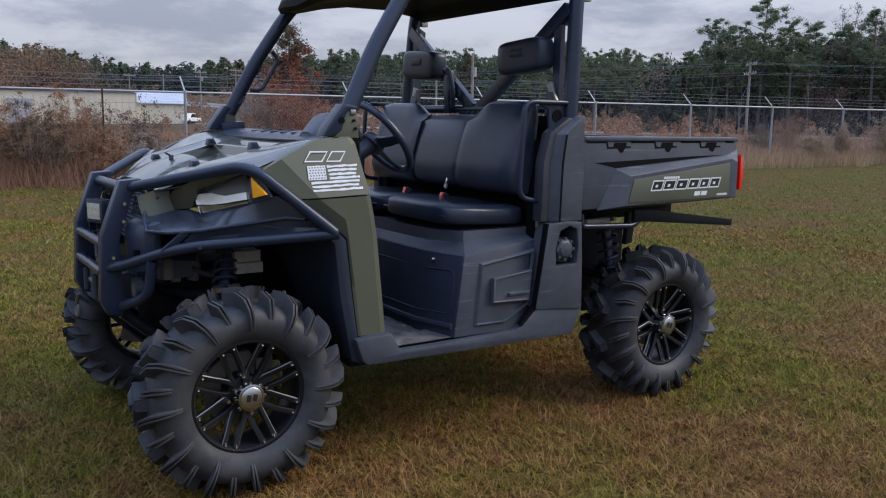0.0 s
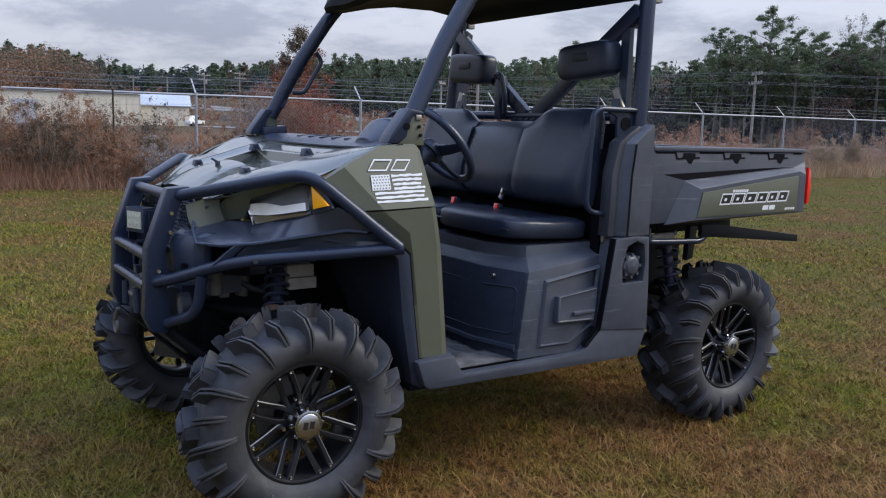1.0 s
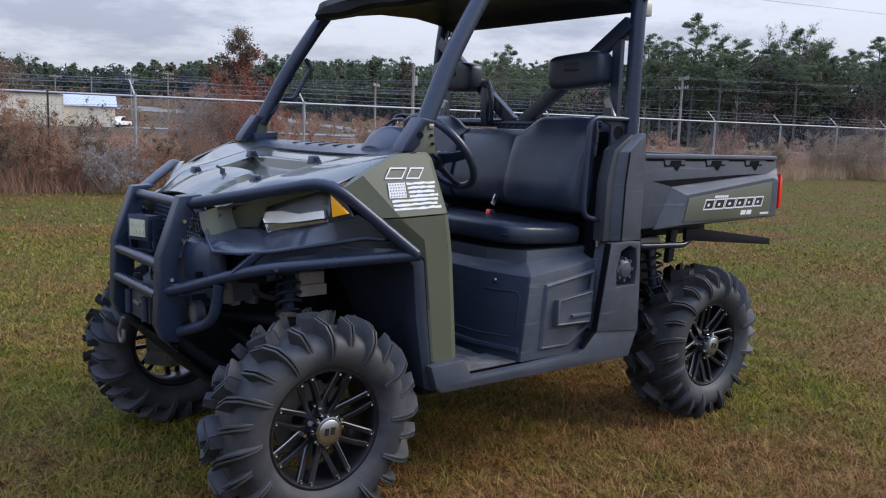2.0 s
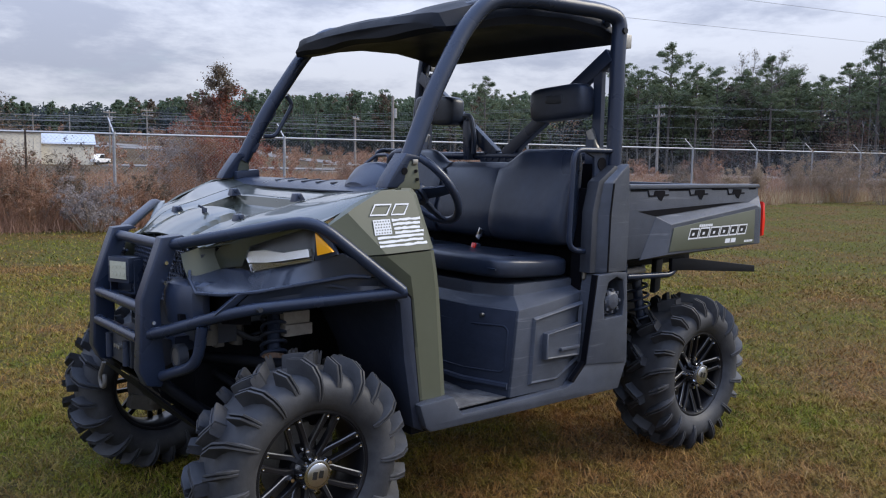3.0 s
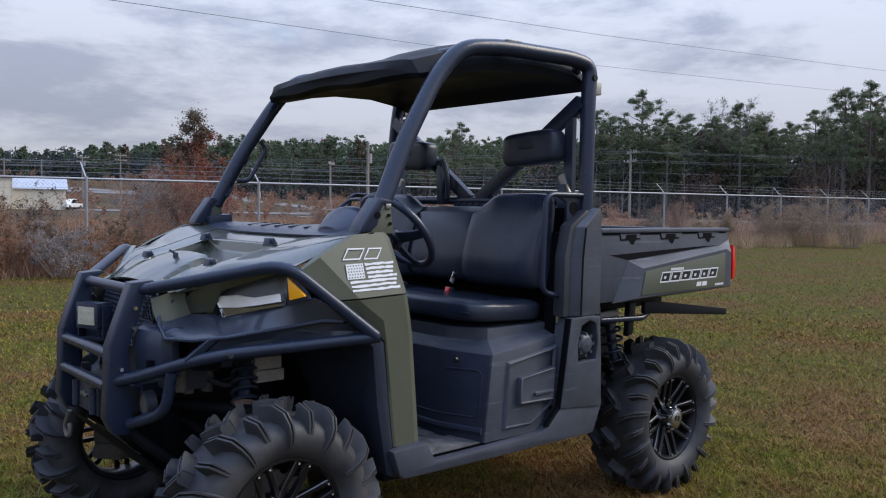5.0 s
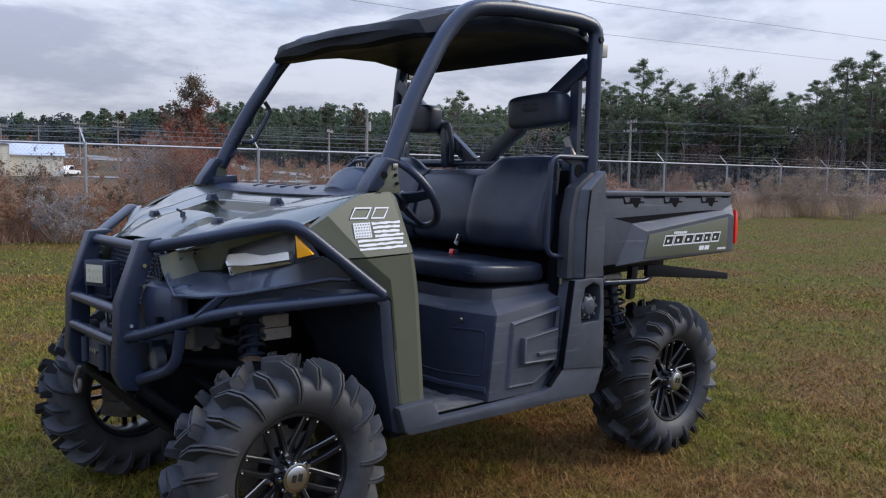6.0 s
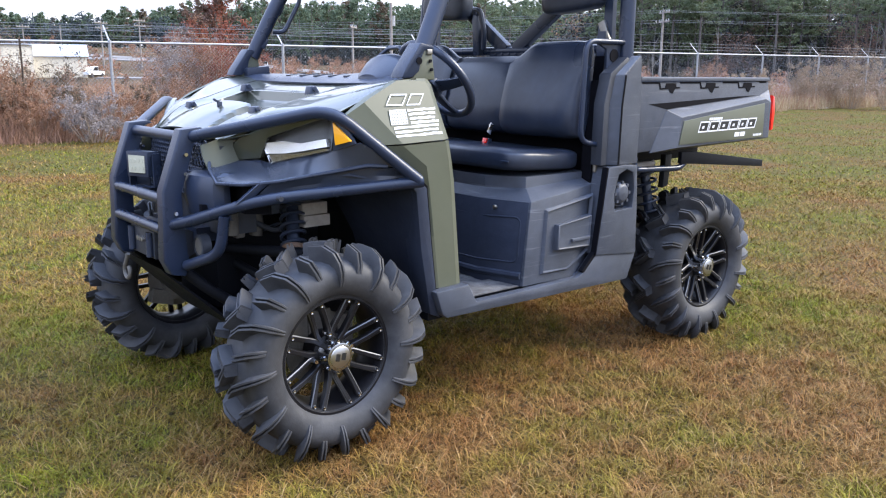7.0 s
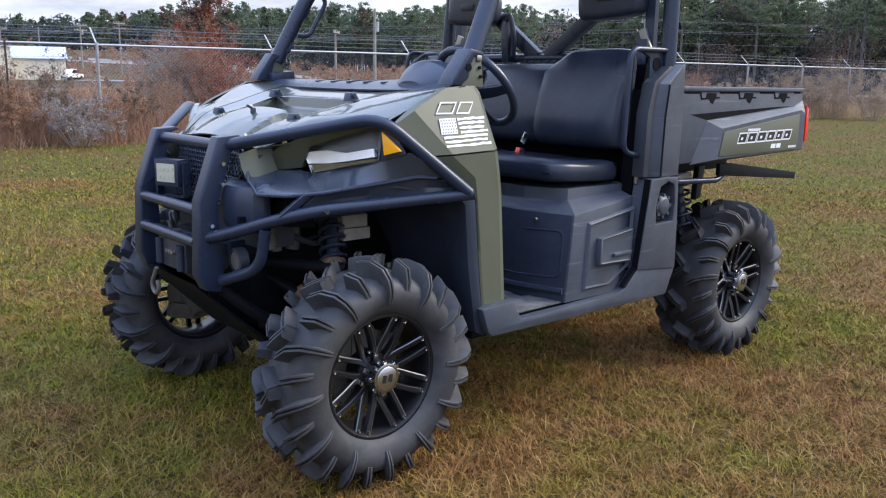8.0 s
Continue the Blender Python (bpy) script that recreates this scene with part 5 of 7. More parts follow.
# cargo bed
BX0, BX1, BY = 1.478, 2.440, 0.735
bm = bmesh.new()
box(bm, (1.96, 0, 0.955), (0.94, 1.42, 0.03))
bed = part("cargo_bed", bm, M_GREY, car, "charcoal plastic dump bed with olive side inserts")
for s in (-1, 1):
    # upper wall, set in a little
    bm = prism(bmesh.new(), [(1.482, 1.215), (2.486, 1.215), (2.490, 0.945), (1.482, 0.925)], s * 0.722, s * 0.665)
    part("bed_side", bm, M_GREY, bed, "charcoal bed side wall", bevel=0.004)
    # lower panel, proud of the wall on plain chamfers
    Q = [(1.672, 1.098), (2.400, 1.146), (2.489, 1.177), (2.491, 0.940), (1.570, 0.918)]
    P = [(1.728, 1.066), (2.405, 1.134), (2.450, 1.118), (2.453, 0.948), (1.704, 0.936)]
    bm = loft(bmesh.new(), [[(x, s * 0.715, z) for x, z in Q], [(x, s * 0.7235, z) for x, z in Q], [(x, s * 0.762, z) for x, z in P]])
    part("bed_flare", bm, M_GREY, bed, "creased charcoal lower bed panel", sharp=8, bevel=0.0025)
    I = [(1.744, 1.050), (2.392, 1.114), (2.394, 0.953), (1.716, 0.949)]
    bm = prism(bmesh.new(), I, s * 0.7655, s * 0.758)
    part("bed_insert", bm, M_GREEN, bed, "olive painted insert", bevel=0.0015)
    # top rail with slots
    bm = prism(bmesh.new(), [(1.474, 1.218), (1.480, 1.237), (2.480, 1.233), (2.490, 1.216)], s * 0.730, s * 0.655)
    part("bed_rail", bm, M_GREY, bed, bevel=0.005)
    # grooves and slots are thin black shapes; their shade is the colour
    for xa, xb in ((1.495, 1.606), (1.757, 1.904), (2.085, 2.210), (2.40, 2.46)):
        part("rail_groove", box(bmesh.new(), ((xa + xb) / 2, s * 0.7205, 1.212), (xb - xa, 0.006, 0.008)), M_SLOT, bed)
    for xc in (1.606, 1.904, 2.210):
        bm = prism(bmesh.new(), [(xc - 0.002, 1.214), (xc + 0.006, 1.214), (xc + 0.016, 1.191), (xc + 0.044, 1.191), (xc + 0.052, 1.210), (xc + 0.122, 1.210), (xc + 0.122, 1.194), (xc + 0.150, 1.194), (xc + 0.150, 1.188), (xc + 0.116, 1.187), (xc + 0.100, 1.166), (xc + 0.082, 1.172), (xc + 0.070, 1.186), (xc + 0.010, 1.184)], s * 0.7240, s * 0.715)
        part("tie_down_slot", bm, M_SLOT, bed, "tie-down slot under the rail, its shade drawn near-black")
    # flat black wedge on the wall paints the recess's shade
    bm = prism(bmesh.new(), [(1.545, 1.124), (2.180, 1.146), (2.385, 1.150), (1.672, 1.100)], s * 0.7228, s * 0.715)
    part("side_recess", bm, M_SLOT, bed, "near-black wedge, the shade of a recess in the bed side", bevel=0.0)
    bm = prism(bmesh.new(), [(2.486, 1.150), (2.502, 1.138), (2.514, 1.06), (2.507, 0.985), (2.488, 0.980)], s * 0.752, s * 0.68)
    part("tail_light", bm, M_RED, bed, "red tail light", bevel=0.005)
for x, lab in ((1.472, "bed_front"), (2.455, "tailgate")):
    bm = bmesh.new()
    box(bm, (x + 0.012, 0, 1.08), (0.035, 1.36, 0.29))
    part(lab, bm, M_GREY, bed, bevel=0.006)
on_bed = lambda a, b: -0.7664
on_fill = lambda a, b: -0.7660
WIDE = (0.072, 0.076, 0.078, 0.074, 0.066, 0.072)
x = 1.848
for k, w in enumerate(WIDE):
    bm = bmesh.new()
    slanted(bm, x, 0.996 + 0.0008 * k, w, 0.048, 0.018, 0.006, on_bed)
    mark = part("mark_decal", bm, M_WHITE, bed, "white outlined slanted emblem block", tidy=False)
    bm = bmesh.new()
    slanted(bm, x + 0.004, 0.999 + 0.0008 * k, w - 0.008, 0.042, 0.016, 0.003, on_fill, holes=False)
    part("mark_fill", bm, M_DECAL, mark, "black centre of the emblem block", tidy=False)
    bm = bmesh.new()
    slanted(bm, x + w * 0.40, 1.012 + 0.0008 * k, w * 0.22, 0.012, 0.005, 0.003, lambda a, b: -0.7668, holes=False)
    part("mark_bar", bm, M_WHITE, mark, tidy=False)
    x += w + 0.005
for x, z, w, h, n, gap in ((1.930, 1.048, 0.013, 0.011, 7, 0.015), (2.140, 0.966, 0.040, 0.020, 2, 0.047), (2.302, 0.962, 0.010, 0.010, 6, 0.0125)):
    for k in range(n):
        bm = bmesh.new()
        slanted(bm, x + gap * k, z, w, h, h * 0.3, 0.003, on_bed, holes=False)
        part("mark_bar", bm, M_WHITE, bed, tidy=False)
# frame and rack bars under the bed
for s in (-1, 1):
    bm = bmesh.new()
    loft(bm, [[(x, s * y, z + h) for y, h in ((0.705, -t), (0.725, -t), (0.725, t), (0.705, t))] for x, z, t in ((1.80, 0.885, 0.026), (1.90, 0.880, 0.028), (2.485, 0.818, 0.016))])
    part("ramp_bar", bm, M_ROOF_SHADE, car, "flat black bar under the bed", bevel=0.003)
    bm = tube(bmesh.new(), [(1.50, s * 0.70, 0.905), (1.50, s * 0.70, 0.850), (1.82, s * 0.71, 0.838), (1.88, s * 0.71, 0.895)], 0.013, 10, bend=0.04)
    part("bed_loop", bm, M_TUBE, car)
    bm = bmesh.new()
    box(bm, (1.95, s * 0.36, 0.875), (0.95, 0.06, 0.09))
    part("bed_frame", bm, M_ROOF_SHADE, car)

# chassis, suspension
# near-black on the underbody parts puts the shade under the vehicle into them
bm = bmesh.new()
box(bm, (1.0, 0, 0.40), (1.9, 0.62, 0.10))
box(bm, (1.85, 0, 0.60), (0.70, 0.55, 0.34))
box(bm, (0.06, 0, 0.58), (0.42, 0.34, 0.32))
part("chassis", bm, M_ROOF_SHADE, car, "dark steel chassis and drivetrain", bevel=0.01)
bm = bmesh.new()
loft(bm, [[(-0.36, -0.20, 0.60), (-0.36, 0.20, 0.60), (-0.35, 0.20, 0.585), (-0.35, -0.20, 0.585)], [(-0.10, -0.24, 0.36), (-0.10, 0.24, 0.36), (-0.10, 0.24, 0.34), (-0.10, -0.24, 0.34)], [(0.4, -0.28, 0.345), (0.4, 0.28, 0.345), (0.4, 0.28, 0.33), (0.4, -0.28, 0.33)]])
part("skid_plate", bm, M_ROOF_SHADE, car, "black front skid plate")


def shock(x, y, z0, z1, lean_y, lean_x, r=0.045):
    a, b = Vector((x, y, z0)), Vector((x + lean_x, y + lean_y, z1))
    d = (b - a)
    L = d.length
    m = Matrix.Translation(a) @ d.to_track_quat("Z", "Y").to_matrix().to_4x4()
    b1 = bmesh.new()
    disc_cyl(b1, (0, 0, L * 0.45), 0.022, L * 0.9, "z", 14)
    disc_cyl(b1, (0, 0, L * 0.90), r * 1.05, 0.02, "z", 18)
    body = part("shock_absorber", b1, M_BLACK, car, "black coil-over shock absorber")
    body.matrix_basis = m
    b1 = bmesh.new()
    coil = [(r * math.cos(t), r * math.sin(t), L * (0.18 + 0.70 * i / 130)) for i, t in enumerate([2 * math.pi * 7 * k / 130 for k in range(131)])]
    tube(b1, coil, 0.0065, 7)
    part("spring", b1, M_BLACK, body)
    b1 = bmesh.new()
    disc_cyl(b1, (0, 0, L * 0.15), r * 1.05, 0.02, "z", 18)
    box(b1, (0, 0, L * 0.05), (0.055, 0.04, 0.06))
    part("lower_mount", b1, M_RUST, body, "rusty lower shock mount")
    return body


for s in (-1, 1):
    shock(0.005, s * 0.445, 0.615, 0.90, -s * 0.15, 0.085, 0.040)
    shock(1.90, s * 0.53, 0.44, 0.88, -s * 0.07, -0.03, 0.048)
    for x0, z0 in ((-0.12, 0.40), (0.14, 0.40), (-0.08, 0.56), (0.10, 0.56)):
        bm = tube(bmesh.new(), [(x0, s * 0.18, z0 + 0.02), (0.0, s * 0.60, z0 - 0.05 + (0.02 if z0 < 0.5 else -0.02))], 0.016, 8)
        part("control_arm", bm, M_ROOF_SHADE, car)
    for x0, z0 in ((1.75, 0.44), (2.0, 0.42), (1.80, 0.58), (2.05, 0.58)):
        bm = tube(bmesh.new(), [(x0, s * 0.20, z0), (2.05, s * 0.60, z0 - 0.06)], 0.018, 8)
        part("control_arm", bm, M_ROOF_SHADE, car)
    for x0 in (0.0, BASE):
        bm = tube(bmesh.new(), [(x0, s * 0.15, 0.42), (x0, s * 0.60, HUB_Z)], 0.022, 10)
        disc_cyl(bm, (x0, s * 0.22, 0.42), 0.045, 0.09, "y", 14)
        disc_cyl(bm, (x0, s * 0.52, 0.37), 0.045, 0.08, "y", 14)
        part("half_shaft", bm, M_ROOF_SHADE, car)
        bm = bmesh.new()
        box(bm, (x0, s * 0.59, HUB_Z + 0.02), (0.09, 0.05, 0.22))
        part("knuckle", bm, M_DUSTY, car, bevel=0.01)
    bm = bmesh.new()
    box(bm, (0.125, s * 0.36, 0.742), (0.105, 0.09, 0.040))
    box(bm, (0.120, s * 0.36, 0.785), (0.100, 0.08, 0.042))
    disc_cyl(bm, (0.085, s * 0.406, 0.738), 0.010, 0.010, n=10)
    part("reservoir_box", bm, M_TAN, car, "dusty beige plastic box in the wheel well", bevel=0.006)
    bm = tube(bmesh.new(), [(-0.12, s * 0.26, 0.80), (-0.06, s * 0.28, 0.74), (0.02, s * 0.33, 0.70), (0.06, s * 0.36, 0.78)], 0.010, 8, bend=0.04)
    part("brake_hose", bm, M_DARK, car)
    bm = bmesh.new()
    disc_cyl(bm, (-0.255, s * 0.305, 0.685), 0.030, 0.03, "x", 20)
    eye = part("tow_eye", bm, M_DUSTY, car, "dusty round tow eye", bevel=0.003)
    bm = spin(bmesh.new(), [(0.030, -0.272), (0.040, -0.270), (0.040, -0.240), (0.030, -0.240)], 20, "x", (0, s * 0.305, 0.685), shut=True)
    part("collar", bm, M_DARK, eye)
    # cross beam, inner arms and hoses between the wheels
    bm = tube(bmesh.new(), [(-0.13, s * 0.16, 0.640), (0.02, s * 0.50, 0.655)], 0.020, 10)
    part("upper_arm", bm, M_ROOF_SHADE, car)
    bm = tube(bmesh.new(), [(-0.30, s * 0.215, 0.600), (-0.22, s * 0.25, 0.520), (-0.10, s * 0.28, 0.430), (0.05, s * 0.30, 0.400)], 0.020, 10, bend=0.06)
    part("lower_rail", bm, M_ROOF_SHADE, car)
    bm = disc_cyl(bmesh.new(), (-0.145, s * 0.300, 0.745), 0.022, 0.075, "z", 12)
    part("filter_canister", bm, M_DUSTY, car, "dusty tan canister behind the guard")
    bm = tube(bmesh.new(), [(-0.075, s * 0.27, 0.800), (-0.035, s * 0.27, 0.755), (-0.045, s * 0.27, 0.690)], 0.023, 12, bend=0.04)
    part("intake_hose", bm, M_DUSTY, car, "dusty tan intake hose")
    bm = tube(bmesh.new(), [(-0.02, s * 0.26, 0.70), (0.05, s * 0.30, 0.735), (0.11, s * 0.34, 0.725)], 0.006, 6, bend=0.05)
    part("cable", bm, M_BLACK, car)
    bm = disc_cyl(bmesh.new(), (-0.03, s * 0.36, 0.530), 0.045, 0.10, "y", 18)
    part("drive_boot", bm, M_RUST, car, "rust brown drive shaft boot")
    for k, (bx, bz) in enumerate(((0.135, 0.655), (0.165, 0.662), (0.19, 0.660))):
        bm = loft(bmesh.new(), [[(bx - 0.012, s * 0.545, bz - 0.03), (bx + 0.012, s * 0.545, bz - 0.03), (bx + 0.012, s * 0.570, bz - 0.03), (bx - 0.012, s * 0.570, bz - 0.03)], [(bx - 0.006, s * 0.550, bz + 0.012), (bx + 0.008, s * 0.550, bz + 0.016), (bx + 0.008, s * 0.565, bz + 0.016), (bx - 0.006, s * 0.565, bz + 0.012)]])
        part("mud_clip", bm, M_STEEL, car)
    bm = bmesh.new()
    box(bm, (-0.115, s * 0.285, 0.735), (0.035, 0.03, 0.085))
    part("hose_bracket", bm, M_DUSTY, car, bevel=0.006)
    bm = tube(bmesh.new(), [(1.60, s * 0.62, 0.852), (1.76, s * 0.60, 0.850)], 0.016, 10)
    part("bed_pivot", bm, M_TAN, car, "dull tan metal pivot tube")
    bm = prism(bmesh.new(), [(2.00, 0.87), (2.05, 0.87), (2.03, 0.72), (1.99, 0.71)], s * 0.50, s * 0.47)
    part("pivot_bracket", bm, M_DARK, car, bevel=0.004)


# ---- the place ----
FENCE_Y = 13.5
M_SOIL = bpy.data.materials.new("lawn")


def ground_material(m, blades):
    """Lawn colours: patches of green, olive and straw, shared by the sheet and the blades on it."""
    m.use_nodes = True
    nt = m.node_tree
    b = nt.nodes["Principled BSDF"]
    b.inputs["Roughness"].default_value = 0.8 if not blades else 0.5
    b.inputs["Specular IOR Level"].default_value = 0.06 if blades else 0.05
    geo = nt.nodes.new("ShaderNodeNewGeometry")

    def nz(scale, detail, lo, hi):
        n = nt.nodes.new("ShaderNodeTexNoise")
        n.inputs["Scale"].default_value, n.inputs["Detail"].default_value = scale, detail
        nt.links.new(geo.outputs["Position"], n.inputs["Vector"])
        r = nt.nodes.new("ShaderNodeMapRange")
        r.inputs["From Min"].default_value, r.inputs["From Max"].default_value = lo, hi
        nt.links.new(n.outputs["Fac"], r.inputs["Value"])
        return r.outputs[0]

    def mixc(fac, a, c):
        x = nt.nodes.new("ShaderNodeMix")
        x.data_type = "RGBA"
        nt.links.new(fac, x.inputs[0]) if not isinstance(fac, float) else None
        for slot, v in ((6, a), (7, c)):
            if isinstance(v, tuple):
                x.inputs[slot].default_value = (*v, 1)
            else:
                nt.links.new(v, x.inputs[slot])
        return x.outputs[2]

    green = mixc(nz(6.0, 4, 0.3, 0.7), GRASS_A, GRASS_B)
    straw = mixc(nz(9.0, 4, 0.3, 0.7), STRAW_A, STRAW_B)
    # the lawn is greener beyond the vehicle
    where = nt.nodes.new("ShaderNodeSeparateXYZ")
    nt.links.new(geo.outputs["Position"], where.inputs[0])
    dry = nt.nodes.new("ShaderNodeMapRange")
    dry.inputs["From Min"].default_value, dry.inputs["From Max"].default_value = -3.0, 3.5
    dry.inputs["To Min"].default_value, dry.inputs["To Max"].default_value = -0.07, -0.15
    nt.links.new(where.outputs["Y"], dry.inputs["Value"])
    total = nt.nodes.new("ShaderNodeMath")
    total.operation, total.use_clamp = "ADD", True
    tufts = nt.nodes.new("ShaderNodeMath")
    tufts.operation = "MULTIPLY_ADD"
    tufts.inputs[1].default_value = 0.78
    nt.links.new(nz(0.75, 7, 0.42, 0.64), tufts.inputs[0])
    small = nt.nodes.new("ShaderNodeMath")
    small.operation = "MULTIPLY"
    small.inputs[1].default_value = 0.48
    nt.links.new(nz(7.0, 5, 0.38, 0.62), small.inputs[0])
    nt.links.new(small.outputs[0], tufts.inputs[2])
    nt.links.new(tufts.outputs[0], total.inputs[0])
    # and worn and rusty on the near side, between the wheels
    away = nt.nodes.new("ShaderNodeVectorMath")
    away.operation = "DISTANCE"
    away.inputs[1].default_value = (1.0, -1.75, 0.0)
    nt.links.new(geo.outputs["Position"], away.inputs[0])
    worn = nt.nodes.new("ShaderNodeMapRange")
    worn.interpolation_type = "SMOOTHSTEP"
    worn.inputs["From Min"].default_value, worn.inputs["From Max"].default_value = 0.3, 2.2
    worn.inputs["To Min"].default_value, worn.inputs["To Max"].default_value = 0.30, 0.0
    nt.links.new(away.outputs["Value"], worn.inputs["Value"])
    both = nt.nodes.new("ShaderNodeMath")
    nt.links.new(worn.outputs[0], both.inputs[0])
    nt.links.new(dry.outputs[0], both.inputs[1])
    nt.links.new(both.outputs[0], total.inputs[1])
    c = mixc(total.outputs[0], green, straw)
    if not blades:
        # the unmown field beyond the fence
        sp = nt.nodes.new("ShaderNodeSeparateXYZ")
        nt.links.new(geo.outputs["Position"], sp.inputs[0])
        far = nt.nodes.new("ShaderNodeMapRange")
        far.inputs["From Min"].default_value, far.inputs["From Max"].default_value = 12.2, 13.4
        nt.links.new(sp.outputs["Y"], far.inputs["Value"])
        c = mixc(far.outputs[0], c, mixc(nz(0.08, 8, 0.35, 0.65), FIELD_A, FIELD_B))
    if blades:
        # single dead blades among the living: rusty ones, and a few pale as hay
        def some(lo, hi, most):
            r = nt.nodes.new("ShaderNodeMapRange")
            r.inputs["From Min"].default_value, r.inputs["From Max"].default_value = lo, hi
            r.inputs["To Max"].default_value = most
            nt.links.new(geo.outputs["Random Per Island"], r.inputs["Value"])
            return r.outputs[0]

        c = mixc(some(0.66, 0.84, 0.62), c, RUSTY)
        c = mixc(some(0.90, 0.97, 0.80), c, HAY)
        x = nt.nodes.new("ShaderNodeMix")
        x.data_type, x.blend_type = "RGBA", "MULTIPLY"
        x.inputs[0].default_value = 1.0
        nt.links.new(c, x.inputs[6])
        wide = nt.nodes.new("ShaderNodeMapRange")
        wide.inputs["To Min"].default_value, wide.inputs["To Max"].default_value = 0.62, 1.42
        mul = nt.nodes.new("ShaderNodeMath")
        mul.operation = "MULTIPLY"
        mul.inputs[1].default_value = 7.31
        fr = nt.nodes.new("ShaderNodeMath")
        fr.operation = "FRACT"
        nt.links.new(geo.outputs["Random Per Island"], mul.inputs[0])
        nt.links.new(mul.outputs[0], fr.inputs[0])
        nt.links.new(fr.outputs[0], wide.inputs["Value"])
        nt.links.new(wide.outputs[0], x.inputs[7])
        c = x.outputs[2]
    else:
        c2 = mixc(nz(40.0, 6, 0.2, 0.62), c, (0.030, 0.022, 0.011))
        c = c2
        bn = nt.nodes.new("ShaderNodeBump")
        bn.inputs["Strength"].default_value, bn.inputs["Distance"].default_value = 0.6, 0.03
        nt.links.new(nz(30.0, 8, 0.2, 0.8), bn.inputs["Height"])
        nt.links.new(bn.outputs[0], b.inputs["Normal"])
    nt.links.new(c, b.inputs["Base Color"])


FIELD_A, FIELD_B = (0.15, 0.090, 0.055), (0.24, 0.165, 0.095)
GRASS_A, GRASS_B, STRAW_A, STRAW_B = (0.082, 0.106, 0.010), (0.198, 0.190, 0.016), (0.180, 0.084, 0.027), (0.285, 0.162, 0.054)
RUSTY, HAY = (0.215, 0.094, 0.046), (0.320, 0.222, 0.100)
M_BLADE = bpy.data.materials.new("grass_blades")
ground_material(M_SOIL, False)
ground_material(M_BLADE, True)


def rise(az, d):
    """The far field climbs gently to the woods beyond the sheds."""
    t = max(0.0, min(1.0, (d - 132.0) / 76.0))
    u = max(0.0, min(1.0, (52.0 - az) / 8.0)) * max(0.0, min(1.0, (az + 40.0) / 20.0))
    v = max(0.0, min(1.0, (28.0 - az) / 5.5))
    return 6.2 * (t ** 1.15) * u * u * (3 - 2 * u) * (0.42 + 0.58 * v * v * (3 - 2 * v))


RINGS = (6.0, 15.0, 40.0, 80.0, 115.0, 132.0, 145.0, 158.0, 170.0, 182.0, 195.0, 208.0, 300.0, 800.0, 3000.0)
bm = bmesh.new()
middle = bm.verts.new((-1.26, -2.86, 0))
last = None
for d in RINGS:
    now = []
    for k in range(144):
        az = -180 + 2.5 * k
        now.append(bm.verts.new((-1.26 + d * math.sin(radians(az)), -2.86 + d * math.cos(radians(az)), rise(az, d))))
    for k in range(144):
        j = (k + 1) % 144
        bm.faces.new((middle, now[j], now[k]) if last is None else (last[k], last[j], now[j], now[k]))
    last = now
tagged(part("ground", bm, M_SOIL), "short patchy autumn lawn running to the horizon", "ground", kind="structure")


def mesh_object(name, verts, faces, material, label="", category="", kind="stuff", parent=None):
    me = bpy.data.meshes.new(name)
    verts = np.asarray(verts, dtype=np.float32).reshape(-1, 3)
    faces = np.asarray(faces, dtype=np.int32)
    k = faces.shape[1]
    me.vertices.add(len(verts))
    me.vertices.foreach_set("co", verts.ravel())
    me.loops.add(faces.size)
    me.loops.foreach_set("vertex_index", faces.ravel())
    me.polygons.add(len(faces))
    me.polygons.foreach_set("loop_start", np.arange(0, faces.size, k, dtype=np.int32))
    me.polygons.foreach_set("loop_total", np.full(len(faces), k, dtype=np.int32))
    me.update(calc_edges=True)
    me.materials.append(material)
    ob = new(name, me)
    if parent is not None:
        ob.parent = parent
    return tagged(ob, label, category, kind=kind)


TUFTS = np.random.default_rng(77).uniform(0, 1, (512, 512))


def tuft(x, y):
    """Smooth uneven growth over the lawn, 0 to 1."""
    i, j = np.floor(x).astype(int), np.floor(y).astype(int)
    u, v = x - i, y - j
    u, v = u * u * (3 - 2 * u), v * v * (3 - 2 * v)
    at = lambda a, b: TUFTS[a % 512, b % 512]
    return (at(i, j) * (1 - u) + at(i + 1, j) * u) * (1 - v) + (at(i, j + 1) * (1 - u) + at(i + 1, j + 1) * u) * v


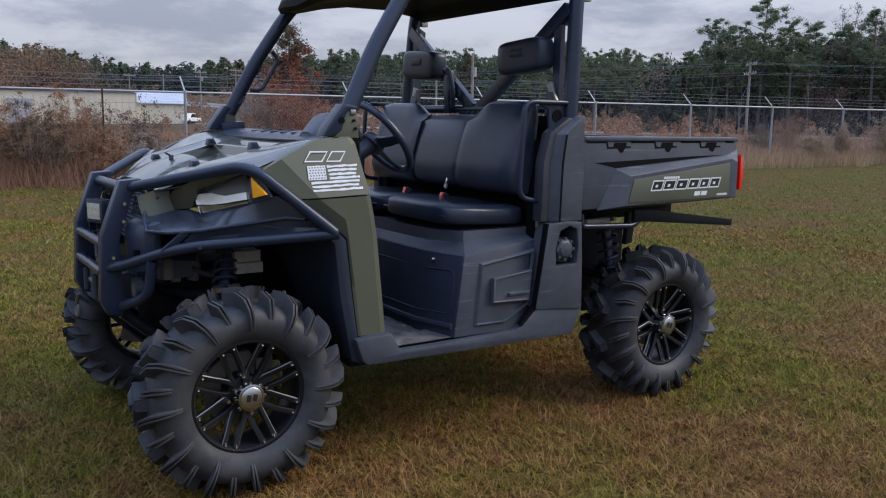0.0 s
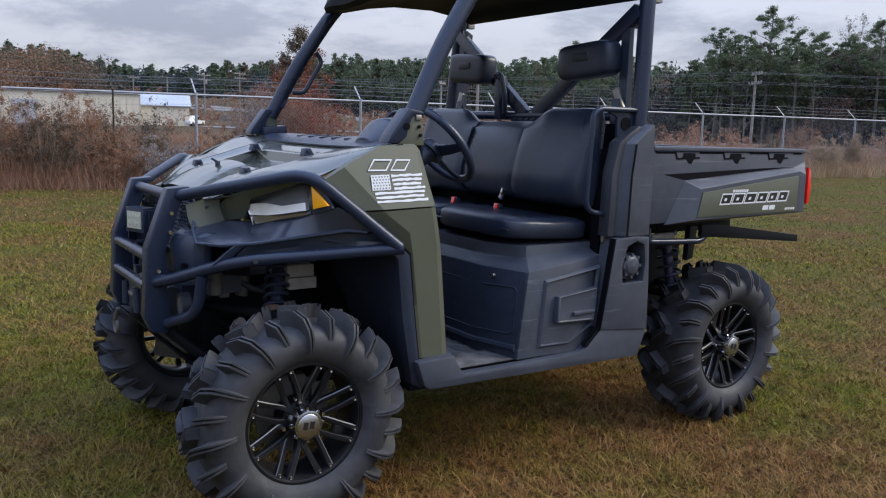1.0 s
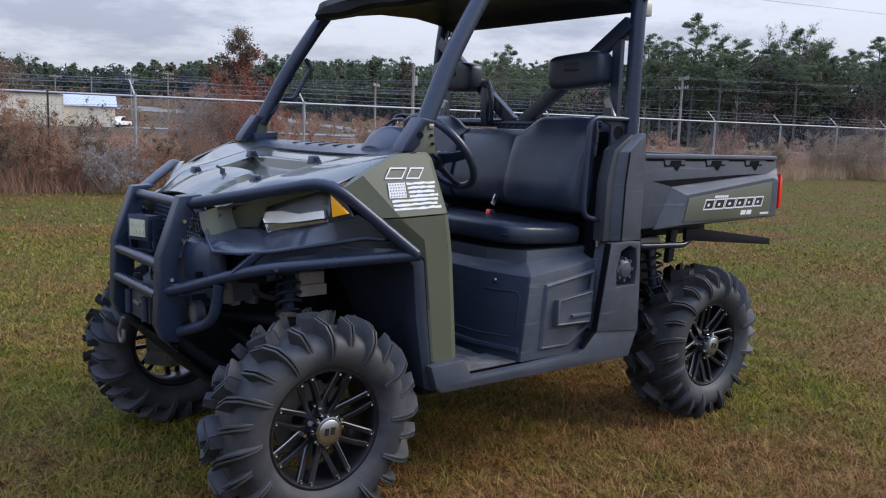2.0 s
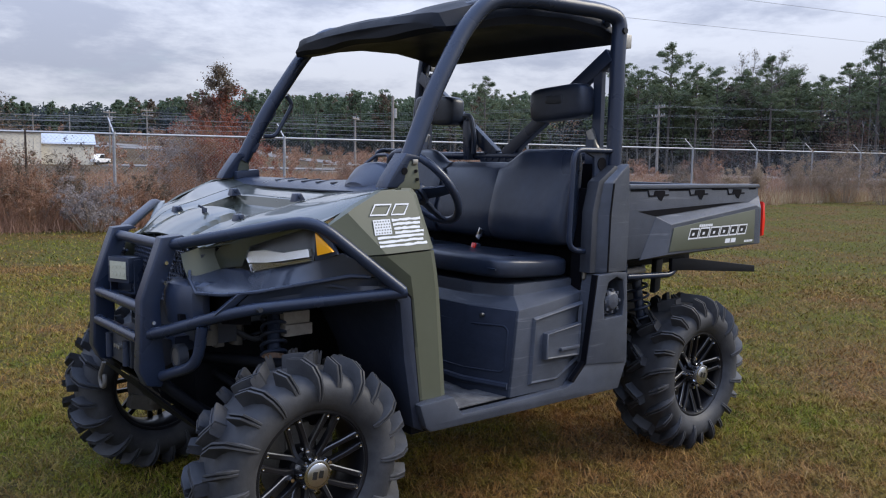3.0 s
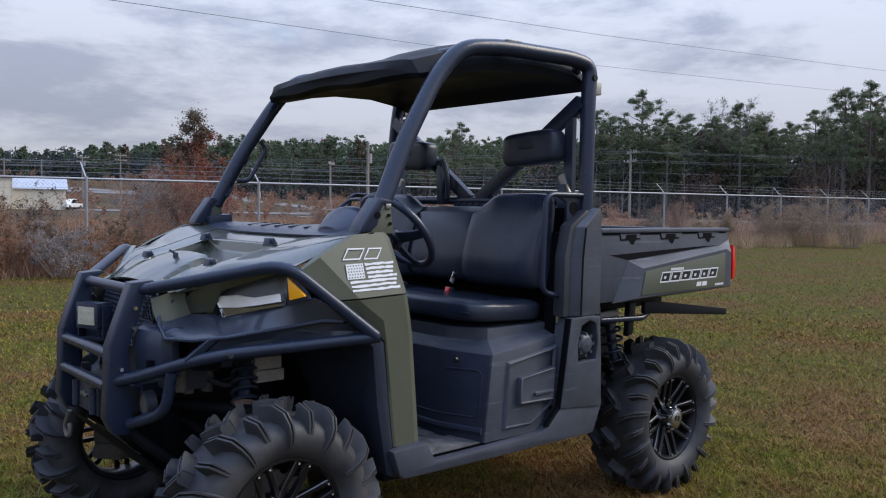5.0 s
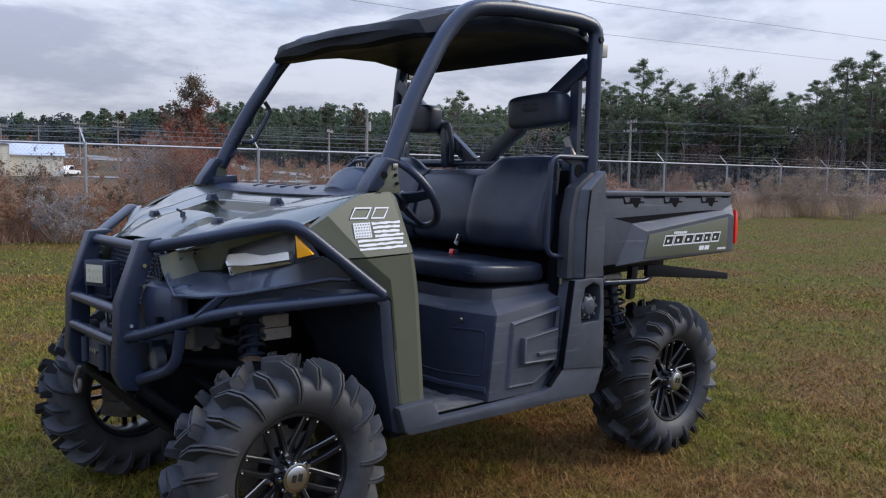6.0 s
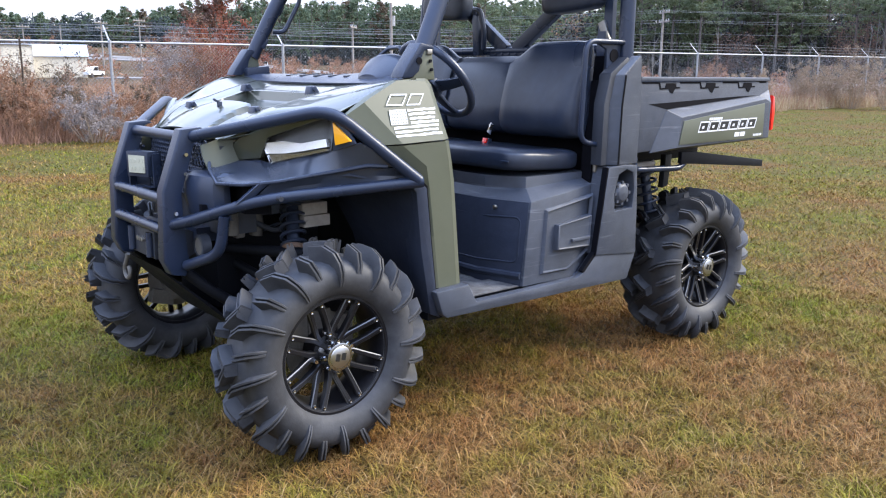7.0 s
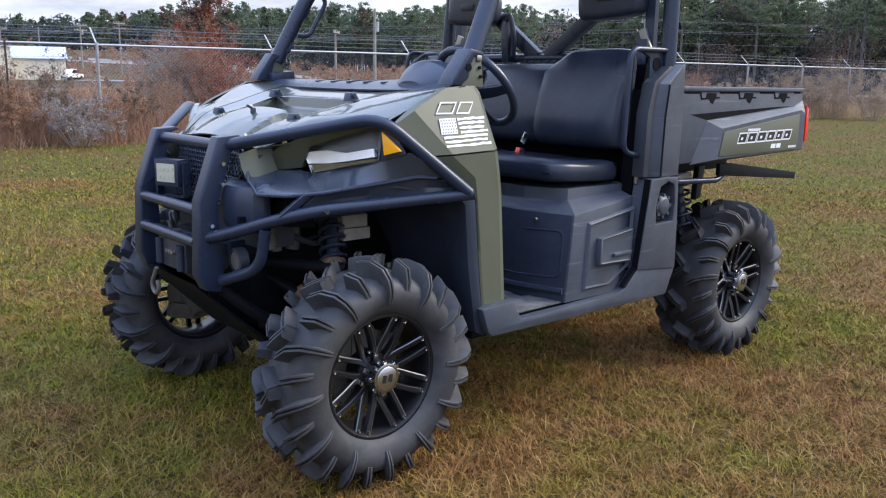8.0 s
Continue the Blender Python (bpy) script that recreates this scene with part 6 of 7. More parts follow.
def blades(name, n, sample, height, width, lean, material, label, category="grass", seed=1, bend=0.5, tufted=False):
    """Many thin leaves, each a tapering strip bent over at its tip."""
    rng = np.random.default_rng(seed)
    xy = sample(rng, n)
    n = len(xy)
    h = height * rng.uniform(0.45, 1.15, n)
    if tufted:
        h *= 0.52 + 0.85 * tuft(xy[:, 0] / 0.07, xy[:, 1] / 0.07)
    a = rng.uniform(0, 2 * np.pi, n)
    ln = lean * rng.uniform(0.2, 1.2, n) * h
    w = width * rng.uniform(0.6, 1.3, n)
    d = np.stack([np.cos(a), np.sin(a)], 1)
    b = rng.uniform(0, 2 * np.pi, n)
    side = np.stack([np.cos(b), np.sin(b)], 1)
    z0 = xy[:, 2] if xy.shape[1] > 2 else np.zeros(n)
    v = np.zeros((n, 5, 3), np.float32)
    for k, (f, ww) in enumerate(((0, 1), (0, -1), (0.55, 0.75), (0.55, -0.75), (1, 0))):
        off = ln * (f ** (1 + bend))
        v[:, k, :2] = xy[:, :2] + d * off[:, None] + side * (w * ww * 0.5)[:, None]
        v[:, k, 2] = z0 + h * f * (1 - 0.20 * f * min(lean, 1.5)) - 0.004 * (f == 0)
    base = np.arange(n)[:, None] * 5
    tri = np.concatenate([base + np.array([[0, 1, 3]]), base + np.array([[0, 3, 2]]), base + np.array([[2, 3, 4]])], 0)
    return mesh_object(name, v, tri, material, label, category)


def ring(r0, r1, az0, az1, power):
    """Places on the lawn round where the viewer stands, thinning out with distance."""
    def pick(rng, n):
        u = rng.uniform(0, 1, n)
        e = 2.0 - power
        r = (r0 ** e + u * (r1 ** e - r0 ** e)) ** (1 / e)
        a = np.radians(rng.uniform(az0, az1, n))
        p = np.stack([-1.25 + r * np.sin(a), -2.9 + r * np.cos(a)], 1)
        return p[p[:, 1] < 12.6 - 0.05 * (p[:, 0] - 4.0)]
    return pick


LAWN = "short mown grass, green mixed with dry straw"
blades("grass", 300000, ring(1.0, 5.2, -12, 100, 0.9), 0.046, 0.0032, 1.7, M_BLADE, LAWN, seed=1, tufted=True)
blades("grass", 180000, ring(4.2, 11.0, 0, 90, 1.2), 0.040, 0.0052, 1.7, M_BLADE, LAWN, seed=2, tufted=True)
blades("grass", 150000, ring(9.0, 40.0, 5, 88, 1.4), 0.036, 0.0120, 1.6, M_BLADE, LAWN, seed=3, tufted=True)


def surround(rng, n):
    """The lawn round the vehicle that lies behind and beside the viewer."""
    p = np.stack([rng.uniform(-9, 11, n), rng.uniform(-11, 9, n)], 1)
    dx, dy = p[:, 0] + 1.25, p[:, 1] + 2.9
    az, r = np.degrees(np.arctan2(dx, dy)), np.hypot(dx, dy)
    return p[((az < -12) | (az > 100) | (r < 1.0)) & (np.hypot(p[:, 0], p[:, 1]) < 11)]


blades("grass", 90000, surround, 0.055, 0.0110, 1.0, M_BLADE, LAWN, seed=4, tufted=True)


# ---- fence ----
def fence_y(x):
    return 14.0 - 0.05 * (x - 4.0)


def rail_z(x):
    return 1.775 + 0.0045 * (x - 4.0)


fence = thing("chain_link_fence", "galvanised chain-link fence with barbed wire on angled arms", "fence", m=pose(4.15, fence_y(4.15), 0))
bm = bmesh.new()
disc_cyl(bm, (0, 0, 0.9), 0.030, 1.8, "z", 12)
fence_post = part("post", bm, M_GALV, fence)
bm = bmesh.new()
loft(bm, [[(i * 0.014, 0.0 + j * 0.010 + d, 1.80 + d) for i, j in ((-1, -1), (1, -1), (1, 1), (-1, 1))] for d in (0.0, 0.33)])
disc_cyl(bm, (0, 0, 1.80), 0.036, 0.06, "z", 12)
arm = part("barb_arm", bm, M_GALV, fence)
first = True
for k in range(-2, 16):
    x = 4.15 + 3.67 * k
    m = Matrix.Translation((x - 4.15, fence_y(x) - fence_y(4.15), rail_z(x) - 1.79))
    if k == -2:
        fence_post.matrix_basis, arm.matrix_basis = m, m.copy()
    else:
        again(fence_post, fence, m)
        again(arm, fence, m)


def along(z, dy, r, nm, mater, n=6):
    b = bmesh.new()
    pts = []
    for k in range(-2, 16):
        x = 4.15 + 3.67 * k
        pts.append((x - 4.15, fence_y(x) - fence_y(4.15) + dy, rail_z(x) + z))
        if k < 15:
            pts.append((x + 1.835 - 4.15, fence_y(x + 1.835) - fence_y(4.15) + dy, rail_z(x + 1.835) + z - (0.012 if r < 0.01 else 0.0)))
    tube(b, pts, r, n)
    part(nm, b, mater, fence)


along(0.0, 0.0, 0.0215, "top_rail", M_GALV, 10)
for k in (1, 2, 3):
    along(0.02 + 0.105 * k, 0.105 * k, 0.0045, "barbed_wire", M_WIRE, 5)
# the wire mesh itself: two families of slanting wires, crimped past one another
v, f = [], []
step, w = 0.075, 0.0018
x = -7.5
nw = 0
while x < 51.0:
    for s in (-1, 1):
        x0, x1 = x, x + s * 1.72
        for (dx, dy) in ((w, 0.0), (0.0, w)):
            b = len(v)
            for xx, zz in ((x0, 0.03), (x1, 1.75)):
                X = xx + 4.15
                yb = fence_y(X) - fence_y(4.15) - 0.03 + 0.003 * s
                zc = zz * rail_z(X) / 1.775
                v.append((xx - dx, yb - dy, zc))
                v.append((xx + dx, yb + dy, zc))
            f.append((b, b + 1, b + 3, b + 2))
    x += step
mesh_object("wire_mesh", v, f, M_GALV, kind="stuff", parent=fence)
# an odd dark steel post
t_post = thing("steel_stake", "thin dark rusty steel stake beside the fence", "stake", m=pose(2.53, 13.93, 0))
bm = bmesh.new()
box(bm, (0, 0, 0.90), (0.035, 0.006, 1.8))
box(bm, (0, 0.018, 0.90), (0.006, 0.036, 1.8))
part("stake", bm, mat("dark_rust", (0.03, 0.022, 0.018), 0.8, var=0.3), t_post)


# ---- plants ----
def leaf_mat(name, a, b, trans=0.0):
    m = bpy.data.materials.new(name)
    m.use_nodes = True
    nt = m.node_tree
    p = nt.nodes["Principled BSDF"]
    p.inputs["Roughness"].default_value = 0.75
    p.inputs["Specular IOR Level"].default_value = 0.15
    g = nt.nodes.new("ShaderNodeNewGeometry")
    n = nt.nodes.new("ShaderNodeTexNoise")
    n.inputs["Scale"].default_value = 0.35
    nt.links.new(g.outputs["Position"], n.inputs["Vector"])
    ad = nt.nodes.new("ShaderNodeMath")
    ad.operation = "MULTIPLY_ADD"
    ad.inputs[1].default_value = 0.6
    nt.links.new(g.outputs["Random Per Island"], ad.inputs[0])
    nt.links.new(n.outputs["Fac"], ad.inputs[2])
    r = nt.nodes.new("ShaderNodeMapRange")
    r.inputs["From Min"].default_value, r.inputs["From Max"].default_value = 0.4, 1.1
    nt.links.new(ad.outputs[0], r.inputs["Value"])
    x = nt.nodes.new("ShaderNodeMix")
    x.data_type = "RGBA"
    x.inputs[6].default_value, x.inputs[7].default_value = (*a, 1), (*b, 1)
    nt.links.new(r.outputs[0], x.inputs[0])
    nt.links.new(x.outputs[2], p.inputs["Base Color"])
    if trans:
        tl = nt.nodes.new("ShaderNodeBsdfTranslucent")
        nt.links.new(x.outputs[2], tl.inputs["Color"])
        ms = nt.nodes.new("ShaderNodeMixShader")
        ms.inputs[0].default_value = trans
        nt.links.new(p.outputs[0], ms.inputs[1])
        nt.links.new(tl.outputs[0], ms.inputs[2])
        nt.links.new(ms.outputs[0], nt.nodes["Material Output"].inputs["Surface"])
    return m


M_PINE = leaf_mat("pine_needles", (0.072, 0.104, 0.060), (0.180, 0.210, 0.125), 0.4)
# a touch bluer than the near pines: haze put into the leaf colour
M_FARPINE = leaf_mat("far_pines", (0.074, 0.106, 0.066), (0.160, 0.200, 0.128), 0.45)
# understorey leaves: the shade inside the woods is put into both colours
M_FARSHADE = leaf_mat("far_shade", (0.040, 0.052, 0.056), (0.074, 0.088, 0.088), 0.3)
M_SHADELEAF = leaf_mat("understorey", (0.026, 0.032, 0.034), (0.055, 0.058, 0.055))
M_REDLEAF = leaf_mat("red_leaves", (0.15, 0.050, 0.036), (0.31, 0.115, 0.070), 0.3)
M_RUSTLEAF = leaf_mat("rust_leaves", (0.090, 0.058, 0.046), (0.17, 0.105, 0.078), 0.2)
M_BARETWIG = leaf_mat("grey_twigs", (0.095, 0.088, 0.070), (0.17, 0.155, 0.118), 0.25)
M_BROWNLEAF = leaf_mat("brown_leaves", (0.17, 0.095, 0.060), (0.32, 0.18, 0.11), 0.25)
M_DUSKLEAF = leaf_mat("dark_leaves", (0.085, 0.070, 0.052), (0.17, 0.13, 0.09), 0.25)
M_TANLEAF = leaf_mat("tan_seed_heads", (0.22, 0.165, 0.115), (0.38, 0.295, 0.210), 0.25)
M_WEED_A = leaf_mat("rusty_weeds", (0.19, 0.100, 0.064), (0.35, 0.205, 0.135), 0.2)
M_WEED_B = leaf_mat("straw_weeds", (0.28, 0.205, 0.120), (0.46, 0.36, 0.22), 0.2)
M_PALEBARK = mat("pale_bark", (0.13, 0.125, 0.12), 0.9, var=0.2)
M_BARK = mat("bark", (0.10, 0.090, 0.082), 0.95, var=0.35, scale=2.0)


def leaves(rng, centres, radii, per, size, flat=0.75, thin=0.55, loose=False):
    """Small tilted four-sided leaves scattered through clumps."""
    c = np.repeat(np.asarray(centres, float), per, 0)
    r = np.repeat(np.asarray(radii, float), per)
    n = len(c)
    d = rng.normal(size=(n, 3))
    d /= np.linalg.norm(d, axis=1)[:, None]
    far = np.minimum(np.abs(rng.normal(size=n)) * 0.62, rng.uniform(0.7, 1.1, n)) if loose else rng.uniform(0.25, 1.0, n) ** 0.6
    p = c + d * (r * far)[:, None] * np.array([1, 1, flat])
    u = rng.normal(size=(n, 3))
    u /= np.linalg.norm(u, axis=1)[:, None]
    w = np.cross(u, rng.normal(size=(n, 3)))
    w /= np.linalg.norm(w, axis=1)[:, None]
    s = size * rng.uniform(0.5, 1.4, n)
    v = np.stack([p + u * s[:, None], p + w * (s * thin)[:, None], p - u * s[:, None], p - w * (s * thin)[:, None]], 1)
    f = np.arange(n * 4).reshape(n, 4)
    return v.reshape(-1, 3), f


def cone(p0, p1, r0, r1, n=6):
    p0, p1 = Vector(p0), Vector(p1)
    d = (p1 - p0).normalized()
    u = d.orthogonal().normalized()
    w = d.cross(u)
    v = [tuple(q + (u * math.cos(2 * math.pi * i / n) + w * math.sin(2 * math.pi * i / n)) * r) for q, r in ((p0, r0), (p1, r1)) for i in range(n)]
    return v, [(i, (i + 1) % n, n + (i + 1) % n, n + i) for i in range(n)]


class Heap:
    """Gathers many small pieces into one mesh."""

    def __init__(self):
        self.v, self.f, self.n = [], [], 0

    def add(self, vf):
        v, f = np.asarray(vf[0], float), np.asarray(vf[1], int)
        self.v.append(v)
        self.f.append(f + self.n)
        self.n += len(v)

    def out(self, name, material, label="", category="", kind="", parent=None):
        return mesh_object(name, np.concatenate(self.v), np.concatenate(self.f), material, label, category, kind, parent)


def pine_shape(rng, h, bare, per, size, spread=0.19):
    """Trunk and limbs, and the clumps that the limbs carry."""
    wood, tips, radii = [], [], []
    lean = rng.uniform(-0.02, 0.02, 2) * h
    top = np.array([lean[0], lean[1], h])
    wood.append(cone((0, 0, -0.2), tuple(top * 0.6), h * 0.013, h * 0.009))
    wood.append(cone(tuple(top * 0.6), tuple(top), h * 0.009, h * 0.002))
    n = int(rng.integers(26, 36))
    for i in range(n):
        t = bare + (1 - bare) * (i + rng.uniform(0, 1)) / n
        a = rng.uniform(0, 2 * math.pi)
        shape = math.sin(min(1.0, (1.02 - t) / (1 - bare) * 1.15) * math.pi * 0.62) + 0.12
        L = h * spread * shape * rng.uniform(0.55, 1.15)
        o = top * t
        e = o + np.array([math.cos(a) * L, math.sin(a) * L, L * rng.uniform(0.05, 0.45)])
        wood.append(cone(tuple(o), tuple(e), h * 0.004, h * 0.0012, 4))
        for q in (0.55, 1.0):
            tips.append(o + (e - o) * q + rng.normal(size=3) * 0.02 * h)
            radii.append(h * rng.uniform(0.028, 0.060))
    tips.append(top)
    radii.append(h * 0.035)
    return wood, tips, radii


def joined(pieces):
    hp = Heap()
    for p in pieces:
        hp.add(p)
    return hp


def make_pine(seed, h, bare, material, label, per=240, size=0.098, x=0.0, y=0.0, spread=0.19):
    rng = np.random.default_rng(seed)
    wood, tips, radii = pine_shape(rng, h, bare, per, size, spread)
    tree = thing("pine_tree", label, "tree", "pines behind the fence", m=pose(x, y, 0, 0, 0, seed * 40))
    joined(wood).out("trunk", M_BARK, parent=tree)
    hp = Heap()
    hp.add(leaves(rng, tips, radii, per, size, 0.6, 0.35, True))
    hp.out("crown", material, parent=tree)
    return tree


def polar(az, dist):
    """A place seen from the lawn at a compass bearing from straight ahead."""
    return -1.26 + dist * math.sin(radians(az)), -2.86 + dist * math.cos(radians(az))


# tall pines at the edge of the near woods
front = [(51.6, 108, 13.6, 0.50), (52.6, 104, 12.4, 0.55), (54.5, 106, 15.6, 0.52), (56.3, 103, 12.6, 0.35), (57.6, 108, 13.0, 0.45), (59.3, 110, 12.8, 0.40), (60.9, 104, 13.6, 0.45), (62.3, 108, 12.5, 0.40),
         (63.8, 110, 11.9, 0.5), (65.4, 104, 12.6, 0.5), (66.9, 100, 14.4, 0.40), (68.4, 102, 15.2, 0.45), (70.2, 104, 13.4, 0.4), (72.4, 100, 14.6, 0.5), (75.0, 104, 14.0, 0.45), (48.2, 150, 13.0, 0.45), (46.0, 158, 14.5, 0.5), (42.3, 160, 17.2, 0.55), (43.9, 165, 14.5, 0.5), (40.2, 170, 15.0, 0.5)]
base = [make_pine(k + 3, 14.0, b, M_PINE, "tall green pine with a bare lower trunk at the wood's edge") for k, b in enumerate((0.52, 0.40, 0.46))]
for i, (az, d, h, bare) in enumerate(front):
    x, y = polar(az, d)
    m = Matrix.Translation((x, y, 0)) @ Matrix.Rotation(i * 1.9, 4, "Z") @ Matrix.Scale(h / 14.0, 4)
    src = base[i % 3]
    if i < 3:
        src.matrix_basis = m
    else:
        c = copy_thing(src, m)
        c.scale = (h / 14.0,) * 3

SKYLINE = [(-8, 4.2), (2, 4.3), (8, 4.4), (11, 3.9), (13, 3.3), (15, 3.3), (20, 3.8), (22, 4.2), (28, 4.7), (33, 4.9), (36.5, 4.6), (42, 5.1), (48, 4.3), (50, 4.4)]
NEARLINE = [(49.5, 4.4), (52, 5.8), (54.4, 6.3), (57.7, 5.7), (60.8, 6.2), (63.2, 5.4), (65.4, 5.8), (67.2, 6.6), (72, 6.6), (78, 6.8), (88, 6.5)]


def lift(az):
    return rise(az, 300.0)


def woods(name, line, az0, az1, d0, d1, count, per, size, label, seed, mix=0.14, green=None):
    rng = np.random.default_rng(seed)
    wood, crown, brown = Heap(), Heap(), Heap()
    for i in range(count):
        az = az0 + (az1 - az0) * (i + rng.uniform(0, 1)) / count
        base_z = lift(az)
        d = rng.uniform(d0, d1)
        x, y = polar(az, d)
        h = 1.33 + d0 * math.tan(radians(lerp(line, az))) * rng.uniform(0.80, 1.04) * (1 if d < d0 * 1.15 else 1.08) - base_z
        w, tips, radii = pine_shape(rng, h, rng.uniform(0.10, 0.42), per, size, 0.17)
        o = np.array([x, y, base_z])
        for vv, ff in w[:2]:
            wood.add((np.asarray(vv) + o, ff))
        target = brown if rng.uniform() < mix else crown
        target.add(leaves(rng, np.asarray(tips) + o, np.asarray(radii) * 1.15, per, size, 0.65, 0.45, True))
    crown.out(name, green or M_PINE, label, "woods", "stuff")
    brown.out(name, M_DUSKLEAF, "brown autumn hardwoods among pines", "woods", "stuff")
    wood.out(name, M_BARK, "bare trunks in the woods", "woods", "stuff")


woods("far_woods", SKYLINE, -6, 51, 208, 262, 620, 16, 0.33, "far green pine woods along the horizon", 5, 0.12, M_FARPINE)
woods("near_woods", NEARLINE, 49, 86, 105, 140, 180, 36, 0.18, "dense dark pine woods behind the fence", 6)


def thicket(name, az0, az1, d0, d1, count, h0, h1, per, size, material, label, seed):
    rng = np.random.default_rng(seed)
    hp = Heap()
    az = rng.uniform(az0, az1, count)
    d = rng.uniform(d0, d1, count)
    c, r = [], []
    for a, dd in zip(az, d):
        x, y = polar(a, dd)
        h = rng.uniform(h0, h1)
        z = rise(a, dd)
        for k in range(3):
            c.append((x + rng.normal() * h * 0.3, y + rng.normal() * h * 0.3, z + h * (0.25 + 0.28 * k)))
            r.append(h * rng.uniform(0.28, 0.42))
    hp.add(leaves(rng, c, np.asarray(r) * 0.85, per, size, 0.9, 0.4))
    return hp.out(name, material, label, "thicket", "stuff")


thicket("understorey", 48, 86, 108, 132, 420, 5.0, 10.0, 80, 0.26, M_SHADELEAF, "dark shrubs under the near woods, shade put into their leaves", 11)
thicket("understorey", -6, 51, 212, 240, 480, 4.0, 8.0, 50, 0.4, M_FARSHADE, "dark shrubs under the far woods, shade put into their leaves", 12)
thicket("hardwoods", 2, 10.3, 150, 165, 26, 7.5, 11.0, 260, 0.20, M_BROWNLEAF, "rust coloured hardwoods behind the shed", 20)
thicket("hardwoods", 1, 11.0, 150, 170, 60, 7.0, 11.0, 160, 0.22, M_DUSKLEAF, "brown autumn hardwoods behind the shed", 13)
thicket("hardwoods", 57.5, 58.5, 98, 102, 3, 5.0, 8.0, 420, 0.09, M_RUSTLEAF, "rust coloured tree among the pines", 14)
thicket("hardwoods", 49.0, 50.2, 120, 125, 4, 8.0, 11.0, 320, 0.14, M_BROWNLEAF, "rust coloured tree among the pines", 15)
thicket("hardwoods", 65.2, 66.6, 97, 100, 5, 5.0, 8.5, 420, 0.09, M_RUSTLEAF, "rust coloured trees among the pines", 16)
thicket("hardwoods", 50.5, 86, 96, 101, 24, 2.0, 4.0, 120, 0.07, M_BARETWIG, "bare grey scrub at the edge of the woods", 24)
thicket("field_scrub", 8, 50, 130, 205, 260, 1.0, 2.6, 70, 0.14, M_WEED_A, "low rusty scrub on the rising field", 19)
thicket("field_scrub", 10, 75, 55, 100, 110, 0.8, 2.0, 70, 0.10, M_WEED_A, "low rusty scrub across the field", 17)
# bare pale saplings that stand before the dark of the near woods
rng = np.random.default_rng(18)
hp = Heap()
for i in range(26):
    x, y = polar(rng.uniform(49, 84), rng.uniform(94, 106))
    h = rng.uniform(3.0, 7.5)
    tip = (x + rng.normal() * 0.5, y, h)
    hp.add(cone((x, y, 0), tip, 0.055, 0.02, 4))
    for q in rng.uniform(0.35, 0.95, 4):
        o = Vector((x, y, 0)).lerp(Vector(tip), q)
        hp.add(cone(tuple(o), tuple(o + Vector((rng.normal() * 0.8, rng.normal() * 0.5, rng.uniform(0.5, 1.6)))), 0.03, 0.012, 4))
hp.out("saplings", M_PALEBARK, "bare pale saplings at the edge of the woods", "thicket", "stuff")


# nearly leafless hardwoods that rise above the pines
def bare_tree(x, y, h, seed):
    rng = np.random.default_rng(seed)
    tree = thing("bare_tree", "tall grey nearly leafless hardwood among the pines", "tree", "bare hardwoods", m=pose(x, y, 0))
    wood, tips = Heap(), []

    def grow(p, d, length, r, depth):
        q = p + d * length
        wood.add(cone(tuple(p), tuple(q), r, r * 0.62, 5 if depth < 2 else 3))
        if depth >= 2:
            tips.append(np.array(q))
        if depth == 4:
            return
        for k in range(3 if depth < 3 else 4):
            off = Vector(rng.normal(size=3)) * (0.42 if depth else 0.34)
            grow(p.lerp(q, 1.0 if k == 0 else float(rng.uniform(0.55, 1.0))), (d + off + Vector((0, 0, 0.12))).normalized(), length * float(rng.uniform(0.48, 0.70)), r * 0.55, depth + 1)

    grow(Vector((0, 0, -0.2)), Vector((float(rng.normal()) * 0.03, 0, 1)).normalized(), h * 0.46, h * 0.013, 0)
    wood.out("trunk", M_BARK, parent=tree)
    hp = Heap()
    hp.add(leaves(rng, tips, np.full(len(tips), h * 0.034), 34, 0.060, 1.0, 0.5, True))
    hp.out("crown", M_BARETWIG, parent=tree)


for i, (az, d, h) in enumerate(((58.9, 112, 13.4), (59.9, 111, 13.8), (60.8, 113, 14.4), (61.7, 112, 13.8), (62.6, 113, 13.2), (66.4, 112, 14.0))):
    x, y = polar(az, d)
    bare_tree(x, y, h, 301 + i)


